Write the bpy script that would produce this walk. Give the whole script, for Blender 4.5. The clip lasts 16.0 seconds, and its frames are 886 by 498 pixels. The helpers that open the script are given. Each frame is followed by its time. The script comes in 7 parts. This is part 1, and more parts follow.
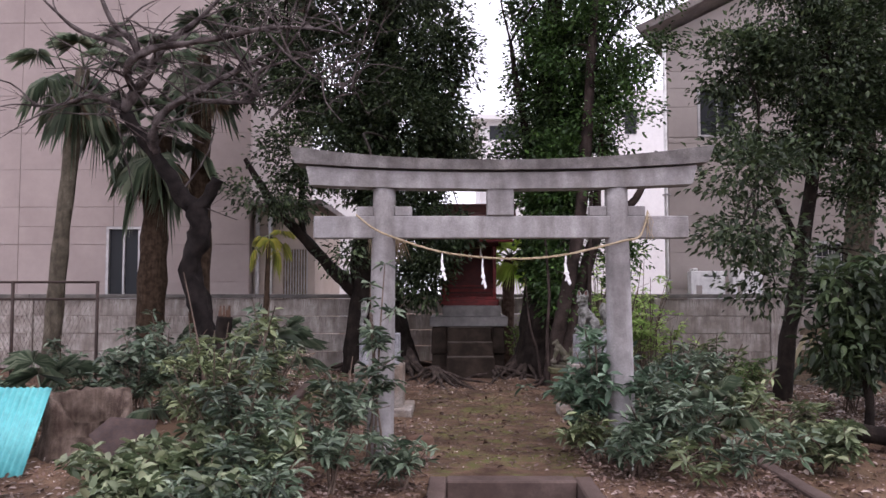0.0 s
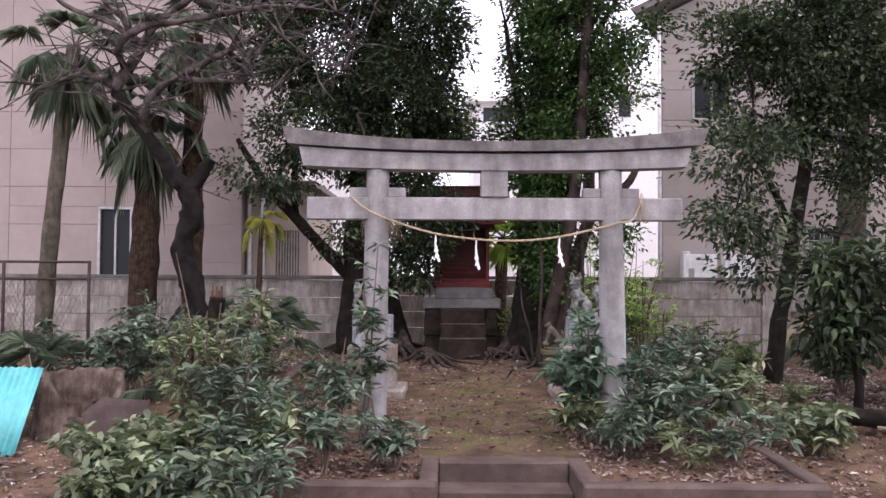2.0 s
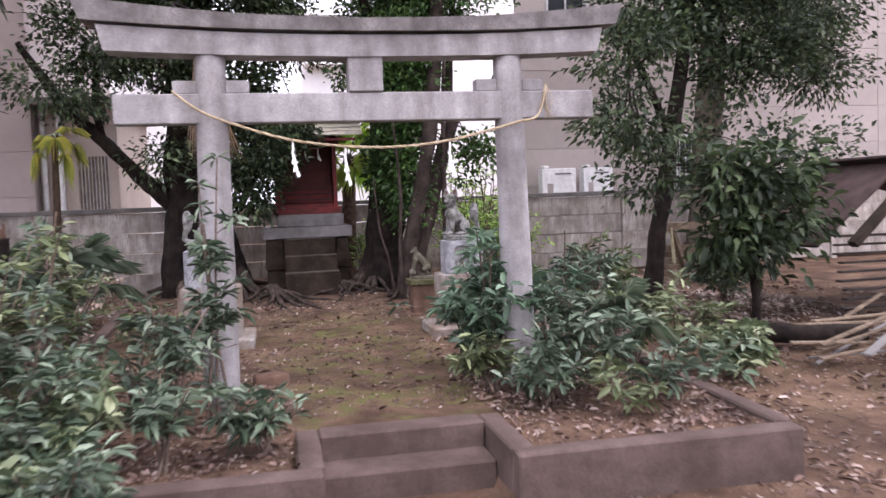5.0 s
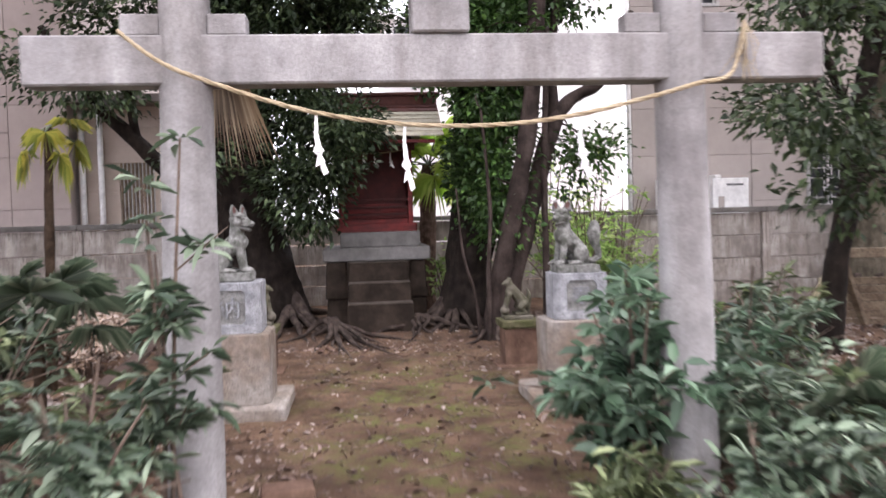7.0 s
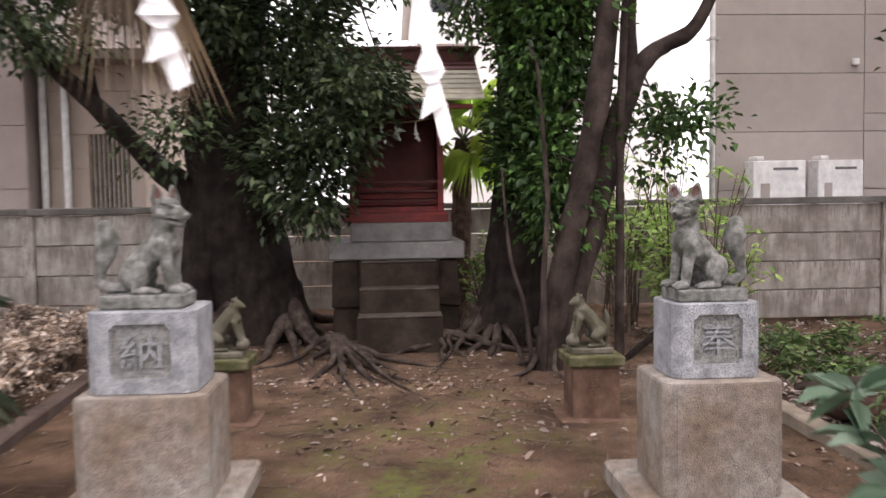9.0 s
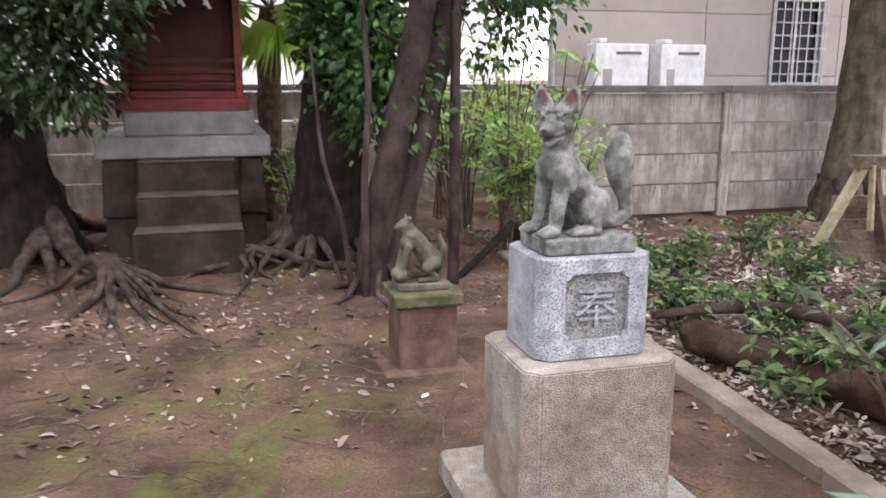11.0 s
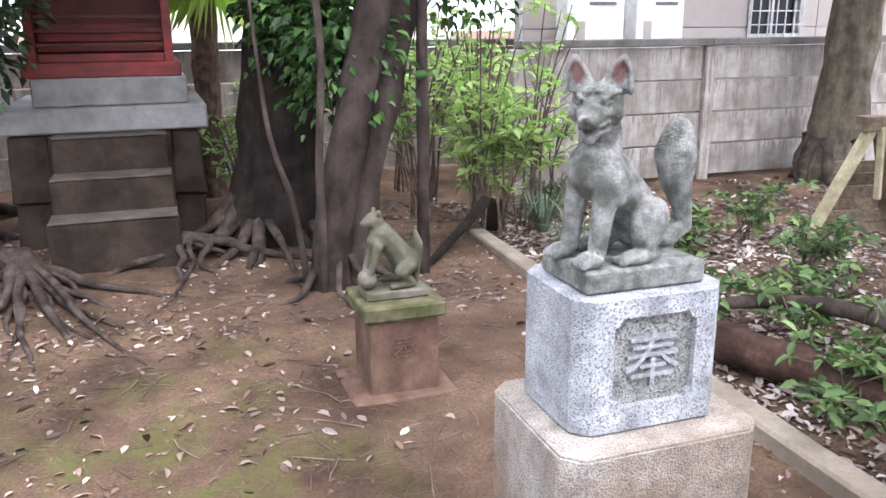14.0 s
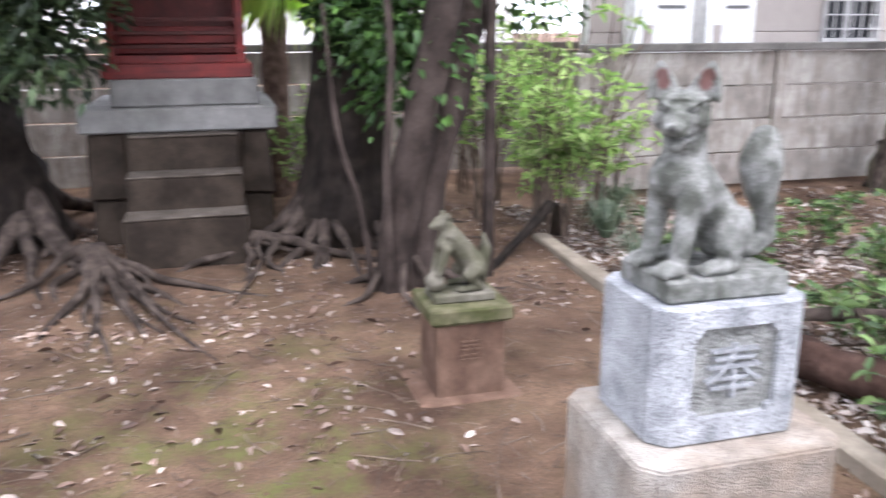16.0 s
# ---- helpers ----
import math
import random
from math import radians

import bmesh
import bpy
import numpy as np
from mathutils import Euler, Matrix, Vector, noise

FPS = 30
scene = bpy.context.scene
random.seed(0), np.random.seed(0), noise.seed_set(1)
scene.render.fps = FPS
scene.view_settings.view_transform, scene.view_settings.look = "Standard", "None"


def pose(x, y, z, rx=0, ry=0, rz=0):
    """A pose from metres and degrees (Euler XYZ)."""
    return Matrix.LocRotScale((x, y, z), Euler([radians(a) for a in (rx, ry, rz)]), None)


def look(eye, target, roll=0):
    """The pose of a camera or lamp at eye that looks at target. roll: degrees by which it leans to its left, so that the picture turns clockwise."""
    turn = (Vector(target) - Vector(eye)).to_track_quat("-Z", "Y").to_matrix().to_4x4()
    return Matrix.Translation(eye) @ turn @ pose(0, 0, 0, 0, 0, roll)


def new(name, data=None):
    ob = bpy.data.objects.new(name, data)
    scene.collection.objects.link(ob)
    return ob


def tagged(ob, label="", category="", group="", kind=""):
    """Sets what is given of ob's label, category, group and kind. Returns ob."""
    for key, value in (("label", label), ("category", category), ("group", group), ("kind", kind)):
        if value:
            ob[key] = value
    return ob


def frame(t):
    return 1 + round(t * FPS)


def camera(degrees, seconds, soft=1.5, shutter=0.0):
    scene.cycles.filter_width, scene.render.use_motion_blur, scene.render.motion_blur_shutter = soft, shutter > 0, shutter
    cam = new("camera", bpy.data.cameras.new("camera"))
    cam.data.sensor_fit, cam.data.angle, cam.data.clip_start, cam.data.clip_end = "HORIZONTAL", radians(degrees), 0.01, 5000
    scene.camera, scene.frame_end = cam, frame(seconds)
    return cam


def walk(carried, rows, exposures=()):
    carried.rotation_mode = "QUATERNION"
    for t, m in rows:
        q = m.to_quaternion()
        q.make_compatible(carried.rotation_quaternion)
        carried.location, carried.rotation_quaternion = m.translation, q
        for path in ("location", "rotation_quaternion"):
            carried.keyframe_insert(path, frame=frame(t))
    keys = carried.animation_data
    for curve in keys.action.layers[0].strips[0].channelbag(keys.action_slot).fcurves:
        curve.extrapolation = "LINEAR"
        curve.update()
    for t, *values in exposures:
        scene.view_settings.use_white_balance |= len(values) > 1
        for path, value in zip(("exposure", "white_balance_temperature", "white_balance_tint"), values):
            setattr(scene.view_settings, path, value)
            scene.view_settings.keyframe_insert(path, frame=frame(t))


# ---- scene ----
cam = camera(57.3, 16.0, shutter=0.9)
PATH = [
    (0, (-0.381, -6.989, 1.362), (-0.413, -4.992, 1.47), -0.0),
    (0.5, (-0.386, -6.989, 1.358), (-0.408, -4.992, 1.46), 0.1),
    (1, (-0.388, -6.974, 1.361), (-0.407, -4.976, 1.45), 0.2),
    (1.5, (-0.39, -6.98, 1.36), (-0.403, -4.981, 1.432), 0.2),
    (2, (-0.388, -6.977, 1.358), (-0.402, -4.978, 1.422), 0.3),
    (2.5, (-0.417, -6.962, 1.354), (-0.419, -4.963, 1.393), 0.1),
    (3, (-0.517, -6.942, 1.329), (-0.437, -4.944, 1.293), -0.3),
    (3.5, (-0.626, -6.72, 1.31), (-0.469, -4.727, 1.276), -0.3),
    (4, (-0.705, -6.388, 1.338), (-0.392, -4.414, 1.267), -1.8),
    (4.2, (-0.72, -6.241, 1.3), (-0.318, -4.286, 1.178), -2.1),
    (6.5, (-0.354, -3.854, 1.272), (0.031, -1.894, 1.169), -2.3),
    (7, (-0.333, -3.299, 1.281), (-0.137, -1.31, 1.208), -1.6),
    (7.5, (-0.334, -2.715, 1.319), (-0.046, -0.736, 1.321), -2.8),
    (8, (-0.239, -2.179, 1.31), (-0.09, -0.186, 1.39), -1.5),
    (8.5, (-0.236, -1.61, 1.285), (-0.2, 0.39, 1.248), -0.3),
    (9, (-0.204, -1.16, 1.316), (-0.081, 0.833, 1.207), -0.9),
    (9.5, (-0.1, -0.769, 1.38), (0.03, 1.224, 1.259), -1.25),
    (10, (-0.055, -0.52, 1.465), (0.236, 1.448, 1.255), -0.9),
    (10.2, (-0.018, -0.44, 1.463), (0.352, 1.506, 1.197), -0.8),
    (12.3, (0.116, 0.588, 1.344), (0.699, 2.439, 0.86), 0.3),
    (12.5, (0.143, 0.627, 1.357), (0.734, 2.473, 0.865), 0.1),
    (13, (0.168, 0.682, 1.415), (0.79, 2.506, 0.878), -0.3),
    (13.5, (0.161, 0.71, 1.44), (0.801, 2.531, 0.916), -0.7),
    (14, (0.16, 0.713, 1.451), (0.792, 2.536, 0.925), -0.5),
    (14.5, (0.159, 0.712, 1.452), (0.804, 2.531, 0.93), -0.3),
    (15, (0.148, 0.72, 1.452), (0.786, 2.544, 0.939), -0.1),
    (15.5, (0.137, 0.721, 1.456), (0.77, 2.547, 0.938), 0.1),
    (16, (0.106, 0.723, 1.459), (0.609, 2.587, 0.939), -0.3),
]
walk(cam, [(t, look(eye, target, roll)) for t, eye, target, roll in PATH],
     [(0, 0.43, 6250, 26), (1.5, 0.56, 6250, 26), (2.5, 0.82, 6250, 26), (4, 0.82, 6200, 26), (6.5, 1.42, 6300, 22), (7, 1.24, 6400, 20), (9, 1.01, 6800, 19), (9.5, 1.22, 6700, 18), (10, 1.2, 6600, 17), (12.5, 2.02, 5950, 14), (16, 2.02, 5950, 14)])

# ---- light ----
world = bpy.data.worlds.new("sky")
scene.world = world
world.use_nodes = True
wn = world.node_tree.nodes
sky = wn.new("ShaderNodeTexSky")
sky.sky_type = "NISHITA"
sky.sun_disc = False
sky.sun_elevation = radians(68)
sky.sun_rotation = radians(151)
sky.air_density, sky.dust_density, sky.ozone_density = 1.0, 8.0, 0.6
cloud = wn.new("ShaderNodeMix")  # a closed layer of bright cloud before the blue
cloud.data_type = "RGBA"
cloud.inputs["Factor"].default_value = 0.85
world.node_tree.links.new(sky.outputs[0], cloud.inputs["A"])
cloud.inputs["B"].default_value = (10.0, 10.1, 10.6, 1)
world.node_tree.links.new(cloud.outputs["Result"], wn["Background"].inputs[0])
wn["Background"].inputs[1].default_value = 0.15
sun = new("sun", bpy.data.lights.new("sun", "SUN"))
sun.data.energy, sun.data.angle, sun.data.color = 0.6, radians(50), (1.0, 0.97, 0.93)
sun.matrix_world = look((0, 0, 20), (-3.0, 5.5, 4.0))


# ---- materials ----
def mat(name, c1, c2, c3=None, scale=6.0, fine=60.0, rough=0.8, bump=0.3, metal=0.0, island=0.0, wave=None, obj_random=0.0, spec=0.4, grain=0.55, crisp=False, mottle=0.2):
    """Two scales of variation: broad stains between c1 and c2, fine grain towards c3, and relief."""
    m = bpy.data.materials.new(name)
    m.use_nodes = True
    n, l = m.node_tree.nodes, m.node_tree.links
    b = n["Principled BSDF"]
    b.inputs["Roughness"].default_value = rough
    b.inputs["Metallic"].default_value = metal
    b.inputs["Specular IOR Level"].default_value = spec
    tc = n.new("ShaderNodeTexCoord")
    big = n.new("ShaderNodeTexNoise")
    big.inputs["Scale"].default_value, big.inputs["Detail"].default_value = scale, 5
    small = n.new("ShaderNodeTexNoise")
    small.inputs["Scale"].default_value, small.inputs["Detail"].default_value = fine, 7
    small.inputs["Roughness"].default_value = 0.5 if crisp else 0.72
    where = tc.outputs["Object"]
    if obj_random:  # alike pieces take their grain from different places
        oi, far, shifted = n.new("ShaderNodeObjectInfo"), n.new("ShaderNodeMath"), n.new("ShaderNodeVectorMath")
        far.operation, shifted.operation = "MULTIPLY", "ADD"
        far.inputs[1].default_value = 60.0
        l.new(oi.outputs["Random"], far.inputs[0])
        l.new(tc.outputs["Object"], shifted.inputs[0])
        l.new(far.outputs[0], shifted.inputs[1])
        where = shifted.outputs[0]
    l.new(where, big.inputs["Vector"])
    l.new(where, small.inputs["Vector"])
    r = n.new("ShaderNodeValToRGB")
    r.color_ramp.elements[0].position, r.color_ramp.elements[1].position = 0.36, 0.64
    r.color_ramp.elements[0].color, r.color_ramp.elements[1].color = (*c1, 1), (*c2, 1)
    l.new(big.outputs["Fac"], r.inputs["Fac"])
    r2 = n.new("ShaderNodeValToRGB")
    r2.color_ramp.elements[0].position, r2.color_ramp.elements[1].position = (0.5, 0.6) if crisp else (0.36, 0.74)
    r2.color_ramp.elements[1].color = (grain, grain, grain, 1)
    l.new(small.outputs["Fac"], r2.inputs["Fac"])
    mx = n.new("ShaderNodeMix")
    mx.data_type = "RGBA"
    l.new(r2.outputs["Color"], mx.inputs["Factor"])
    l.new(r.outputs["Color"], mx.inputs["A"])
    c3 = c3 or tuple(v * 0.6 for v in c1)
    mx.inputs["B"].default_value = (*c3, 1)
    col = mx.outputs["Result"]
    mid = n.new("ShaderNodeTexNoise")  # blotches between the stains and the grain
    mid.inputs["Scale"].default_value, mid.inputs["Detail"].default_value = math.sqrt(scale * fine) * 0.7, 6
    mid.inputs["Roughness"].default_value = 0.65
    l.new(where, mid.inputs["Vector"])
    md = n.new("ShaderNodeMapRange")
    md.inputs["From Min"].default_value, md.inputs["From Max"].default_value = 0.3, 0.7
    md.inputs["To Min"].default_value, md.inputs["To Max"].default_value = 1 - mottle * 1.1, 1 + mottle * 0.9
    l.new(mid.outputs["Fac"], md.inputs["Value"])
    mh = n.new("ShaderNodeHueSaturation")
    l.new(md.outputs["Result"], mh.inputs["Value"])
    l.new(col, mh.inputs["Color"])
    col = mh.outputs["Color"]
    if island or obj_random:
        if island:
            g = n.new("ShaderNodeNewGeometry")
            src, amount = g.outputs["Random Per Island"], island
        else:
            g = n.new("ShaderNodeObjectInfo")
            src, amount = g.outputs["Random"], obj_random
        h = n.new("ShaderNodeHueSaturation")
        mr = n.new("ShaderNodeMapRange")
        mr.inputs["To Min"].default_value, mr.inputs["To Max"].default_value = 1 - amount, 1 + amount
        l.new(src, mr.inputs["Value"])
        l.new(mr.outputs["Result"], h.inputs["Value"])
        l.new(col, h.inputs["Color"])
        col = h.outputs["Color"]
    l.new(col, b.inputs["Base Color"])
    height = small.outputs["Fac"]
    if wave:
        w = n.new("ShaderNodeTexNoise")
        w.inputs["Scale"].default_value, w.inputs["Detail"].default_value = 1.0, 3
        mp = n.new("ShaderNodeMapping")
        mp.inputs["Scale"].default_value = wave
        l.new(where, mp.inputs["Vector"])
        l.new(mp.outputs["Vector"], w.inputs["Vector"])
        ad = n.new("ShaderNodeMath")
        ad.operation = "ADD"
        l.new(small.outputs["Fac"], ad.inputs[0])
        l.new(w.outputs["Fac"], ad.inputs[1])
        height = ad.outputs[0]
        mw = n.new("ShaderNodeMix")
        mw.data_type, mw.blend_type = "RGBA", "MULTIPLY"
        rw = n.new("ShaderNodeValToRGB")
        rw.color_ramp.elements[0].position, rw.color_ramp.elements[1].position = 0.3, 0.65
        rw.color_ramp.elements[0].color = (0.45, 0.42, 0.4, 1)
        l.new(w.outputs["Fac"], rw.inputs["Fac"])
        mw.inputs["Factor"].default_value = 0.75
        l.new(b.inputs["Base Color"].links[0].from_socket, mw.inputs["A"])
        l.new(rw.outputs["Color"], mw.inputs["B"])
        l.new(mw.outputs["Result"], b.inputs["Base Color"])
    bp = n.new("ShaderNodeBump")
    bp.inputs["Strength"].default_value = bump
    bp.inputs["Distance"].default_value = 0.02
    l.new(height, bp.inputs["Height"])
    l.new(bp.outputs["Normal"], b.inputs["Normal"])
    return m


def leaf_mat(name, dark, mid, light, rough=0.42, through_light=0.25):
    m = bpy.data.materials.new(name)
    m.use_nodes = True
    n, l = m.node_tree.nodes, m.node_tree.links
    b = n["Principled BSDF"]
    b.inputs["Roughness"].default_value = rough
    b.inputs["Specular IOR Level"].default_value = 0.35
    g = n.new("ShaderNodeNewGeometry")
    r = n.new("ShaderNodeValToRGB")
    e = r.color_ramp.elements
    e[0].color, e[1].color = (*dark, 1), (*light, 1)
    e.new(0.55).color = (*mid, 1)
    l.new(g.outputs["Random Per Island"], r.inputs["Fac"])
    tc = n.new("ShaderNodeTexCoord")
    # clump-sized brightness noise paints uneven light and shade into the foliage
    t = n.new("ShaderNodeTexNoise")
    t.inputs["Scale"].default_value = 2.0
    l.new(tc.outputs["Object"], t.inputs["Vector"])
    h = n.new("ShaderNodeHueSaturation")
    mr = n.new("ShaderNodeMapRange")
    mr.inputs["From Min"].default_value, mr.inputs["From Max"].default_value = 0.3, 0.7
    mr.inputs["To Min"].default_value, mr.inputs["To Max"].default_value = 0.45, 1.5
    l.new(t.outputs["Fac"], mr.inputs["Value"])
    l.new(mr.outputs["Result"], h.inputs["Value"])
    l.new(r.outputs["Color"], h.inputs["Color"])
    l.new(h.outputs["Color"], b.inputs["Base Color"])
    tr = n.new("ShaderNodeBsdfTranslucent")
    l.new(h.outputs["Color"], tr.inputs["Color"])
    mix = n.new("ShaderNodeMixShader")
    mix.inputs[0].default_value = through_light
    l.new(b.outputs[0], mix.inputs[1])
    l.new(tr.outputs[0], mix.inputs[2])
    l.new(mix.outputs[0], n["Material Output"].inputs["Surface"])
    return m


def ground_mat():
    m = mat("earth", (0.088, 0.052, 0.035), (0.25, 0.16, 0.106), (0.05, 0.032, 0.023), scale=2.0, fine=75, rough=0.95, bump=1.0, spec=0.15, grain=0.85)
    n, l = m.node_tree.nodes, m.node_tree.links
    b = n["Principled BSDF"]
    tc = n["Texture Coordinate"]
    patch = n.new("ShaderNodeTexNoise")
    patch.inputs["Scale"].default_value, patch.inputs["Detail"].default_value = 2.6, 12
    patch.inputs["Roughness"].default_value = 0.74
    l.new(tc.outputs["Object"], patch.inputs["Vector"])
    r = n.new("ShaderNodeValToRGB")
    r.color_ramp.elements[0].position, r.color_ramp.elements[1].position = 0.47, 0.6
    l.new(patch.outputs["Fac"], r.inputs["Fac"])
    # moss keeps to the trodden middle of the terrace
    sep = n.new("ShaderNodeSeparateXYZ")
    l.new(tc.outputs["Object"], sep.inputs[0])
    side = n.new("ShaderNodeMath")
    side.operation = "ABSOLUTE"
    l.new(sep.outputs["X"], side.inputs[0])
    inside = n.new("ShaderNodeMapRange")
    inside.inputs["From Min"].default_value, inside.inputs["From Max"].default_value = 0.3, 1.0
    inside.inputs["To Min"].default_value, inside.inputs["To Max"].default_value = 1.0, 0.12
    l.new(side.outputs[0], inside.inputs["Value"])
    back = n.new("ShaderNodeMapRange")
    back.inputs["From Min"].default_value, back.inputs["From Max"].default_value = 3.2, 5.0
    back.inputs["To Min"].default_value, back.inputs["To Max"].default_value = 1.0, 0.1
    l.new(sep.outputs["Y"], back.inputs["Value"])
    m1 = n.new("ShaderNodeMath")
    m1.operation = "MULTIPLY"
    l.new(inside.outputs[0], m1.inputs[0])
    l.new(back.outputs[0], m1.inputs[1])
    front = n.new("ShaderNodeMapRange")
    front.inputs["From Min"].default_value, front.inputs["From Max"].default_value = -1.0, -0.7
    l.new(sep.outputs["Y"], front.inputs["Value"])
    m0 = n.new("ShaderNodeMath")
    m0.operation = "MULTIPLY"
    l.new(m1.outputs[0], m0.inputs[0])
    l.new(front.outputs[0], m0.inputs[1])
    m2 = n.new("ShaderNodeMath")
    m2.operation = "MULTIPLY"
    l.new(m0.outputs[0], m2.inputs[0])
    l.new(r.outputs["Color"], m2.inputs[1])
    mx = n.new("ShaderNodeMix")
    mx.data_type = "RGBA"
    l.new(m2.outputs[0], mx.inputs["Factor"])
    l.new(b.inputs["Base Color"].links[0].from_socket, mx.inputs["A"])
    mx.inputs["B"].default_value = (0.125, 0.132, 0.042, 1)
    l.new(mx.outputs["Result"], b.inputs["Base Color"])
    return m


def fox_mat(turned):
    """Weathered stone with faded red inside the ears; carved eyes, nose and mouth get their shade as dark colour, on a
    head turned so many degrees.
    """
    m = mat("weathered stone", (0.13, 0.133, 0.115), (0.4, 0.396, 0.38), (0.07, 0.075, 0.058), scale=20, fine=150, rough=0.92, bump=0.8, spec=0.2, grain=0.75)
    n, l = m.node_tree.nodes, m.node_tree.links
    b = n["Principled BSDF"]
    tc = n["Texture Coordinate"]
    a = radians(turned)
    for colour, spots, inner, outer, most in (
            ((0.17, 0.07, 0.06), ((-0.046, 0.091, 0.425), (0.046, 0.091, 0.425), (-0.049, 0.088, 0.44), (0.049, 0.088, 0.44)), 0.012, 0.02, 0.8),
            # dark spots stand in for the shade of carved eyes, nostrils and mouth
            ((0.03, 0.028, 0.027), ((-0.024, 0.149, 0.37), (0.024, 0.149, 0.37), (-0.035, 0.142, 0.372), (0.035, 0.142, 0.372), (-0.046, 0.134, 0.377), (0.046, 0.134, 0.377), (0.0, 0.218, 0.337), (0.0, 0.2, 0.311), (-0.017, 0.19, 0.311), (0.017, 0.19, 0.311), (-0.026, 0.165, 0.314), (0.026, 0.165, 0.314), (-0.034, 0.14, 0.319), (0.034, 0.14, 0.319)), 0.004, 0.012, 0.85)):
        total = None
        for x, y, z in spots:
            d = n.new("ShaderNodeVectorMath")
            d.operation = "DISTANCE"
            l.new(tc.outputs["Object"], d.inputs[0])
            d.inputs[1].default_value = (x * math.cos(a) - (y - 0.085) * math.sin(a), 0.085 + x * math.sin(a) + (y - 0.085) * math.cos(a), z)
            mr = n.new("ShaderNodeMapRange")
            mr.inputs["From Min"].default_value, mr.inputs["From Max"].default_value = inner, outer
            mr.inputs["To Min"].default_value, mr.inputs["To Max"].default_value = most, 0.0
            l.new(d.outputs["Value"], mr.inputs["Value"])
            if total:
                top = n.new("ShaderNodeMath")
                top.operation = "MAXIMUM"
                l.new(total, top.inputs[0])
                l.new(mr.outputs[0], top.inputs[1])
                total = top.outputs[0]
            else:
                total = mr.outputs[0]
        mx = n.new("ShaderNodeMix")
        mx.data_type = "RGBA"
        l.new(total, mx.inputs["Factor"])
        l.new(b.inputs["Base Color"].links[0].from_socket, mx.inputs["A"])
        mx.inputs["B"].default_value = (*colour, 1)
        l.new(mx.outputs["Result"], b.inputs["Base Color"])
    return m


EARTH = ground_mat()
FOX = fox_mat(40)
GRANITE = mat("speckled granite", (0.22, 0.226, 0.24), (0.4, 0.406, 0.422), (0.075, 0.075, 0.078), scale=12, fine=230, rough=0.78, bump=0.3, grain=0.8, crisp=True)
PANELSTONE = mat("tooled granite", (0.25, 0.249, 0.236), (0.42, 0.415, 0.395), (0.11, 0.108, 0.098), scale=14, fine=190, rough=0.9, bump=1.0, grain=0.8, crisp=True)
KASAGI = mat("lichened granite", (0.17, 0.161, 0.155), (0.33, 0.316, 0.305), (0.09, 0.084, 0.078), scale=5, fine=90, rough=0.92, bump=0.5, wave=(8, 8, 2), grain=0.75)
TORII = mat("grey granite", (0.31, 0.30, 0.30), (0.43, 0.42, 0.415), (0.2, 0.19, 0.185), scale=3, fine=75, rough=0.85, bump=0.35, wave=(7, 7, 1.2), grain=0.7)
BASESTONE = mat("soil-stained stone", (0.24, 0.182, 0.137), (0.375, 0.345, 0.312), (0.13, 0.105, 0.086), scale=3.2, fine=190, rough=0.92, bump=0.6, spec=0.2, grain=0.65, crisp=True, mottle=0.3)
MOSSY = mat("mossy stone", (0.075, 0.072, 0.045), (0.165, 0.148, 0.122), (0.055, 0.055, 0.034), scale=8, fine=90, rough=0.95, bump=0.4, spec=0.2)
MOSSCAP = mat("moss-grown stone", (0.075, 0.078, 0.034), (0.15, 0.135, 0.085), (0.05, 0.055, 0.022), scale=14, fine=110, rough=0.97, bump=0.6, spec=0.1)
REDSTONE = mat("brown stone", (0.105, 0.06, 0.042), (0.17, 0.108, 0.077), (0.065, 0.04, 0.028), scale=6, fine=60, rough=0.95, bump=0.4, spec=0.2)
# treads: dust and the light from above are both put into this paler tone
TREAD = mat("worn tread stone, top-lit tone", (0.065, 0.052, 0.042), (0.125, 0.105, 0.087), (0.045, 0.036, 0.029), scale=5, fine=60, rough=0.92, bump=0.4, spec=0.2)
# step stone kept near black so its colour carries the podium's shade
DARKSTONE = mat("shade-dark step stone", (0.021, 0.0145, 0.0105), (0.05, 0.0365, 0.027), (0.015, 0.0115, 0.0085), scale=5, fine=90, rough=0.92, bump=0.4, spec=0.2)
PALESTONE = mat("pale stone", (0.13, 0.126, 0.117), (0.225, 0.216, 0.205), (0.12, 0.115, 0.107), scale=3, fine=60, rough=0.9, bump=0.2)
KERB = mat("kerb concrete", (0.072, 0.05, 0.042), (0.125, 0.09, 0.077), (0.055, 0.04, 0.034), scale=2.5, fine=50, rough=0.95, bump=0.35, spec=0.2)
KERB_PALE = mat("pale kerb stone", (0.20, 0.165, 0.125), (0.31, 0.265, 0.21), (0.16, 0.13, 0.1), scale=2.5, fine=50, rough=0.95, bump=0.35, spec=0.2)
PANEL = mat("fence concrete", (0.3, 0.265, 0.235), (0.52, 0.485, 0.44), (0.22, 0.19, 0.165), scale=2.6, fine=60, rough=0.92, bump=0.25, wave=(10, 10, 1.6), obj_random=0.08)
n, l = PANEL.node_tree.nodes, PANEL.node_tree.links  # dark run-off from the top of each panel
drip, spot, edge, fall, both, stain = [n.new("ShaderNode" + k) for k in ("Mapping", "TexNoise", "ValToRGB", "MapRange", "Math", "Mix")]
place, seen_z = n.new("ShaderNodeObjectInfo"), n.new("ShaderNodeSeparateXYZ")
drip.inputs["Scale"].default_value = (9.0, 9.0, 1.1)
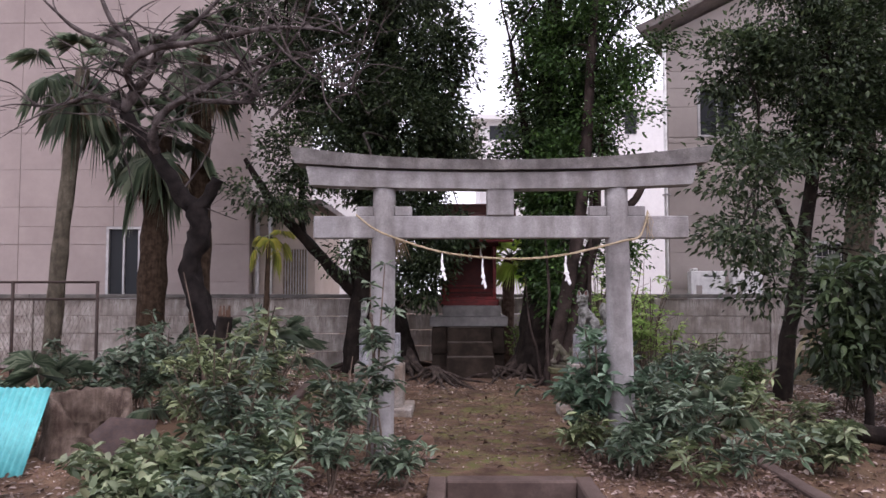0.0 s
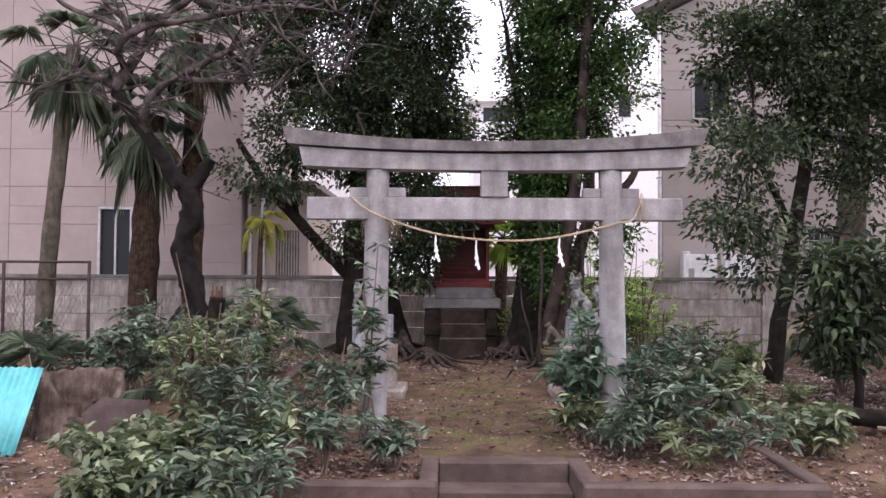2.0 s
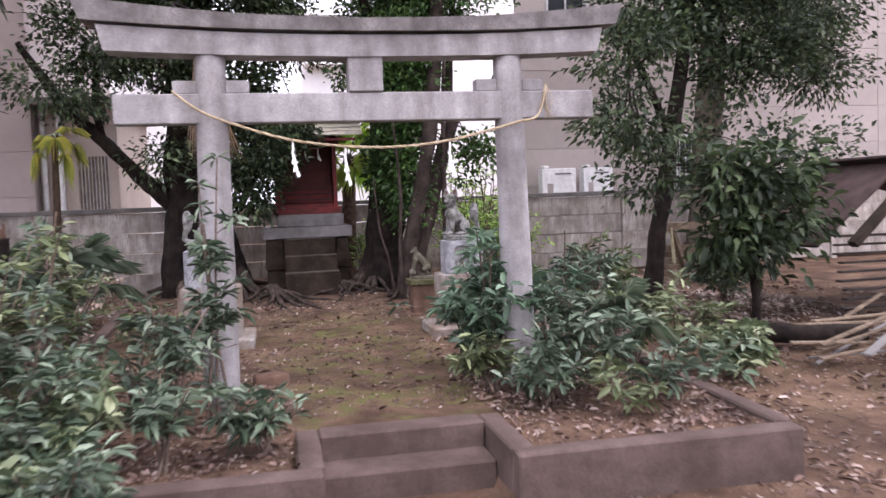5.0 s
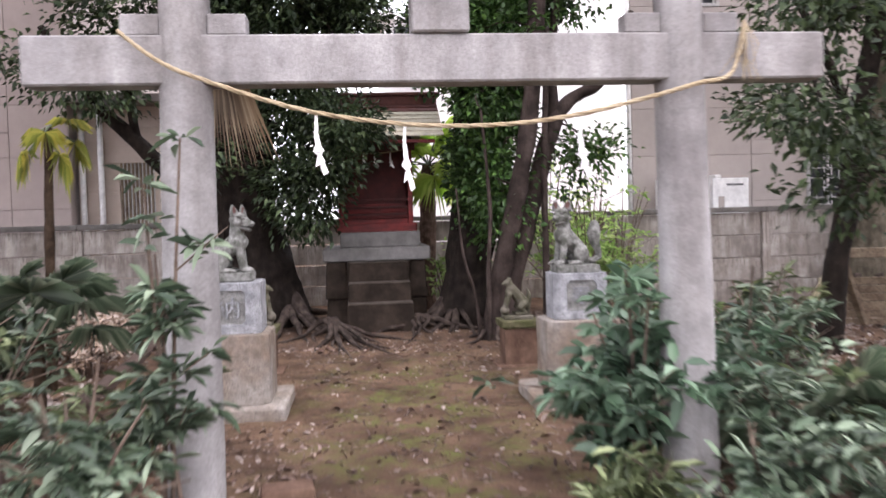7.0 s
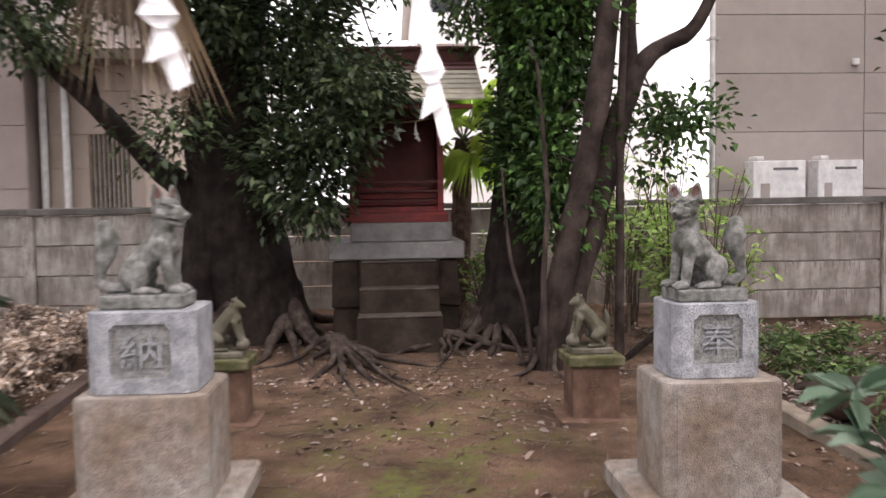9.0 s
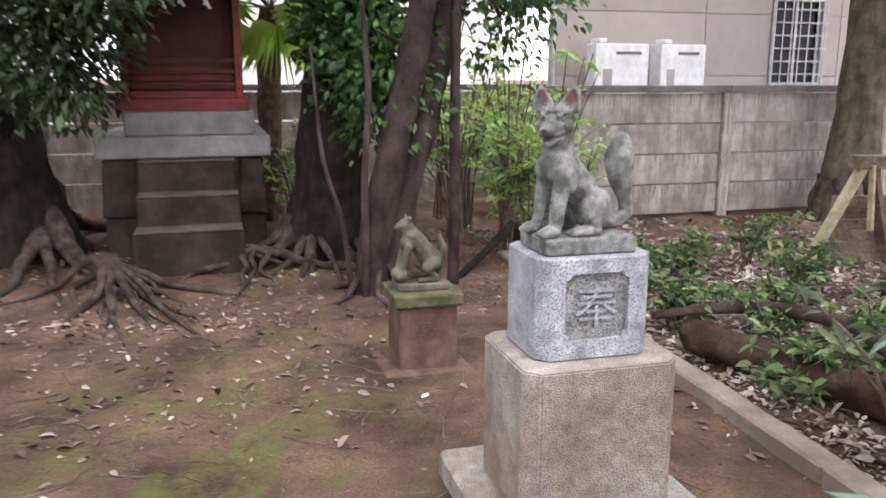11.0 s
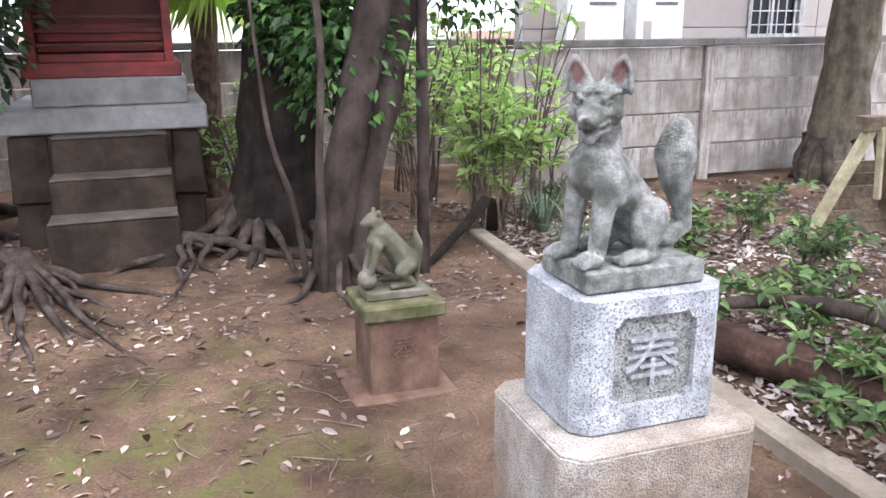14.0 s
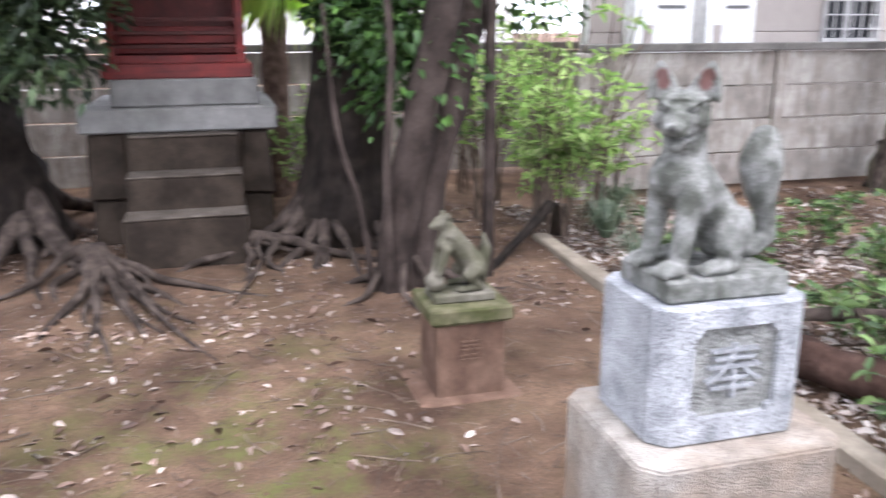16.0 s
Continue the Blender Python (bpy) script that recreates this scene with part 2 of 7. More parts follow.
l.new(n["Texture Coordinate"].outputs["Object"], drip.inputs["Vector"])
l.new(place.outputs["Location"], drip.inputs["Location"])
l.new(drip.outputs["Vector"], spot.inputs["Vector"])
spot.inputs["Detail"].default_value = 4
edge.color_ramp.elements[0].position, edge.color_ramp.elements[1].position = 0.54, 0.6
l.new(spot.outputs["Fac"], edge.inputs["Fac"])
l.new(n["Texture Coordinate"].outputs["Object"], seen_z.inputs[0])
fall.inputs["From Min"].default_value, fall.inputs["From Max"].default_value = 0.02, 0.26
fall.inputs["To Max"].default_value = 0.75
l.new(seen_z.outputs["Z"], fall.inputs["Value"])
both.operation = "MULTIPLY"
l.new(edge.outputs["Color"], both.inputs[0])
l.new(fall.outputs[0], both.inputs[1])
stain.data_type = "RGBA"
stain.inputs["B"].default_value = (0.17, 0.14, 0.12, 1)
l.new(both.outputs[0], stain.inputs["Factor"])
l.new(n["Principled BSDF"].inputs["Base Color"].links[0].from_socket, stain.inputs["A"])
l.new(stain.outputs["Result"], n["Principled BSDF"].inputs["Base Color"])
CAP = mat("fence cap concrete", (0.10, 0.095, 0.087), (0.19, 0.175, 0.16), (0.085, 0.08, 0.07), scale=3, fine=60, rough=0.95, bump=0.3)
SIDING = mat("house siding", (0.35, 0.31, 0.285), (0.40, 0.355, 0.325), (0.325, 0.29, 0.265), scale=1.2, fine=90, rough=0.9, bump=0.12, obj_random=0.03, mottle=0.05)
SIDING_PINK = mat("pinkish siding", (0.33, 0.275, 0.255), (0.38, 0.32, 0.295), (0.305, 0.255, 0.236), scale=1.2, fine=90, rough=0.9, bump=0.12, obj_random=0.03, mottle=0.05)
SIDING_TAN = mat("tan wall", (0.45, 0.375, 0.31), (0.53, 0.455, 0.39), (0.4, 0.33, 0.27), scale=1.5, fine=80, rough=0.9, bump=0.12, mottle=0.05)
WHITEWALL = mat("white render", (0.76, 0.75, 0.73), (0.8, 0.79, 0.77), (0.7, 0.69, 0.68), scale=1.0, fine=60, rough=0.9, bump=0.1, mottle=0.05)
ALU = mat("window aluminium", (0.42, 0.41, 0.40), (0.5, 0.49, 0.48), (0.36, 0.35, 0.34), scale=4, fine=60, rough=0.45, bump=0.05, metal=0.6)
DARKMETAL = mat("dark metal", (0.025, 0.02, 0.018), (0.05, 0.037, 0.032), (0.08, 0.04, 0.026), scale=9, fine=50, rough=0.7, bump=0.2, metal=0.3)
WHITEPLASTIC = mat("white casing", (0.72, 0.72, 0.70), (0.78, 0.78, 0.76), (0.66, 0.66, 0.64), scale=4, fine=50, rough=0.5, bump=0.05)
GREYPLASTIC = mat("grey slot", (0.12, 0.12, 0.12), (0.16, 0.16, 0.16), scale=4, fine=50, rough=0.6, bump=0.05)
RED = mat("red paint", (0.13, 0.013, 0.011), (0.21, 0.019, 0.016), (0.09, 0.015, 0.013), scale=5, fine=50, rough=0.6, bump=0.15, wave=(3, 30, 30))
# darker copy of the red: shade under the shrine roof put into the colour
DARKRED = mat("shade-darkened red wood", (0.055, 0.012, 0.01), (0.10, 0.018, 0.015), (0.03, 0.009, 0.008), scale=5, fine=50, rough=0.7, bump=0.15)
CREAM = mat("cream roof boards", (0.42, 0.39, 0.29), (0.54, 0.5, 0.39), (0.3, 0.28, 0.2), scale=4, fine=40, rough=0.7, bump=0.15, obj_random=0.12)
ROOFRED = mat("dark red ridge", (0.10, 0.035, 0.03), (0.15, 0.05, 0.04), (0.06, 0.025, 0.02), scale=4, fine=40, rough=0.7, bump=0.2)
ROOFGREY = mat("roof sheet", (0.16, 0.14, 0.13), (0.24, 0.21, 0.19), scale=3, fine=40, rough=0.8, bump=0.2)
PAPER = mat("white paper", (0.82, 0.82, 0.82), (0.86, 0.86, 0.86), (0.78, 0.78, 0.79), scale=6, fine=50, rough=0.9, bump=0.05)
ROPE = mat("straw rope", (0.40, 0.32, 0.2), (0.50, 0.42, 0.29), (0.3, 0.22, 0.13), scale=10, fine=120, rough=0.95, bump=0.5)
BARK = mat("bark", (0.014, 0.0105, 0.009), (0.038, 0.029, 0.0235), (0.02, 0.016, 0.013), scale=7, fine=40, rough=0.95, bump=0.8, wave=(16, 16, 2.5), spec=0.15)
CLUSTERBARK = mat("smooth brown bark", (0.03, 0.0215, 0.0185), (0.085, 0.064, 0.055), (0.02, 0.015, 0.013), scale=5, fine=35, rough=0.9, bump=0.5, wave=(12, 12, 2.5), spec=0.15)
GREYBARK = mat("grey bark", (0.085, 0.073, 0.054), (0.175, 0.155, 0.115), (0.055, 0.047, 0.034), scale=6, fine=35, rough=0.95, bump=0.7, wave=(14, 14, 2.0), spec=0.15)
PLUMBARK = mat("plum bark", (0.028, 0.021, 0.02), (0.17, 0.145, 0.138), (0.018, 0.014, 0.013), scale=7, fine=50, rough=0.95, bump=0.8, spec=0.15)
# trunk and first limbs, darker than the boughs
PLUMDARK = mat("dark plum bark", (0.009, 0.007, 0.0065), (0.028, 0.022, 0.02), (0.006, 0.005, 0.0045), scale=7, fine=50, rough=0.9, bump=0.8, spec=0.15)
ROOTBARK = mat("root bark", (0.03, 0.022, 0.018), (0.105, 0.08, 0.067), (0.022, 0.017, 0.014), scale=9, fine=50, rough=0.95, bump=0.7, spec=0.15)
PALMBARK = mat("palm fibre", (0.045, 0.03, 0.02), (0.10, 0.07, 0.047), (0.025, 0.016, 0.011), scale=12, fine=80, rough=0.97, bump=0.9, wave=(30, 30, 6), spec=0.1)
PALMFIBRE = mat("pale palm fibre", (0.1, 0.062, 0.047), (0.23, 0.16, 0.128), (0.05, 0.032, 0.025), scale=12, fine=80, rough=0.97, bump=0.9, wave=(30, 30, 6), spec=0.1)
LOGWOOD = mat("rotting log bark", (0.05, 0.029, 0.023), (0.125, 0.076, 0.06), (0.035, 0.02, 0.015), scale=7, fine=45, rough=0.97, bump=0.9, wave=(5, 5, 14), spec=0.1)
STUMP = mat("rotten wood", (0.085, 0.06, 0.047), (0.23, 0.18, 0.145), (0.07, 0.05, 0.04), scale=6, fine=40, rough=0.97, bump=0.9, wave=(24, 24, 2), spec=0.1)
OLDWOOD = mat("weathered timber", (0.17, 0.125, 0.085), (0.30, 0.235, 0.165), (0.1, 0.075, 0.05), scale=5, fine=40, rough=0.95, bump=0.4, wave=(5, 40, 40), obj_random=0.15)
DARKWOOD = mat("blackened timber", (0.03, 0.023, 0.02), (0.07, 0.055, 0.046), (0.018, 0.014, 0.012), scale=5, fine=40, rough=0.95, bump=0.4, wave=(5, 40, 40), obj_random=0.2)
YELLOWWOOD = mat("lichened timber", (0.36, 0.32, 0.19), (0.5, 0.46, 0.3), (0.2, 0.16, 0.1), scale=6, fine=50, rough=0.95, bump=0.4)
RUST = mat("rusty sheet", (0.032, 0.023, 0.023), (0.068, 0.048, 0.046), (0.1, 0.055, 0.038), scale=6, fine=30, rough=0.75, bump=0.3, metal=0.2)
CYAN = mat("turquoise plastic", (0.09, 0.40, 0.41), (0.12, 0.48, 0.47), (0.08, 0.33, 0.34), scale=2, fine=50, rough=0.4, bump=0.05)
TWIG = mat("dry twigs", (0.085, 0.058, 0.042), (0.2, 0.15, 0.115), (0.05, 0.037, 0.028), scale=8, fine=60, rough=0.95, bump=0.3, island=0.35)
LITTER = leaf_mat("fallen leaves", (0.075, 0.042, 0.03), (0.17, 0.11, 0.084), (0.4, 0.33, 0.29), rough=0.6, through_light=0.05)
LITTER_BROWN = leaf_mat("reddish fallen leaves", (0.06, 0.034, 0.025), (0.13, 0.083, 0.065), (0.29, 0.22, 0.19), rough=0.65, through_light=0.05)
LITTER_PALE = leaf_mat("bleached fallen leaves", (0.16, 0.11, 0.085), (0.34, 0.275, 0.24), (0.56, 0.51, 0.47), rough=0.7, through_light=0.05)
LEAF_DARK = leaf_mat("dark evergreen leaf", (0.017, 0.028, 0.014), (0.038, 0.06, 0.027), (0.085, 0.12, 0.052), rough=0.45, through_light=0.3)
LEAF_FRESH = leaf_mat("fresh evergreen leaf", (0.022, 0.05, 0.014), (0.05, 0.11, 0.028), (0.10, 0.19, 0.045), rough=0.4, through_light=0.3)
LEAF_BUSH = leaf_mat("shrub leaf", (0.042, 0.066, 0.043), (0.105, 0.155, 0.095), (0.29, 0.36, 0.255), rough=0.34, through_light=0.22)
LEAF_BIG = leaf_mat("broad shrub leaf", (0.045, 0.085, 0.052), (0.11, 0.185, 0.11), (0.25, 0.35, 0.25), rough=0.33, through_light=0.28)
LEAF_OLIVE = leaf_mat("olive shrub leaf", (0.05, 0.068, 0.033), (0.125, 0.16, 0.072), (0.3, 0.35, 0.18), rough=0.4, through_light=0.22)
LEAF_IVY = leaf_mat("ivy leaf", (0.016, 0.034, 0.012), (0.04, 0.078, 0.024), (0.09, 0.155, 0.045), rough=0.4, through_light=0.25)
LEAF_PALE = leaf_mat("pale shrub leaf", (0.07, 0.10, 0.05), (0.16, 0.21, 0.11), (0.34, 0.38, 0.22), rough=0.4, through_light=0.25)
LEAF_GROUND = leaf_mat("low plant leaf", (0.045, 0.085, 0.028), (0.105, 0.18, 0.055), (0.24, 0.34, 0.12), rough=0.4, through_light=0.3)
LEAF_LIME = leaf_mat("lime leaf", (0.2, 0.36, 0.08), (0.36, 0.53, 0.15), (0.58, 0.7, 0.3), rough=0.5, through_light=0.5)
PALM_LEAF = leaf_mat("palm leaf", (0.04, 0.062, 0.036), (0.09, 0.125, 0.075), (0.22, 0.25, 0.17), rough=0.4, through_light=0.2)
PALM_BRIGHT = leaf_mat("bright palm leaf", (0.34, 0.5, 0.09), (0.48, 0.63, 0.13), (0.62, 0.72, 0.22), rough=0.5, through_light=0.6)
PALM_YELLOW = leaf_mat("yellowing palm leaf", (0.16, 0.2, 0.04), (0.33, 0.33, 0.06), (0.5, 0.44, 0.09), rough=0.5, through_light=0.3)
PALM_DEAD = leaf_mat("dead palm leaf", (0.09, 0.058, 0.035), (0.17, 0.12, 0.072), (0.3, 0.235, 0.155), rough=0.8, through_light=0.1)
BLOSSOM = leaf_mat("pale dry sprigs", (0.24, 0.17, 0.12), (0.42, 0.33, 0.26), (0.62, 0.55, 0.49), rough=0.8, through_light=0.2)

PANE = bpy.data.materials.new("dark window glass")
PANE.use_nodes = True
PANE.node_tree.nodes["Principled BSDF"].inputs["Base Color"].default_value = (0.03, 0.033, 0.036, 1)
PANE.node_tree.nodes["Principled BSDF"].inputs["Roughness"].default_value = 0.3
PANE.node_tree.nodes["Principled BSDF"].inputs["Specular IOR Level"].default_value = 0.12


# ---- mesh helpers ----
def mesh_object(name, verts, faces, material, parent=None, label="", smooth=False):
    me = bpy.data.meshes.new(name)
    me.from_pydata([tuple(v) for v in verts], [], [tuple(f) for f in faces])
    me.materials.append(material)
    if smooth:
        me.polygons.foreach_set("use_smooth", [True] * len(me.polygons))
    ob = new(name, me)
    if parent:
        ob.parent = parent
    if label:
        ob["label"] = label
    return ob


def part(name, bm, material, parent=None, label="", smooth=False):
    me = bpy.data.meshes.new(name)
    bm.to_mesh(me)
    bm.free()
    me.materials.append(material)
    if smooth:
        me.polygons.foreach_set("use_smooth", [True] * len(me.polygons))
    ob = new(name, me)
    if parent:
        ob.parent = parent
    if label:
        ob["label"] = label
    return ob


def thing(name, at, label, category, group="", kind="", turn=0.0):
    ob = new(name)
    ob.empty_display_size = 0.1
    ob.matrix_world = pose(at[0], at[1], at[2], 0, 0, turn)
    return tagged(ob, label, category, group, kind)


def add_box(bm, x0, x1, y0, y1, z0, z1, bevel=0.0, taper=0.0, segments=1):
    v = []
    for z, k in ((z0, 0.0), (z1, taper)):
        v += [bm.verts.new(p) for p in ((x0 + k, y0 + k, z), (x1 - k, y0 + k, z), (x1 - k, y1 - k, z), (x0 + k, y1 - k, z))]
    fs = [bm.faces.new([v[i] for i in q]) for q in ((3, 2, 1, 0), (4, 5, 6, 7), (0, 1, 5, 4), (1, 2, 6, 5), (2, 3, 7, 6), (3, 0, 4, 7))]
    if bevel:
        edges = list({e for f in fs for e in f.edges})
        bmesh.ops.bevel(bm, geom=edges, offset=bevel, segments=segments, affect="EDGES", profile=0.5)
    return bm


def box(x0, x1, y0, y1, z0, z1, bevel=0.0, taper=0.0, segments=1):
    return add_box(bmesh.new(), x0, x1, y0, y1, z0, z1, bevel, taper, segments)


def roughen(bm, amount, scale=8.0, cuts=0):
    if cuts:
        bmesh.ops.subdivide_edges(bm, edges=bm.edges[:], cuts=cuts, use_grid_fill=True)
    for v in bm.verts:
        v.co += noise.noise_vector(v.co * scale) * amount
    return bm


def tube_data(points, radii, seg=8, wobble=0.0, cap=True, seed=0.0):
    """Verts and faces of a tapered tube along the points, with uneven rounds."""
    pts = [Vector(p) for p in points]
    verts, faces = [], []
    side = None
    for i, p in enumerate(pts):
        d = (pts[min(i + 1, len(pts) - 1)] - pts[max(i - 1, 0)]).normalized()
        if side is None:
            side = d.orthogonal().normalized()
        side = (side - d * side.dot(d)).normalized()
        up = d.cross(side)
        for k in range(seg):
            a = 2 * math.pi * k / seg
            r = radii[i] * (1 + wobble * noise.noise(Vector((math.cos(a) * 1.7 + seed, math.sin(a) * 1.7, i * 0.45 + seed))))
            verts.append(p + (side * math.cos(a) + up * math.sin(a)) * r)
    for i in range(len(pts) - 1):
        for k in range(seg):
            a, b = i * seg + k, i * seg + (k + 1) % seg
            faces.append((a, b, b + seg, a + seg))
    if cap:
        faces.append(tuple(range(seg - 1, -1, -1)))
        faces.append(tuple(range((len(pts) - 1) * seg, len(pts) * seg)))
    return verts, faces


def join_data(items):
    verts, faces = [], []
    for v, f in items:
        k = len(verts)
        verts += v
        faces += [tuple(i + k for i in q) for q in f]
    return verts, faces


def smooth_path(points, radii, steps=5):
    """Catmull-Rom through the points."""
    pts = [Vector(p) for p in points]
    out, rad = [], []
    for i in range(len(pts) - 1):
        p0, p1, p2, p3 = pts[max(i - 1, 0)], pts[i], pts[i + 1], pts[min(i + 2, len(pts) - 1)]
        for s in range(steps):
            t = s / steps
            out.append(0.5 * ((2 * p1) + (p2 - p0) * t + (2 * p0 - 5 * p1 + 4 * p2 - p3) * t * t + (3 * p1 - p0 - 3 * p2 + p3) * t ** 3))
            rad.append(radii[i] + (radii[i + 1] - radii[i]) * t)
    out.append(pts[-1])
    rad.append(radii[-1])
    return out, rad


def limb(points, radii, seg=9, wobble=0.25, steps=5, seed=0.0):
    p, r = smooth_path(points, radii, steps)
    return tube_data(p, r, seg, wobble, True, seed)


def leaf_data(centres, normals_bias, size, rng, aspect=0.42, droop=0.3, fold=0.25, long_shape=False):
    """Arrays of folded leaves: at each centre one leaf, pointing along its bias with scatter."""
    n = len(centres)
    d = normals_bias + rng.normal(0, 0.55, (n, 3))
    d[:, 2] -= droop
    d /= np.linalg.norm(d, axis=1)[:, None] + 1e-9
    up = rng.normal(0, 0.5, (n, 3)) + np.array([0, 0, 1.0])
    s = np.cross(d, up)
    s /= np.linalg.norm(s, axis=1)[:, None] + 1e-9
    u = np.cross(s, d)
    ln = size * rng.uniform(0.6, 1.3, n)[:, None]
    w = ln * aspect * 0.5
    base = centres
    tip = centres + d * ln - np.array([0, 0, 1.0]) * ln * 0.12
    rise = u * w * fold * 2
    if long_shape:
        v = np.stack([base, base + d * ln * 0.3 + s * w + rise, base + d * ln * 0.68 + s * w * 0.8 + rise, tip,
                      base + d * ln * 0.68 - s * w * 0.8 + rise, base + d * ln * 0.3 - s * w + rise], 1).reshape(-1, 3)
        k = np.arange(n) * 6
        f = np.concatenate([np.stack([k, k + 1, k + 2, k + 3], 1), np.stack([k, k + 3, k + 4, k + 5], 1)])
    else:
        v = np.stack([base, base + d * ln * 0.45 + s * w + rise, tip, base + d * ln * 0.45 - s * w + rise], 1).reshape(-1, 3)
        k = np.arange(n) * 4
        f = np.concatenate([np.stack([k, k + 1, k + 2], 1), np.stack([k, k + 2, k + 3], 1)])
    return v, f


def leaf_object(name, v, f, material, parent=None, label=""):
    me = bpy.data.meshes.new(name)
    me.vertices.add(len(v))
    me.vertices.foreach_set("co", np.asarray(v, dtype=np.float32).ravel())
    sides = f.shape[1]
    me.loops.add(f.size)
    me.loops.foreach_set("vertex_index", f.ravel().astype(np.int32))
    me.polygons.add(len(f))
    me.polygons.foreach_set("loop_start", np.arange(len(f), dtype=np.int32) * sides)
    me.update(calc_edges=True)
    me.validate()
    me.materials.append(material)
    ob = new(name, me)
    if parent:
        ob.parent = parent
    if label:
        ob["label"] = label
    return ob


def clumps(blobs, per_clump, rng, spread=0.16):
    """Leaf places: each blob is (x, y, z, rx, ry, rz, clumps); clumps gather towards the blob's skin."""
    cs, ns = [], []
    for x, y, z, rx, ry, rz, count in blobs:
        d = rng.normal(0, 1, (count, 3))
        d /= np.linalg.norm(d, axis=1)[:, None]
        rad = rng.uniform(0.25, 1.0, count) ** 0.5
        mid = np.array([x, y, z]) + d * rad[:, None] * np.array([rx, ry, rz])
        m = rng.integers(int(per_clump * 0.5), int(per_clump * 1.5) + 1, count)
        idx = np.repeat(np.arange(count), m)
        off = np.clip(rng.normal(0, 1, (len(idx), 3)), -1.7, 1.7) * spread * np.array([1.2, 1.2, 0.7])
        cs.append(mid[idx] + off)
        ns.append(d[idx] * 0.6 + off / spread * 0.35)
    return np.concatenate(cs), np.concatenate(ns)


# ---- ground ----
def terrace_edge(y):
    """The terrace's two sides: x of its left and right kerb at y."""
    k = (y + 1.7) / 7.7
    return -2.1 - 0.55 * k, 2.08 + 0.2 * k


def height(x, y):
    left, right = terrace_edge(y)
    bumps = 0.02 * noise.noise(Vector((x * 1.3, y * 1.3, 0))) + 0.008 * noise.noise(Vector((x * 5, y * 5, 3)))
    if left < x < right and y > -1.62:
        if -0.52 < x < 0.55 and y < -0.9:
            return -0.3
        rise = 0.05 * max(0.0, min(1.0, (y - 4.5) / 2.0))
        return -0.02 + bumps + rise
    k = max(0.0, min(1.0, (y + 1.2) / 4.5))
    low = -0.29 + 0.27 * k * k * (3 - 2 * k)
    return low + bumps * (1 if y < 9 else 0)


def axis_steps(a, b, step, far):
    mid = list(np.arange(a, b + step, step))
    out = [a - (far * (i / 9) ** 3) for i in range(9, 0, -1)]
    return out + mid + [b + (far * (i / 9) ** 3) for i in range(1, 10)]


gx, gy = axis_steps(-8, 8, 0.11, 400), axis_steps(-9, 9, 0.11, 400)
gv = [(x, y, height(x, y)) for y in gy for x in gx]
gw = len(gx)
gf = [(j * gw + i, j * gw + i + 1, (j + 1) * gw + i + 1, (j + 1) * gw + i) for j in range(len(gy) - 1) for i in range(gw - 1)]
ground = tagged(mesh_object("ground", gv, gf, EARTH, smooth=True), "bare brown earth with moss patches and trodden leaves", "ground", kind="structure")


def rail(name, pts, width, z0, z1, material, parent, bevel=0.012):
    """A kerb stone run along a line of plan points, one piece a segment."""
    for a, b in zip(pts[:-1], pts[1:]):
        a, b = Vector(a), Vector(b)
        d = b - a
        bm = box(0, d.length - 0.004, -width / 2, width / 2, z0, z1, bevel)
        bmesh.ops.subdivide_edges(bm, edges=[e for e in bm.edges if e.calc_length() > 0.4], cuts=7, use_grid_fill=True)
        roughen(bm, 0.006, 5)
        ob = part(name, bm, material, parent)
        ob.matrix_local = pose(a.x, a.y, 0, 0, 0, math.degrees(math.atan2(d.y, d.x)))


terrace = thing("terrace_kerb", (0, 0, 0), "worn brown concrete kerb round the raised shrine terrace", "kerb", kind="structure")
rail("kerb_stone", [(-2.12, -1.62), (-0.46, -1.62)], 0.13, -0.34, 0.0, KERB, terrace)
rail("kerb_stone", [(0.50, -1.63), (2.10, -1.64)], 0.13, -0.34, 0.0, KERB, terrace)
rail("kerb_stone", [(-0.52, -1.55), (-0.52, -0.86)], 0.13, -0.34, -0.002, KERB, terrace)
rail("kerb_stone", [(0.56, -1.56), (0.56, -0.86)], 0.13, -0.34, -0.002, KERB, terrace)
for yy0, yy1 in ((-1.56, 0.3), (0.3, 2.2), (2.2, 4.1), (4.1, 6.0)):
    a, b = terrace_edge(yy0), terrace_edge(yy1)
    rail("kerb_stone", [(a[0] + 0.03, yy0), (b[0] + 0.03, yy1)], 0.12, -0.34, 0.012 if yy0 < 0 else 0.055, KERB, terrace)
    rail("kerb_stone", [(a[1] - 0.03, yy0), (b[1] - 0.03, yy1)], 0.12, -0.34, 0.012 if yy0 < 0 else 0.055, KERB if yy0 < 0 else KERB_PALE, terrace)
part("step", roughen(box(-0.455, 0.495, -1.29, -1.0, -0.32, -0.145, 0.012), 0.003, 6), KERB, terrace)
part("step", roughen(box(-0.455, 0.495, -1.03, -0.84, -0.32, 0.0, 0.012), 0.003, 6), KERB, terrace)


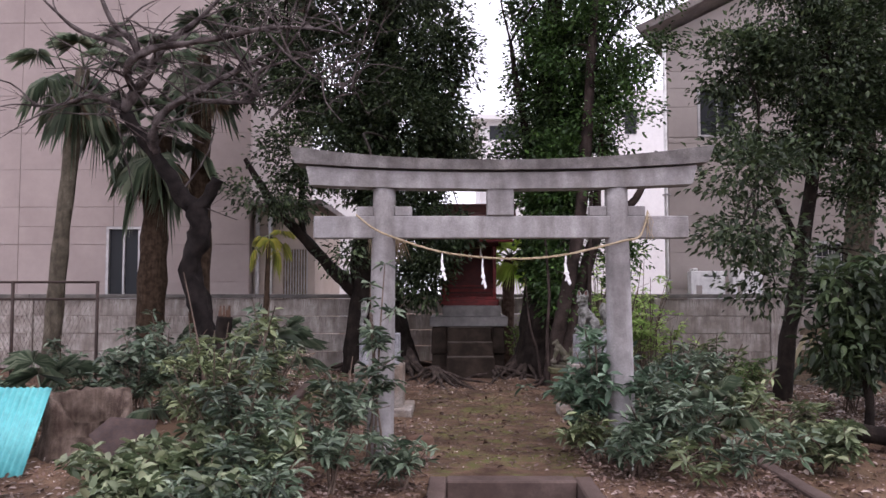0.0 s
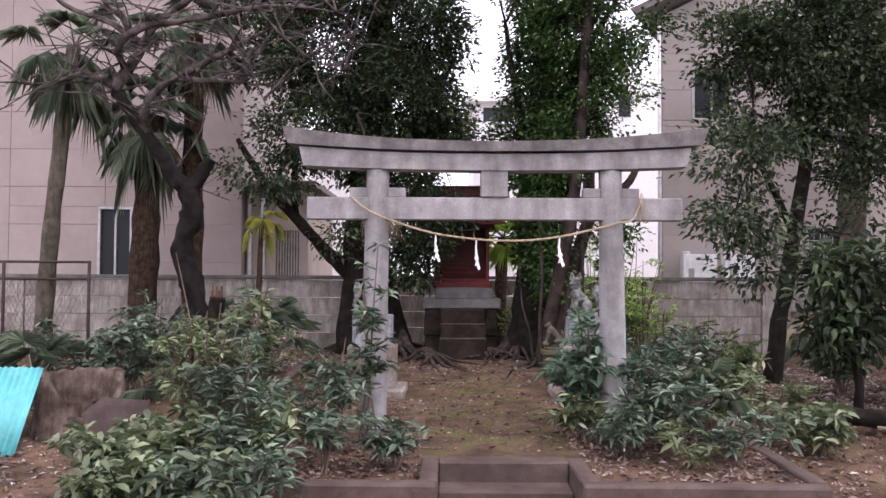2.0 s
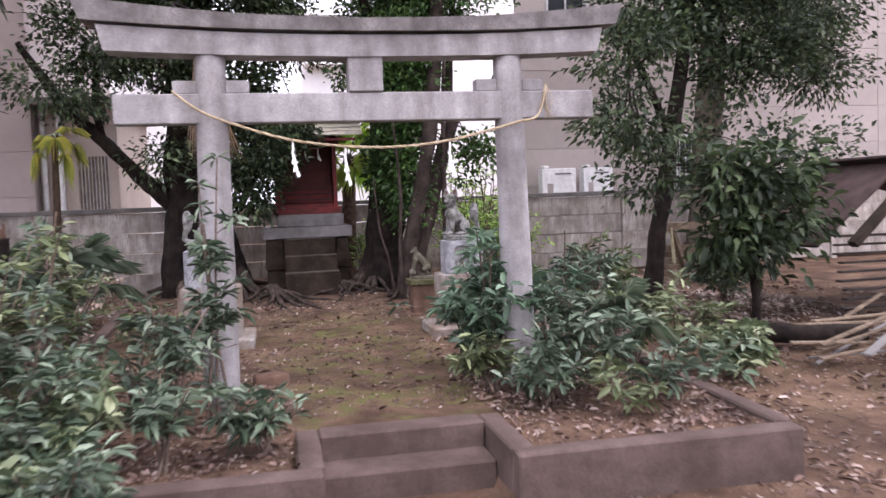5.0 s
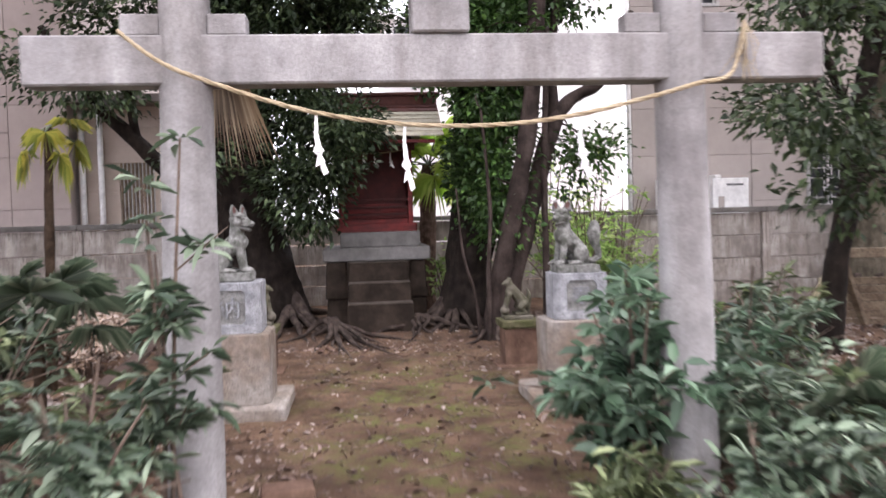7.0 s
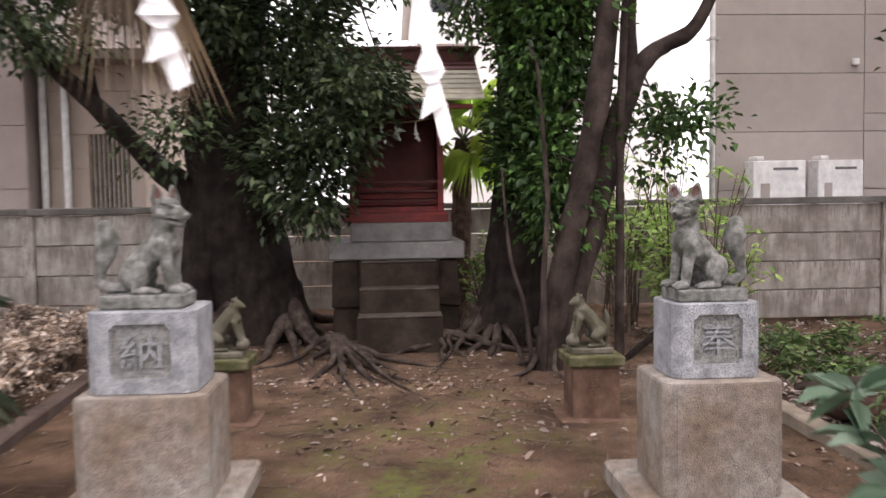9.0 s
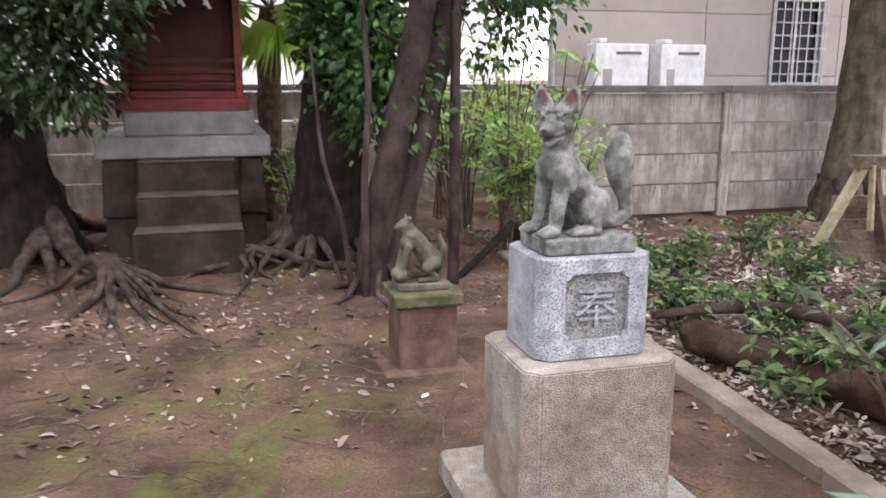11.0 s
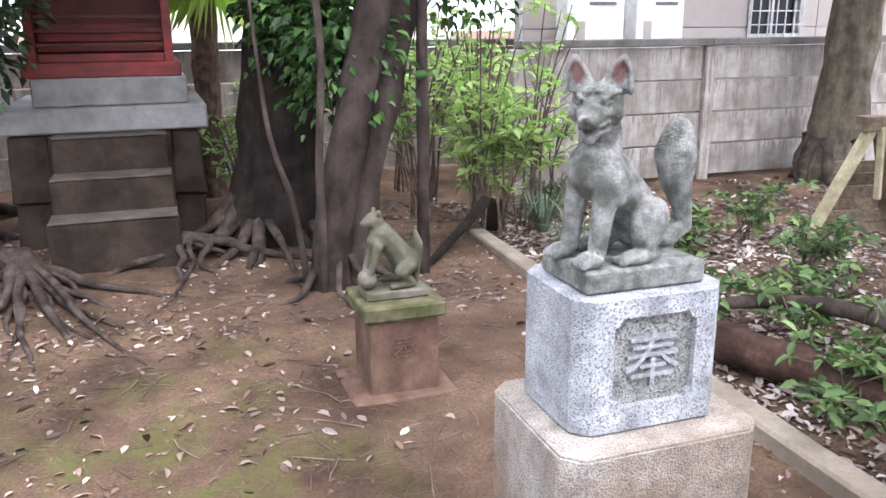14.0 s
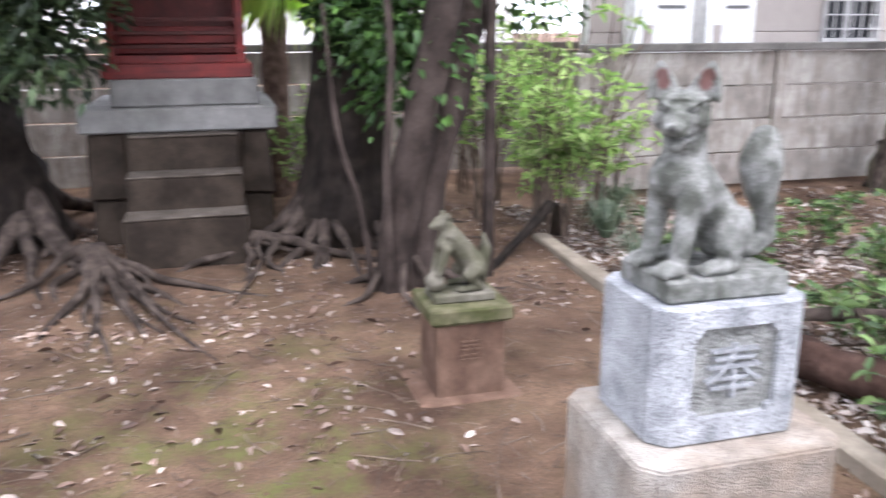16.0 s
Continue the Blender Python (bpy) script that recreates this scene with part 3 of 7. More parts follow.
# ---- houses and fences round the place ----
def minus(rects, hole):
    """The rectangles (x0, x1, z0, z1) with a hole cut out of them."""
    out = []
    a0, a1, c0, c1 = hole
    for x0, x1, z0, z1 in rects:
        if a1 <= x0 or a0 >= x1 or c1 <= z0 or c0 >= z1:
            out.append((x0, x1, z0, z1))
            continue
        if z0 < c0:
            out.append((x0, x1, z0, c0))
        if c1 < z1:
            out.append((x0, x1, c1, z1))
        if x0 < a0:
            out.append((x0, a0, max(z0, c0), min(z1, c1)))
        if a1 < x1:
            out.append((a1, x1, max(z0, c0), min(z1, c1)))
    return [r for r in out if r[1] - r[0] > 0.03 and r[3] - r[2] > 0.03]


def window(parent, x0, x1, z0, z1, y, sashes=2, grille=False):
    w = part("window", add_box(add_box(box(x0, x1, y - 0.05, y + 0.06, z0, z0 + 0.05, 0.004), x0, x1, y - 0.05, y + 0.06, z1 - 0.05, z1, 0.004),
             x0, x0 + 0.05, y - 0.048, y + 0.058, z0 + 0.05, z1 - 0.05), ALU, parent, "pale aluminium sliding window frame")
    part("jamb", box(x1 - 0.05, x1, y - 0.048, y + 0.058, z0 + 0.05, z1 - 0.05), ALU, w)
    for i in range(sashes):
        a = x0 + 0.05 + (x1 - x0 - 0.1) * i / sashes
        b = x0 + 0.05 + (x1 - x0 - 0.1) * (i + 1) / sashes
        part("pane", box(a, b, y + 0.02 + 0.012 * i, y + 0.028 + 0.012 * i, z0 + 0.05, z1 - 0.05), PANE, w)
        part("sash", box(b - 0.035, b, y - 0.01, y + 0.015, z0 + 0.05, z1 - 0.05), ALU, w)
    if grille:
        for i in range(1, 7):
            z = z0 + (z1 - z0) * i / 7
            part("grille_bar", box(x0, x1, y - 0.09, y - 0.078, z - 0.006, z + 0.006), ALU, w)
        for i in range(0, 7):
            x = x0 + 0.02 + (x1 - x0 - 0.04) * i / 6
            part("grille_bar", box(x - 0.006, x + 0.006, y - 0.075, y - 0.063, z0, z1), ALU, w)
    return w


def clad_wall(parent, x0, x1, y, z0, z1, line, row, col, windows, material):
    """A wall of big siding panels with open joints before a backing wall; windows are real openings."""
    whole = [(x0, x1, z0, z1)]
    for w in windows:
        whole = minus(whole, w)
    for a, b, c, d in whole:
        part("wall", box(a, b, y + 0.03, y + 0.2, c, d), material, parent)
    zs = [z0] + [line + row * k for k in range(-20, 40) if z0 + 0.02 < line + row * k < z1 - 0.02] + [z1]
    shared = {}
    j = 0
    for c, d in zip(zs[:-1], zs[1:]):
        x = x0
        while x < x1 - 0.01:
            e = min(x + col, x1)
            rects = [(x, e, c, d)]
            for w in windows:
                rects = minus(rects, w)
            for a, b, p, q in rects:
                key = (round(b - a, 3), round(q - p, 3))
                if key not in shared:
                    bm = box(0.004, b - a - 0.004, 0, 0.026, 0.004, q - p - 0.004, 0.003)
                    me = bpy.data.meshes.new("siding_panel")
                    bm.to_mesh(me)
                    bm.free()
                    me.materials.append(material)
                    shared[key] = me
                ob = new("siding_panel", shared[key])
                ob.parent = parent
                ob.location = (a, y, p)
            x = e
        j += 1


house_r = thing("house", (0, 0, 0), "beige two-storey house clad in large siding panels behind the fence", "house")
RW = [(4.2, 5.0, 4.3, 5.24), (6.33, 7.07, 1.31, 2.33), (8.6, 9.6, 3.9, 4.9)]
clad_wall(house_r, 3.64, 12.5, 8.3, -0.1, 6.3, 2.12, 0.69, 1.82, RW, SIDING)
window(house_r, *RW[0], 8.34)
window(house_r, *RW[1], 8.34, 2, True)
window(house_r, *RW[2], 8.34)
part("vent_cap", box(5.3, 5.38, 8.255, 8.3, 2.9, 2.98, 0.015, 0.0, 2), WHITEPLASTIC, house_r, "small white vent cap")
SKEW = Matrix(((1, 0.5, 0, -0.5 * 8.3), (0, 1, 0, 0), (0, 0, 1, 0), (0, 0, 0, 1)))  # its plan leans east
for x in (3.645, 12.3):
    bm = box(x, x + 0.17, 8.505, 15, -0.1, 6.3)
    bm.transform(SKEW)
    part("side_wall", bm, SIDING, house_r)
gable = bmesh.new()
tri = [gable.verts.new(p) for p in ((3.64, 8.3, 6.3), (12.5, 8.3, 6.3), (8.07, 8.3, 8.5), (3.64, 8.5, 6.3), (12.5, 8.5, 6.3), (8.07, 8.5, 8.5))]
for q in ((0, 1, 2), (5, 4, 3), (0, 2, 5, 3), (2, 1, 4, 5), (1, 0, 3, 4)):
    gable.faces.new([tri[i] for i in q])
part("gable", gable, SIDING, house_r)
for s in (-1, 1):
    bm = box(0, 5.4, -0.45, 7.0, 0, 0.14, 0.01)
    bm.transform(SKEW @ Matrix.Translation((8.07, 8.3, 8.57)) @ Matrix.Rotation(radians(26.4 if s > 0 else 180 - 26.4), 4, "Y") @ (Matrix.Identity(4) if s > 0 else Matrix.Translation((0, 0, -0.14))))
    part("roof", bm, ROOFGREY, house_r)
drain = thing("drainpipe", (3.56, 8.2, 0), "white plastic rain pipe down the corner of the house", "drainpipe")
pv, pf = tube_data([(0, 0, 0), (0, 0, 6.2)], [0.035, 0.035], 10)
mesh_object("pipe", pv, pf, WHITEPLASTIC, drain, smooth=True)
for z in (1.6, 3.2, 4.8):
    part("bracket", box(-0.045, 0.075, -0.045, 0.1, z - 0.015, z + 0.015), ALU, drain)

house_l = thing("house", (0, 0, 0), "pinkish beige house clad in siding panels beyond the fence", "house")
LW = [(-7.03, -6.35, 1.25, 2.62)]
clad_wall(house_l, -16.0, -4.3, 8.3, -0.1, 8.4, 2.28, 0.715, 1.82, LW, SIDING_PINK)
window(house_l, *LW[0], 8.34)
part("roof", box(-16.4, -3.9, 7.8, 15, 8.4, 8.6, 0.01), ROOFGREY, house_l)
side = box(-4.42, -4.31, 8.505, 15, -0.1, 8.4)
part("side_wall", side, SIDING, house_l)
annex = thing("house_annex", (0, 0, 0), "tan single-storey annex with shuttered window and pipes", "house")
clad_wall(annex, -4.29, -3.1, 8.6, -0.1, 3.0, 0.9, 0.9, 1.2, [(-3.72, -3.25, 1.2, 2.2)], SIDING_TAN)
shutter = part("shutter", box(-3.72, -3.25, 8.62, 8.64, 1.2, 2.2), ALU, annex, "brown slatted window shutter")
for i in range(9):
    part("slat", box(-3.71 + i * 0.052, -3.685 + i * 0.052, 8.59, 8.62, 1.2, 2.2), OLDWOOD, shutter)
part("roof", box(-4.35, -2.9, 8.2, 12, 3.0, 3.12, 0.01), ROOFGREY, annex)
part("side_wall", box(-3.24, -3.11, 8.81, 12, -0.1, 3.0), SIDING_TAN, annex)
for x in (-4.2, -3.95):
    d = thing("drainpipe", (x, 8.52, 0), "cream rain pipe on the tan annex wall", "drainpipe", group="annex pipes")
    pv, pf = tube_data([(0, 0, 0), (0, 0, 3.0)], [0.04, 0.04], 10)
    mesh_object("pipe", pv, pf, WHITEPLASTIC, d, smooth=True)

far_house = thing("house", (0, 0, 0), "white house far behind the trees with flat eaves", "house")
part("wall", box(0.6, 3.6, 26, 34, 0, 8.4), WHITEWALL, far_house)
part("wall", box(3.602, 10.0, 28, 36, 0, 10.2), WHITEWALL, far_house)
part("roof", box(0.3, 3.59, 25.6, 34.3, 8.401, 8.6), WHITEWALL, far_house)
part("balcony", box(0.7, 2.6, 25.3, 25.998, 6.5, 7.5, 0.02), WHITEWALL, far_house)
part("window", box(1.0, 2.2, 25.95, 25.99, 7.55, 8.2), PANE, far_house)
part("window", box(6.95, 7.45, 27.95, 27.99, 8.25, 9.2), PANE, far_house)
far_house2 = thing("house", (0, 0, 0), "white rendered house beyond the gap between the houses", "house")
part("wall", box(-14, -4.0, 22, 30, 0, 6), WHITEWALL, far_house2)
part("roof", box(-14.3, -3.7, 21.7, 30.3, 6, 6.2), ROOFGREY, far_house2)


def panel_fence(name, x0, x1, y, label):
    f = thing(name, (0, 0, 0), label, "fence", kind="structure")
    count = max(1, round((x1 - x0) / 1.95))
    step = (x1 - x0) / count
    bm = box(0, step - 0.12, -0.022, 0.022, 0.004, 0.304, 0.006)
    me = bpy.data.meshes.new("panel")
    bm.to_mesh(me)
    bm.free()
    me.materials.append(PANEL)
    for i in range(count):
        for k in range(4):
            ob = new("panel", me)
            ob.parent = f
            ob.location = (x0 + i * step + 0.06, y, 0.02 + 0.311 * k)
            ob.rotation_euler = (radians(random.uniform(-0.6, 0.6)), 0, 0)
        ob = part("cap", roughen(box(x0 + i * step + 0.002, x0 + (i + 1) * step - 0.002, y - 0.075, y + 0.075, 1.267, 1.338, 0.01), 0.003, 7), CAP, f)
    for i in range(count + 1):
        x = x0 + i * step
        part("post", box(x - 0.06, x + 0.06, y - 0.065, y + 0.065, -0.3, 1.265, 0.012), PANEL, f)
    return f


panel_fence("wall_fence_west", -10.0, -1.9, 7.42, "grey precast concrete panel fence with posts and cap")
panel_fence("wall_fence_north", -1.8, 3.95, 9.0, "grey concrete panel fence behind the shrine")
panel_fence("wall_fence_east", 3.19, 11.23, 7.43, "stained grey concrete panel fence with dark cap")

# ---- gateway ----
torii = thing("torii_gate", (0, 0, 0), "grey weathered stone torii gate with curved lintel", "gate")


def lintel(half, bottom, top, depth, skew, n=28):
    bm = bmesh.new()
    rows = []
    for i in range(n + 1):
        k = -1 + 2 * i / n
        c = abs(k) ** 2.2
        zb, zt = bottom[0] + (bottom[1] - bottom[0]) * c, top[0] + (top[1] - top[0]) * c
        xb, xt = k * (half - skew), k * half
        rows.append([bm.verts.new(p) for p in ((xb, -depth / 2, zb), (xb, depth / 2, zb), (xt, depth / 2 + 0.01, zt - 0.02), (xt, 0.03, zt), (xt, -0.03, zt), (xt, -depth / 2 - 0.01, zt - 0.02))])
    for a, b in zip(rows[:-1], rows[1:]):
        for k in range(6):
            bm.faces.new((a[k], b[k], b[(k + 1) % 6], a[(k + 1) % 6]))
    bm.faces.new(rows[0])
    bm.faces.new(rows[-1][::-1])
    bmesh.ops.recalc_face_normals(bm, faces=bm.faces[:])
    return roughen(bm, 0.003, 7)


part("kasagi_top_lintel", lintel(1.806, (2.409, 2.468), (2.512, 2.632), 0.30, 0.05), KASAGI, torii, "upswept top lintel stained dark along its crest")
part("shimaki_lintel", lintel(1.668, (2.25, 2.288), (2.408, 2.467), 0.21, 0.036), TORII, torii)
part("nuki_tie_beam", roughen(box(-1.604, 1.604, -0.07, 0.07, 1.829, 2.02, 0.008), 0.002, 6, 0), TORII, torii)
part("strut", box(-0.115, 0.115, -0.09, 0.09, 2.022, 2.256, 0.008), TORII, torii)
for s in (-1, 1):
    pts = [(s * (1.032 - 0.032 * k / 14), 0, -0.1 + 2.37 * k / 14) for k in range(15)]
    pv, pf = tube_data(pts, [0.119 - 0.021 * k / 14 for k in range(15)], 28, 0.02)
    mesh_object("pillar", pv, pf, TORII, torii, smooth=True)
    for d in (-1, 1):
        x = s * 1.0 + d * 0.165
        bm = box(x - 0.075, x + 0.075, -0.05, 0.05, 2.022, 2.105, 0.006)
        part("wedge", bm, TORII, torii)

rope_pts, _ = smooth_path([(-1.235, -0.085, 2.03), (-1.09, -0.125, 1.915), (-0.93, -0.13, 1.84), (-0.55, -0.115, 1.719), (-0.17, -0.06, 1.666), (0.2, -0.085, 1.652), (0.53, -0.115, 1.683), (0.86, -0.125, 1.756), (1.03, -0.14, 1.8), (1.16, -0.125, 1.83), (1.22, -0.1, 1.93), (1.25, -0.085, 2.06)], [0.01] * 12, 10)
rope = thing("straw_rope", (-1.235, -0.09, 2.06), "thin twisted straw rope strung sagging between the gate pillars", "rope")
strands = []
for k in range(3):
    pts = []
    for i, p in enumerate(rope_pts):
        a = i * 0.9 + k * 2.094
        pts.append(Vector(p) + Vector((0, math.cos(a), math.sin(a))) * 0.005 - Vector((-1.235, -0.09, 2.06)))
    v, f = tube_data(pts, [0.0056] * len(pts), 6)
    mesh_object("strand", v, f, ROPE, rope, smooth=True)
# frayed end beneath the knot
fr = []
rng = np.random.default_rng(3)
for i in range(14):
    a = Vector((2.485, 0.005, 0.0))
    fr.append(tube_data([a, a + Vector((rng.normal(0, 0.02), rng.normal(0, 0.015), -0.1)), a + Vector((rng.normal(0, 0.04), rng.normal(0, 0.02), -0.2 - rng.uniform(0, 0.06)))], [0.0025, 0.002, 0.001], 4))
mesh_object("frayed_end", *join_data(fr), ROPE, rope)


def streamer(x, z, length, turn, seed, y=-0.112, scale=1.0, flip=1):
    """A zigzag paper streamer: a narrow hanging strip, then folded leaves that flare to one side and the other."""
    s = thing("paper_streamer", (x, y, z), "white folded zigzag paper streamer hanging from a straw rope", "paper streamer", "paper streamers", turn=turn)
    k = length / 0.27
    rnd = random.Random(seed)
    for i, (top_l, top_r, low_r, low_l) in enumerate((
            ((-0.008, 0.0), (0.008, 0.0), (0.006, -0.085), (-0.016, -0.09)),
            ((-0.018, -0.082), (0.006, -0.078), (0.020, -0.148), (-0.010, -0.152)),
            ((-0.012, -0.140), (0.020, -0.142), (0.036, -0.166), (-0.026, -0.170)),
            ((-0.026, -0.166), (0.036, -0.164), (0.022, -0.182), (0.0, -0.186)),
            ((0.0, -0.178), (0.022, -0.176), (0.038, -0.212), (-0.016, -0.234)),
            ((0.008, -0.222), (0.036, -0.208), (0.056, -0.256), (0.028, -0.270)))):
        bm = bmesh.new()
        rows = []
        for j in range(5):
            q = j / 4
            bow = 0.007 * math.sin(q * 3.1 + seed) + 0.005 * (i % 2) + 0.02 * rnd.uniform(-0.02, 0.02)
            l = (top_l[0] + (low_l[0] - top_l[0]) * q, top_l[1] + (low_l[1] - top_l[1]) * q)
            r = (top_r[0] + (low_r[0] - top_r[0]) * q, top_r[1] + (low_r[1] - top_r[1]) * q)
            rows.append([bm.verts.new((flip * px * scale, py, pz * k)) for px, py, pz in ((l[0], bow, l[1]), (r[0], bow + 0.005, r[1]), (r[0], bow + 0.0062, r[1]), (l[0], bow + 0.0012, l[1]))])
        for a, b in zip(rows[:-1], rows[1:]):
            for j in range(4):
                bm.faces.new((a[j], a[(j + 1) % 4], b[(j + 1) % 4], b[j]))
        bm.faces.new(rows[0][::-1])
        bm.faces.new(rows[-1])
        bmesh.ops.recalc_face_normals(bm, faces=bm.faces[:])
        part("paper_fold", bm, PAPER, s)
    return s


streamer(-0.495, 1.714, 0.25, 12, 1, scale=0.72)
streamer(-0.152, 1.666, 0.27, -10, 2, y=-0.045, scale=0.64)
streamer(0.55, 1.691, 0.265, 20, 3, scale=1.0)


# ---- fox statues and plinths ----
def fox_mesh(name, turned, stone, ears=True):
    """A sitting fox in local metres, facing -y before turning; its tail stands up behind. turned: how far the head looks aside."""
    verts, faces = [], []

    def ball(c, r, rot=(0, 0, 0), seg=14):
        m = Matrix.Translation(c) @ Euler([radians(a) for a in rot]).to_matrix().to_4x4() @ Matrix.Diagonal((*r, 1))
        k, rings = len(verts), seg // 2
        verts.append(m @ Vector((0, 0, -1)))
        for i in range(1, rings):
            e = math.pi * (i / rings - 0.5)
            verts.extend(m @ Vector((math.cos(e) * math.cos(2 * math.pi * j / seg), math.cos(e) * math.sin(2 * math.pi * j / seg), math.sin(e))) for j in range(seg))
        verts.append(m @ Vector((0, 0, 1)))
        last = len(verts) - 1
        for j in range(seg):
            n = (j + 1) % seg
            faces.append((k, k + 1 + n, k + 1 + j))
            faces.append((last, last - seg + j, last - seg + n))
            for i in range(rings - 2):
                q = k + 1 + i * seg
                faces.append((q + j, q + n, q + seg + n, q + seg + j))

    def taper(a, b, ra, rb, n=14):
        a, b = Vector(a), Vector(b)
        for i in range(n):
            k = i / (n - 1)
            r = ra + (rb - ra) * k
            ball(a.lerp(b, k), (r, r, r), seg=10)

    # the body faces +y, the head sits above y about 0.08
    ball((0, 0.078, 0.21), (0.072, 0.064, 0.076), (-18, 0, 0))
    ball((0, 0.112, 0.205), (0.056, 0.036, 0.05), (-20, 0, 0))
    taper((0, 0.055, 0.21), (0, -0.05, 0.1), 0.062, 0.06)
    ball((0, -0.055, 0.078), (0.072, 0.066, 0.07))
    for s in (-1, 1):
        ball((s * 0.054, 0.075, 0.185), (0.03, 0.042, 0.058), (-12, 0, 0))
        taper((s * 0.048, 0.09, 0.17), (s * 0.05, 0.112, 0.03), 0.031, 0.023)
        ball((s * 0.052, 0.132, 0.018), (0.028, 0.038, 0.02))
        for q in (-1, 0, 1):
            ball((s * 0.052 + q * 0.017, 0.16, 0.012), (0.009, 0.016, 0.012), seg=8)
        ball((s * 0.064, -0.03, 0.085), (0.032, 0.056, 0.068), (26, 0, 0))
        taper((s * 0.074, -0.01, 0.06), (s * 0.074, -0.03, 0.02), 0.026, 0.02)
        ball((s * 0.076, 0.012, 0.016), (0.026, 0.06, 0.019))
        for q in (-1, 0, 1):
            ball((s * 0.076 + q * 0.014, 0.064, 0.012), (0.008, 0.015, 0.011), seg=8)
    taper((0, 0.07, 0.25), (0, 0.078, 0.34), 0.054, 0.05)
    h0 = len(verts)
    # skull, cheeks, a wedge of a muzzle over an open jaw
    ball((0, 0.066, 0.368), (0.053, 0.056, 0.05))
    ball((0, 0.09, 0.395), (0.04, 0.034, 0.022), (-30, 0, 0))
    ball((0, 0.11, 0.352), (0.038, 0.048, 0.032), (-22, 0, 0))
    taper((0, 0.12, 0.35), (0, 0.172, 0.328), 0.031, 0.021)
    taper((0, 0.125, 0.372), (0, 0.178, 0.34), 0.016, 0.012)
    ball((0, 0.19, 0.334), (0.015, 0.011, 0.011))
    taper((0, 0.095, 0.304), (0, 0.16, 0.283), 0.021, 0.013)
    for s in (-1, 1):
        ball((s * 0.034, 0.085, 0.345), (0.023, 0.03, 0.028))
        taper((s * 0.012, 0.137, 0.376), (s * 0.046, 0.092, 0.4), 0.005, 0.006, 12)
        ball((s * 0.03, 0.125, 0.372), (0.013, 0.008, 0.005), (0, s * -30, s * -22))
        for k in (0, 1, 2):
            taper((s * (0.007 + 0.012 * k), 0.124 - 0.007 * k, 0.399), (s * (0.009 + 0.014 * k), 0.083, 0.424 - 0.004 * k), 0.0035, 0.003, 12)
        taper((s * 0.013, 0.172, 0.315), (s * 0.029, 0.114, 0.322), 0.005, 0.005, 12)
        taper((s * 0.029, 0.114, 0.322), (s * 0.04, 0.088, 0.337), 0.005, 0.005, 9)
        taper((s * 0.011, 0.15, 0.291), (s * 0.027, 0.1, 0.304), 0.005, 0.006, 9)
        for k in range(12 if ears else 0):
            q = k / 11
            wide = 0.029 * (1 - q ** 1.7) + 0.003
            cx = s * (0.036 + 0.012 * q)
            ball((cx, 0.066 - 0.008 * q, 0.398 + 0.084 * q), (wide, 0.006 + 0.006 * (1 - q), 0.011), (0, 0, s * -16), seg=10)
            ball((cx + s * wide * 0.9, 0.076 - 0.01 * q, 0.398 + 0.082 * q), (0.0055, 0.014 * (1 - 0.6 * q), 0.012), seg=8)
            ball((cx - s * wide * 0.9, 0.078 - 0.01 * q, 0.398 + 0.082 * q), (0.0055, 0.012 * (1 - 0.6 * q), 0.012), seg=8)
    turn = Matrix.Translation((0, 0.085, 0.3)) @ Matrix.Rotation(radians(turned), 4, "Z") @ Matrix.Translation((0, -0.085, -0.3))
    grow = Matrix.Translation((0, 0.085, 0.372)) @ Matrix.Diagonal((1.14, 1.05, 0.86, 1)) @ Matrix.Translation((0, -0.07, -0.375))
    verts[h0:] = [turn @ grow @ v for v in verts[h0:]]
    # the tail curls out at the foot, rises narrow and ends in a broad brush
    tail = [(0, -0.09, 0.028), (0, -0.16, 0.026), (0, -0.205, 0.05), (0, -0.196, 0.105), (0, -0.172, 0.165), (0, -0.166, 0.23), (0, -0.172, 0.285)]
    wide = [0.022, 0.024, 0.024, 0.026, 0.04, 0.053, 0.036]
    for i in range(6):
        taper(tail[i], tail[i + 1], wide[i], wide[i + 1], 10)
    me = bpy.data.meshes.new(name)
    me.from_pydata([tuple(v) for v in verts], [], faces)
    me.materials.append(stone)
    ob = new(name, me)
    r = ob.modifiers.new("fuse", "REMESH")
    r.mode, r.voxel_size, r.use_smooth_shade = "VOXEL", 0.0034, True
    s = ob.modifiers.new("soften", "SMOOTH")
    s.iterations, s.factor = 2, 0.5
    return ob


def carved(text, high, wide, depth, parent, at, material):
    """A raised character, centred and sized by its own outline."""
    c = bpy.data.curves.new("character", "FONT")
    c.body, c.size, c.extrude, c.bevel_depth, c.resolution_u = text, 1.0, depth, depth * 0.5, 4
    ob = new("character", c)
    ob.data.materials.append(material)
    bpy.context.view_layer.update()
    xs, ys = [v[0] for v in ob.bound_box], [v[1] for v in ob.bound_box]
    kx, ky = wide / max(max(xs) - min(xs), 0.01), high / max(max(ys) - min(ys), 0.01)
    c.extrude, c.bevel_depth = depth / ky, 0.0
    ob.parent = parent
    ob.matrix_local = Matrix.Translation(at) @ Matrix.Rotation(radians(90), 4, "X") @ Matrix.Diagonal((kx, ky, ky, 1)) @ Matrix.Translation((-(max(xs) + min(xs)) / 2, -(max(ys) + min(ys)) / 2, 0))
    ob["label"] = "raised carved character"
    return ob


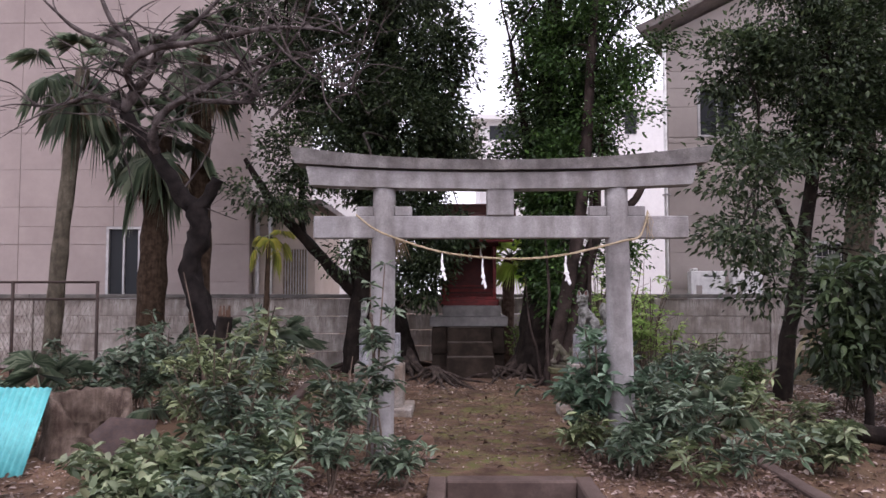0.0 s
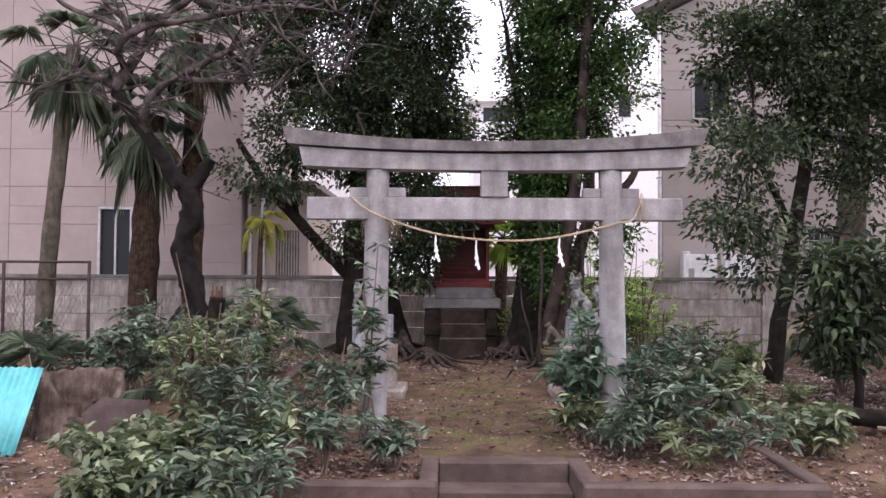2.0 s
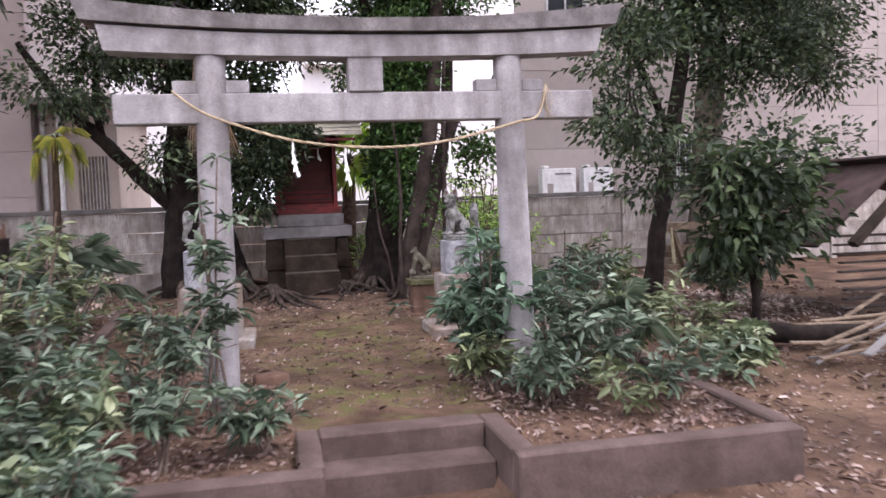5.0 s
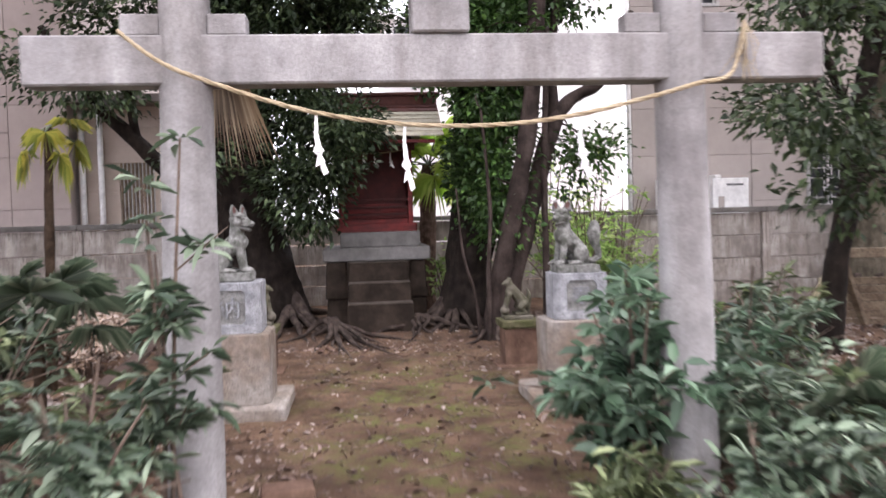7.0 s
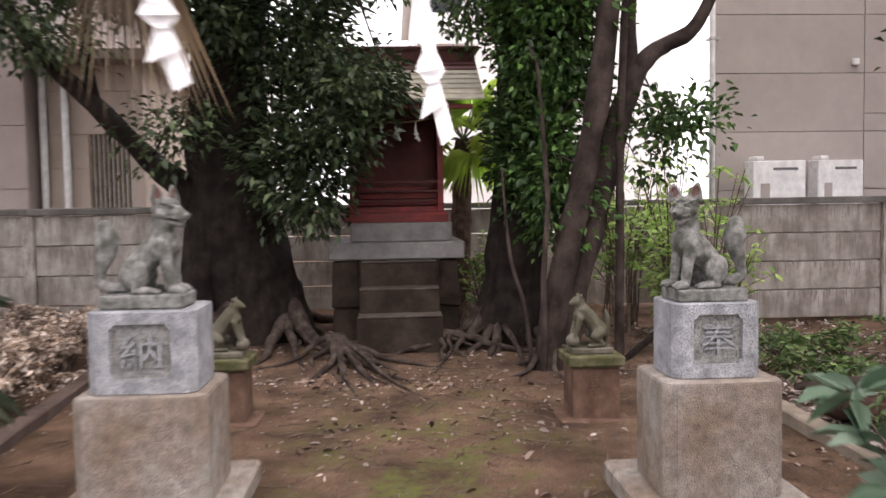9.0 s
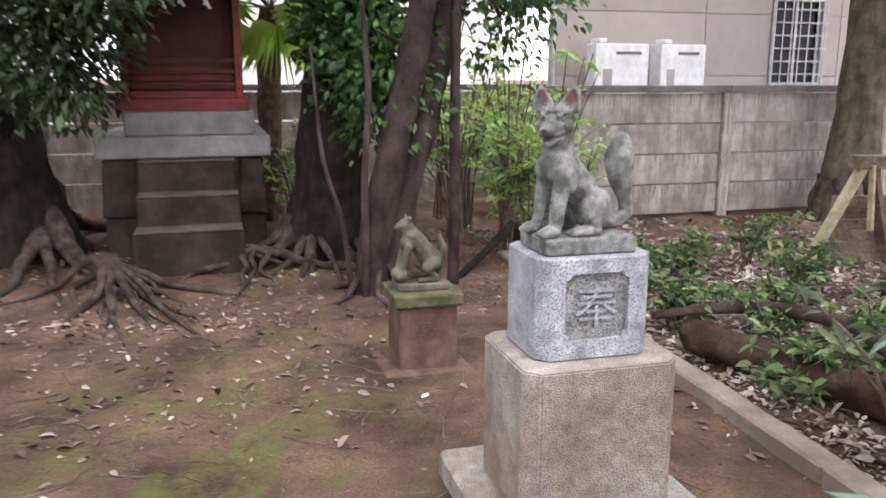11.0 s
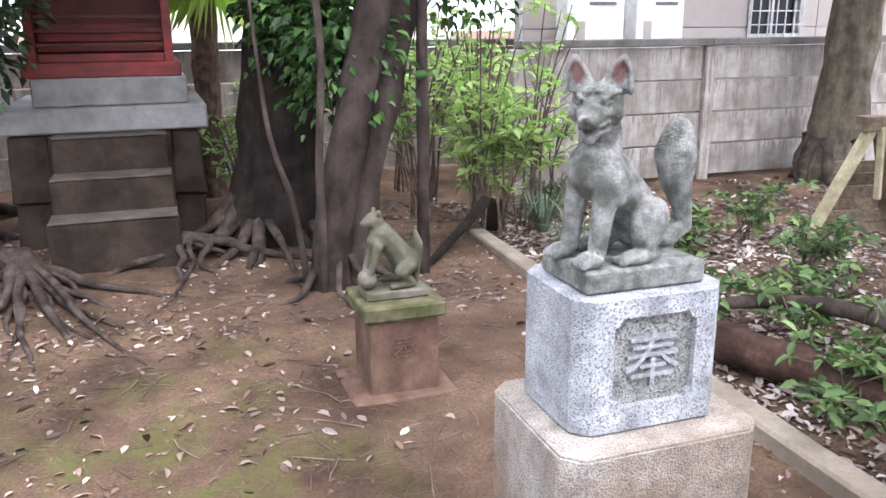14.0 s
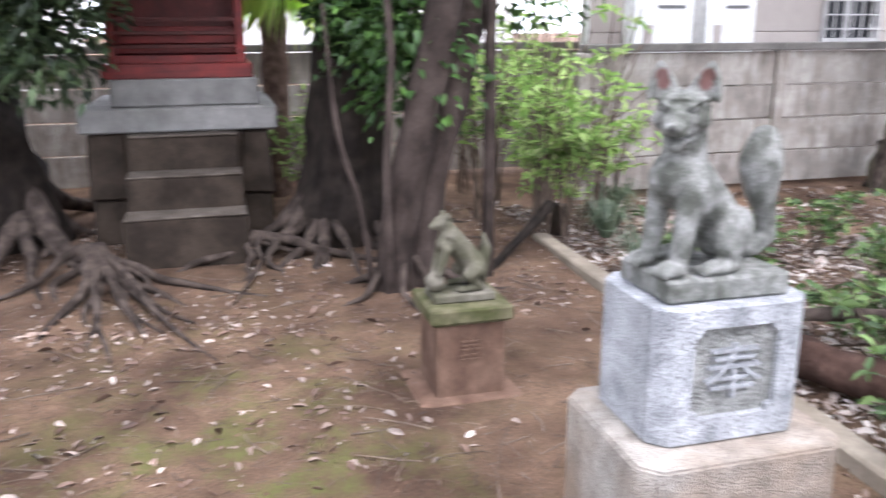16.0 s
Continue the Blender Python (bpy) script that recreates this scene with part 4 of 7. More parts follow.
def cut_corner_block(x, y0, y1, z0, z1, cut):
    """A block whose upright corners are cut off, with all its edges a little worn."""
    bm = box(-x, x, y0, y1, z0, z1)
    upright = [e for e in bm.edges if abs(e.verts[0].co.z - e.verts[1].co.z) > 0.1]
    bmesh.ops.bevel(bm, geom=upright, offset=cut, segments=1, affect="EDGES")
    return bm


def sunk_panel(bm, x, z0, z1, notch, depth):
    """Cut a panel with notched corners into the block's -y face, its floor set back by depth."""
    front = min((f for f in bm.faces if f.normal.y < -0.9), key=lambda f: f.calc_center_median().y)
    y = front.calc_center_median().y
    outer = list(front.verts)
    bm.faces.remove(front)
    outline = [(-x + notch, z0), (x - notch, z0), (x - notch * 0.75, z0 + notch * 0.75), (x, z0 + notch), (x, z1 - notch), (x - notch * 0.75, z1 - notch * 0.75), (x - notch, z1),
               (-x + notch, z1), (-x + notch * 0.75, z1 - notch * 0.75), (-x, z1 - notch), (-x, z0 + notch), (-x + notch * 0.75, z0 + notch * 0.75)]
    rim = [bm.verts.new((px, y, pz)) for px, pz in outline]
    floor = [bm.verts.new((px, y + depth, pz)) for px, pz in outline]
    bl, br, tr, tl = [min(outer, key=lambda v: sx * v.co.x + sz * v.co.z) for sx, sz in ((1, 1), (-1, 1), (-1, -1), (1, -1))]
    for q in ((bl, br, rim[1], rim[0]), (br, tr, rim[4], rim[3], rim[2], rim[1]), (tr, tl, rim[7], rim[6], rim[5], rim[4]), (tl, bl, rim[0], rim[11], rim[10], rim[9], rim[8], rim[7])):
        bm.faces.new(q)
    for i in range(12):
        bm.faces.new((rim[i], rim[(i + 1) % 12], floor[(i + 1) % 12], floor[i]))
    bmesh.ops.recalc_face_normals(bm, faces=bm.faces[:])
    back = bmesh.new()
    near = [back.verts.new(v.co) for v in floor]
    far = [back.verts.new(v.co + Vector((0, 0.004, 0))) for v in floor]
    back.faces.new(near)
    back.faces.new(far[::-1])
    for i in range(12):
        back.faces.new((near[i], near[(i + 1) % 12], far[(i + 1) % 12], far[i]))
    bmesh.ops.recalc_face_normals(back, faces=back.faces[:])
    return y + depth, back


def plinth(name, at, text, label, gx, gy0, gy1, gz0, gz1, bx, by0, by1):
    """Granite block (half width gx) on a stained base (half width bx) on a foot slab; -y the lettered face."""
    p = thing(name, at, label, "plinth", "fox plinths")
    part("foot_slab", roughen(box(-bx - 0.11, bx + 0.11, by0 - 0.1, by1 + 0.15, -0.05, 0.075, 0.015), 0.004, 6), BASESTONE, p, "reddish soil-stained foot slab")
    b = cut_corner_block(bx, by0, by1, 0.076, gz0 - 0.002, 0.045)
    bmesh.ops.bevel(b, geom=b.edges[:], offset=0.006, segments=2, affect="EDGES")
    part("base_block", b, BASESTONE, p, "stone base block stained brown by soil")
    d = cut_corner_block(gx, gy0, gy1, gz0, gz1, 0.04)
    bmesh.ops.bevel(d, geom=d.edges[:], offset=0.004, segments=1, affect="EDGES")
    mid = gz0 + (gz1 - gz0) * 0.52
    high = (gz1 - gz0) * 0.33
    floor, back = sunk_panel(d, gx * 0.55, mid - high, mid + high, 0.02, 0.016)
    block = part("granite_block", d, GRANITE, p, "pale speckled granite block with a sunk lettered panel")
    part("panel_floor", back, PANELSTONE, block, "rough darker floor of the sunk panel")
    carved(text, high * 1.25, gx * 0.76, 0.009, block, (0, floor - 0.002, mid), GRANITE)
    return p


plinth("fox_plinth", (1.157, 2.30, 0), "奉", "tall stone plinth with a carved character on pale granite", 0.192, -0.15, 0.16, 0.565, 0.885, 0.258, -0.238, 0.205)
plinth("fox_plinth", (-1.258, 2.42, 0), "納", "tall stone plinth with a carved character on pale granite", 0.225, -0.177, 0.2, 0.546, 0.893, 0.275, -0.24, 0.27)

fox_r = fox_mesh("fox_statue", 40, FOX)
fox_r.matrix_world = pose(1.142, 2.297, 0.938, 0, 0, 99) @ Matrix.Diagonal((1.0, 0.95, 0.97, 1))
tagged(fox_r, "grey weathered stone fox statue with reddish ears, sitting on a plinth", "statue", "fox statues")
fox_l = fox_mesh("fox_statue", -28, fox_mat(-28))
fox_l.matrix_world = pose(-1.27, 2.42, 0.952, 0, 0, -90)
tagged(fox_l, "grey weathered stone fox statue sitting upright, facing the path", "statue", "fox statues")
for ob, x, y, turn in ((fox_r, 1.157, 2.297, 0), (fox_l, -1.258, 2.42, 0)):
    bm = roughen(box(-0.158, 0.145, -0.112, 0.112, 0, 0.052, 0.006), 0.002, 9) if ob is fox_r else roughen(box(-0.185, 0.165, -0.115, 0.125, 0, 0.06, 0.008), 0.002, 9)
    sl = part("statue_slab", bm, FOX)
    sl.matrix_world = pose(x, y, 0.8865 if ob is fox_r else 0.8945, 0, 0, turn)
    tagged(sl, "thin grey stone slab under a fox statue", "stone slab", "statue slabs")


def small_plinth(at, text, turn):
    p = thing("small_plinth", at, "low brown stone plinth with a mossy cap slab", "plinth", "small fox plinths", turn=turn)
    part("foot_slab", roughen(box(-0.23, 0.22, -0.2, 0.18, -0.05, -0.014, 0.01), 0.012, 8), REDSTONE, p)
    part("shaft", roughen(box(-0.146, 0.146, -0.14, 0.135, -0.02, 0.302, 0.006), 0.003, 8), REDSTONE, p)
    bm = add_box(box(-0.176, 0.176, -0.168, 0.168, 0.31, 0.372, 0.008), -0.16, 0.16, -0.153, 0.15, 0.303, 0.309)
    part("cap_slab", roughen(bm, 0.003, 8), MOSSCAP, p, "olive moss-grown cap slab")
    carved(text, 0.12, 0.1, 0.005, p, (0, -0.141, 0.18), REDSTONE)
    return p


def small_fox_mesh(name, stone):
    """A worn little fox reared up over a ball, facing +y, its tail flat against its back."""
    verts, faces = [], []

    def blob(a, b, ra, rb, n=8, flat=1.0):
        a, b = Vector(a), Vector(b)
        for i in range(n):
            q = i / (n - 1)
            c, r = a.lerp(b, q), ra + (rb - ra) * q
            k = len(verts)
            for e in range(1, 6):
                t = math.pi * (e / 6 - 0.5)
                verts.extend(c + Vector((math.cos(t) * math.cos(j * math.pi / 5) * r, math.cos(t) * math.sin(j * math.pi / 5) * r * flat, math.sin(t) * r)) for j in range(10))
            for e in range(4):
                for j in range(10):
                    faces.append((k + e * 10 + j, k + e * 10 + (j + 1) % 10, k + e * 10 + 10 + (j + 1) % 10, k + e * 10 + 10 + j))
            faces.append(tuple(k + j for j in range(9, -1, -1)))
            faces.append(tuple(k + 40 + j for j in range(10)))

    blob((0, 0.055, 0.25), (0, -0.05, 0.11), 0.046, 0.056, 10)
    blob((0, 0.075, 0.21), (0, 0.06, 0.25), 0.04, 0.038, 4)
    blob((0, 0.068, 0.27), (0, 0.078, 0.3), 0.034, 0.036, 4)
    blob((0, 0.085, 0.305), (0, 0.128, 0.29), 0.034, 0.016, 7)
    for s in (-1, 1):
        blob((s * 0.027, 0.072, 0.335), (s * 0.027, 0.072, 0.342), 0.012, 0.011, 2)
        blob((s * 0.03, 0.08, 0.19), (s * 0.026, 0.112, 0.085), 0.022, 0.016, 9)
        blob((s * 0.045, -0.045, 0.1), (s * 0.05, -0.01, 0.075), 0.038, 0.03, 5)
        blob((s * 0.05, -0.01, 0.075), (s * 0.05, -0.06, 0.02), 0.024, 0.017, 7)
        blob((s * 0.05, -0.06, 0.018), (s * 0.05, 0.03, 0.016), 0.017, 0.015, 8)
    blob((0, 0.12, 0.042), (0, 0.12, 0.046), 0.042, 0.042, 2)
    blob((0, -0.095, 0.02), (0, -0.108, 0.17), 0.024, 0.036, 12, 0.6)
    blob((0, -0.108, 0.17), (0, -0.098, 0.235), 0.036, 0.012, 8, 0.6)
    me = bpy.data.meshes.new(name)
    me.from_pydata([tuple(v) for v in verts], [], faces)
    me.materials.append(stone)
    ob = new(name, me)
    r = ob.modifiers.new("fuse", "REMESH")
    r.mode, r.voxel_size, r.use_smooth_shade = "VOXEL", 0.005, True
    m = ob.modifiers.new("soften", "SMOOTH")
    m.iterations, m.factor = 2, 0.5
    return ob


small_plinth((1.03, 3.85, 0.0), "奉", 0)
small_plinth((-1.275, 3.97, 0.012), "納", 0)
for x, y, z, turn in ((1.03, 3.85, 0.375, 96), (-1.275, 3.97, 0.387, -96)):
    s = small_fox_mesh("small_fox_statue", MOSSY)
    s.matrix_world = pose(x, y, z + 0.034, 0, 0, turn) @ Matrix.Diagonal((1.15, 1.0, 0.96, 1))
    tagged(s, "small moss-stained stone fox statue with a worn head", "statue", "small fox statues")
    b = part("statue_slab", roughen(box(-0.14, 0.125, -0.085, 0.085, 0, 0.036, 0.006), 0.002, 9), MOSSY)
    b.matrix_world = pose(x, y, z - 0.001)
    tagged(b, "thin mossy stone slab under a small fox", "stone slab", "statue slabs")

# ---- shrine ----
shrine_base = thing("stone_podium", (-0.16, 6.54, 0), "dark stone podium with three steps and pale top slabs", "podium")
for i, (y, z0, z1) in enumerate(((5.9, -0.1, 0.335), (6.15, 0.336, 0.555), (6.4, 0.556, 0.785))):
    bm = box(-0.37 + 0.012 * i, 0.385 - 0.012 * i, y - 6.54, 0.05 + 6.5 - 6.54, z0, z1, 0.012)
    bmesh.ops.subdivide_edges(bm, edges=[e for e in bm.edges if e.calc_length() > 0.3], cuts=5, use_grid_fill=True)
    st = part("step", roughen(bm, 0.008, 6), DARKSTONE, shrine_base, "worn stone step darkened for shade")
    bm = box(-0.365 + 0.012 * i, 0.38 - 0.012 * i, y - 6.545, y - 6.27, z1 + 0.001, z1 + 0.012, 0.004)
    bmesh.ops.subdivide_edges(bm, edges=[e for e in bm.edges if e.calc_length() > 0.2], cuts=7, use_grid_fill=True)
    part("tread", roughen(bm, 0.005, 8), TREAD, st, "worn dusty tread, toned lighter for light from above")
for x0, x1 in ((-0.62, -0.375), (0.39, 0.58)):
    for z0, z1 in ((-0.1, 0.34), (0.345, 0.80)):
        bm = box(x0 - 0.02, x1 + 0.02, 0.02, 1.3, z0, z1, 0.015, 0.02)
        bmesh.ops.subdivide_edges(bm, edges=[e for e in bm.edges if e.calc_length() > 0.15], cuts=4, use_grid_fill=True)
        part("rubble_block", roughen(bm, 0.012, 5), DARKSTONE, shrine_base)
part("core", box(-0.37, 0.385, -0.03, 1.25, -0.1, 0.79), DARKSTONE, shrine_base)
part("top_slab", roughen(box(-0.66, 0.64, -0.01, 1.4, 0.805, 0.965, 0.012), 0.003, 6), PALESTONE, shrine_base, "pale grey stone slab")
part("sill_slab", roughen(box(-0.45, 0.53, 0.10, 1.25, 0.966, 1.15, 0.01), 0.003, 6), PALESTONE, shrine_base, "bluish pale stone slab")

shrine = thing("wooden_shrine", (-0.16, 6.7, 1.15), "small red-painted wooden shrine with slatted front and cream roof", "shrine")
part("floor_frame", box(-0.5, 0.5, 0, 1.0, 0.0, 0.1, 0.006), RED, shrine, "bright red floor beam with worn paint")
for x in (-0.46, 0.4):
    part("post", box(x, x + 0.06, 0.06, 0.12, 0.1, 1.06, 0.004), RED, shrine)
    part("post", box(x, x + 0.06, 0.92, 0.98, 0.1, 1.06, 0.004), RED, shrine)
part("side_wall", box(-0.44, -0.415, 0.12, 0.92, 0.1, 1.06), RED, shrine)
part("side_wall", box(0.415, 0.44, 0.12, 0.92, 0.1, 1.06), RED, shrine)
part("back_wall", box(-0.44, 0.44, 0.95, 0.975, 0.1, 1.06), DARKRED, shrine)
part("inner_door", box(-0.40, 0.40, 0.42, 0.45, 0.1, 1.06), DARKRED, shrine, "inner doors, red darkened for shade")
for k in range(4):
    part("step_board", box(-0.40, 0.40, 0.1 + 0.075 * k, 0.42, 0.1 + 0.065 * k, 0.155 + 0.065 * k, 0.004), RED, shrine)
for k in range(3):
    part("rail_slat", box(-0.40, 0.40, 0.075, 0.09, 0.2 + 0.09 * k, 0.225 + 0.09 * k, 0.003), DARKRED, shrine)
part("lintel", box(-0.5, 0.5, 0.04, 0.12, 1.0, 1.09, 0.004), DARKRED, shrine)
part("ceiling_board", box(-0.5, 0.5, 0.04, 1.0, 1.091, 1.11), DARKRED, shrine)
for s in (0, 1):
    slope = math.atan2(0.55, 0.95)
    for k in range(9):
        bm = box(-0.74, 0.82, 0, 0.15, 0, 0.02, 0.003)
        ob = part("roof_board", bm, CREAM if k < 6 else ROOFRED, shrine)
        m = pose(0, -0.42, 1.1, math.degrees(slope)) @ Matrix.Translation((0, 0.122 * k, 0.022)) @ Matrix.Rotation(radians(-7), 4, "X")
        if s:
            m = Matrix.Translation((0, 1.06, 0)) @ Matrix.Rotation(math.pi, 4, "Z") @ m
        ob.matrix_local = m
part("eave_beam", box(-0.7, 0.72, -0.36, -0.31, 1.05, 1.09, 0.004), RED, shrine)
part("ridge", box(-0.8, 0.82, 0.40, 0.66, 1.60, 1.72, 0.01), ROOFRED, shrine, "dark red ridge beam")
part("ridge_cap", box(-0.84, 0.86, 0.36, 0.70, 1.722, 1.76, 0.008), ROOFRED, shrine)
for s in (-0.44, 0.44):
    g = bmesh.new()
    vs = [g.verts.new(p) for p in ((s - 0.01, -0.2, 1.11), (s - 0.01, 1.26, 1.11), (s - 0.01, 0.53, 1.58), (s + 0.01, -0.2, 1.11), (s + 0.01, 1.26, 1.11), (s + 0.01, 0.53, 1.58))]
    for q in ((0, 1, 2), (5, 4, 3), (0, 2, 5, 3), (2, 1, 4, 5), (1, 0, 3, 4)):
        g.faces.new([vs[i] for i in q])
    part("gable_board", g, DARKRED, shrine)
for x, l in ((-0.27, 0.2), (-0.13, 0.18), (0.06, 0.19)):
    streamer(x - 0.02, 2.12, l, 5, 10 + int(x * 50), y=6.76, scale=0.9)
cord = thing("straw_cord", (-0.16, 6.765, 2.14), "thin straw cord across the shrine front", "rope")
pv, pf = limb([(-0.4, 0, 0.03), (-0.2, 0, -0.01), (0, 0, -0.02), (0.2, 0, -0.01), (0.4, 0, 0.03)], [0.008] * 5, 6, 0.1)
mesh_object("strand", pv, pf, ROPE, cord, smooth=True)
cord.parent, cord.matrix_world = shrine, pose(-0.16, 6.765, 2.14)
# ---- meters on the house wall ----
for x, w in ((3.9, 0.62), (4.66, 0.54)):
    m = thing("gas_heater_casing", (x, 7.86, 1.12), "white metal boiler casing with a dark vent slot", "boiler", "boilers")
    part("casing", box(0, w, 0, 0.24, 0, 0.64, 0.012, 0.0, 2), WHITEPLASTIC, m)
    part("vent_slot", box(w * 0.38, w * 0.85, -0.006, 0.002, 0.53, 0.56), GREYPLASTIC, m)
    part("label_plate", box(w * 0.15, w * 0.32, -0.003, 0.001, 0.2, 0.38), SIDING, m)
    part("hood", box(0.03, 0.13, 0.0, 0.2, 0.641, 0.69, 0.01), WHITEPLASTIC, m)
    part("bracket", box(0.05, w - 0.05, 0.2, 0.44, -0.04, -0.002), ALU, m)
    part("stand_leg", box(0.08, 0.12, 0.05, 0.2, -1.14, -0.003), ALU, m)
    part("stand_leg", box(w - 0.12, w - 0.08, 0.05, 0.2, -1.14, -0.003), ALU, m)


# ---- trees and shrubs ----
def tree(name, at, limbs, material, label, blobs, leaf, size, seed, per=60, spread=0.17, category="tree", aspect=0.42, long_shape=False, droop=0.35):
    """A tree: limbs in world metres as (points, radii), a crown of leaf clumps, twigs from the limbs to the clumps."""
    rng = np.random.default_rng(seed)
    t = thing(name, at, label, category)
    base = Vector(at)
    data = []
    for i, (pts, rad) in enumerate(limbs):
        data.append(limb([Vector(p) - base for p in pts], rad, 11, 0.3, 6, seed + i * 3.1))
    v, f = join_data(data)
    mesh_object("trunk", v, f, material, t, smooth=True)
    if blobs:
        # twigs reach from the nearest limb point into each blob
        ends = [Vector(p) for pts, _ in limbs for p in smooth_path(pts, [0] * len(pts), 4)[0]]
        tw = []
        for x, y, z, rx, ry, rz, count in blobs:
            for k in range(min(9, 2 + count // 8)):
                d = Vector(rng.normal(0, 0.5, 3)) * 0.8
                goal = Vector((x + d.x * rx, y + d.y * ry, z + d.z * rz))
                src = min(ends, key=lambda e: (e - goal).length + rng.uniform(0, 0.5))
                mid = src.lerp(goal, 0.5) + Vector((rng.normal(0, 0.08), rng.normal(0, 0.08), rng.uniform(0.0, 0.18)))
                r = min(0.035, 0.010 + 0.006 * (goal - src).length)
                tw.append(limb([src - base, mid - base, goal - base], [r, r * 0.6, r * 0.25], 5, 0.1, 3))
        tagged(mesh_object("branchwork", *join_data(tw), material, t, smooth=True), kind="stuff")
        c, nrm = clumps(blobs, per, rng, spread)
        lv, lf = leaf_data(c - np.array(at), nrm, size, rng, aspect, droop, 0.25, long_shape)
        tagged(leaf_object("crown", lv, lf, leaf, t), kind="stuff")
    return t


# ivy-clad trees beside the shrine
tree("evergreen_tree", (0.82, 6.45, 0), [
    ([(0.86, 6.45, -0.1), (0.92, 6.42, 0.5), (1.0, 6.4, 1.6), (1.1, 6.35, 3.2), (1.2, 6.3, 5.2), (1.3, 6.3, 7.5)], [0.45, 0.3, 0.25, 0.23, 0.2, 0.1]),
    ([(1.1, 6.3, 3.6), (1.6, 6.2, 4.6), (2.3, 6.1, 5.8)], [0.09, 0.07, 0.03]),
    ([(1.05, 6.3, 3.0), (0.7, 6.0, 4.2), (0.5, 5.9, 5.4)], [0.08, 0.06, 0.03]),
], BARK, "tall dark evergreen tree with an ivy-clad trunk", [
    # the flat blob at y 4.9, z 6.6 is unseen, added to shade the terrace
    (1.1, 6.25, 1.75, 0.2, 0.32, 0.6, 60), (1.22, 6.2, 3.0, 0.3, 0.42, 0.9, 120), (1.4, 4.9, 6.6, 1.3, 0.9, 0.35, 60), (1.15, 6.2, 4.6, 0.62, 0.5, 1.2, 110), (1.35, 6.2, 6.4, 1.1, 0.8, 1.2, 80),
    (1.95, 6.1, 4.0, 0.55, 0.6, 0.7, 26), (2.2, 6.0, 5.4, 0.8, 0.6, 0.9, 44), (0.62, 6.2, 3.5, 0.3, 0.4, 0.7, 16), (2.7, 6.3, 6.4, 0.7, 0.6, 0.6, 24)],
     LEAF_IVY, 0.07, 11, 90, 0.14, aspect=0.58, droop=0.1, long_shape=True)
tree("evergreen_tree", (1.12, 5.25, 0), [
    ([(1.03, 5.25, -0.1), (1.06, 5.25, 0.3), (1.18, 5.22, 0.95), (1.33, 5.2, 1.6), (1.5, 5.25, 2.6), (1.66, 5.4, 4.2), (1.8, 5.5, 6.0)], [0.15, 0.11, 0.10, 0.095, 0.09, 0.08, 0.05]),
    ([(1.17, 5.3, -0.1), (1.24, 5.32, 0.5), (1.44, 5.36, 1.2), (1.62, 5.5, 1.75), (1.86, 5.7, 2.35), (2.1, 5.8, 2.62), (2.46, 5.8, 2.85), (2.8, 5.8, 3.6)], [0.14, 0.115, 0.105, 0.1, 0.09, 0.075, 0.06, 0.03]),
    ([(1.86, 5.7, 2.35), (1.85, 5.75, 3.0), (1.95, 5.7, 4.2)], [0.07, 0.055, 0.03]),
    ([(1.62, 5.3, -0.1), (1.63, 5.3, 0.9), (1.64, 5.3, 2.0), (1.7, 5.3, 3.3)], [0.042, 0.036, 0.033, 0.025]),
    ([(0.98, 5.15, -0.1), (0.97, 5.12, 0.7), (1.0, 5.1, 1.4), (0.93, 5.1, 2.4)], [0.032, 0.024, 0.02, 0.012]),
    ([(0.9, 5.2, -0.1), (0.83, 5.2, 0.5), (0.72, 5.2, 0.9), (0.66, 5.2, 1.6)], [0.022, 0.017, 0.014, 0.008]),
], CLUSTERBARK, "cluster of dark brown leaning trunks with creeping stems", [
    (1.2, 5.5, 1.75, 0.18, 0.2, 0.8, 28), (1.15, 5.5, 3.0, 0.38, 0.4, 0.9, 46), (2.25, 5.6, 2.0, 0.3, 0.3, 0.2, 9), (2.0, 5.7, 1.75, 0.25, 0.3, 0.3, 5),
    (2.05, 5.6, 4.2, 0.7, 0.5, 0.9, 34), (1.5, 5.6, 5.2, 0.9, 0.6, 0.9, 44)],
     LEAF_FRESH, 0.075, 12, 55, 0.14, aspect=0.55, droop=0.1, long_shape=True)
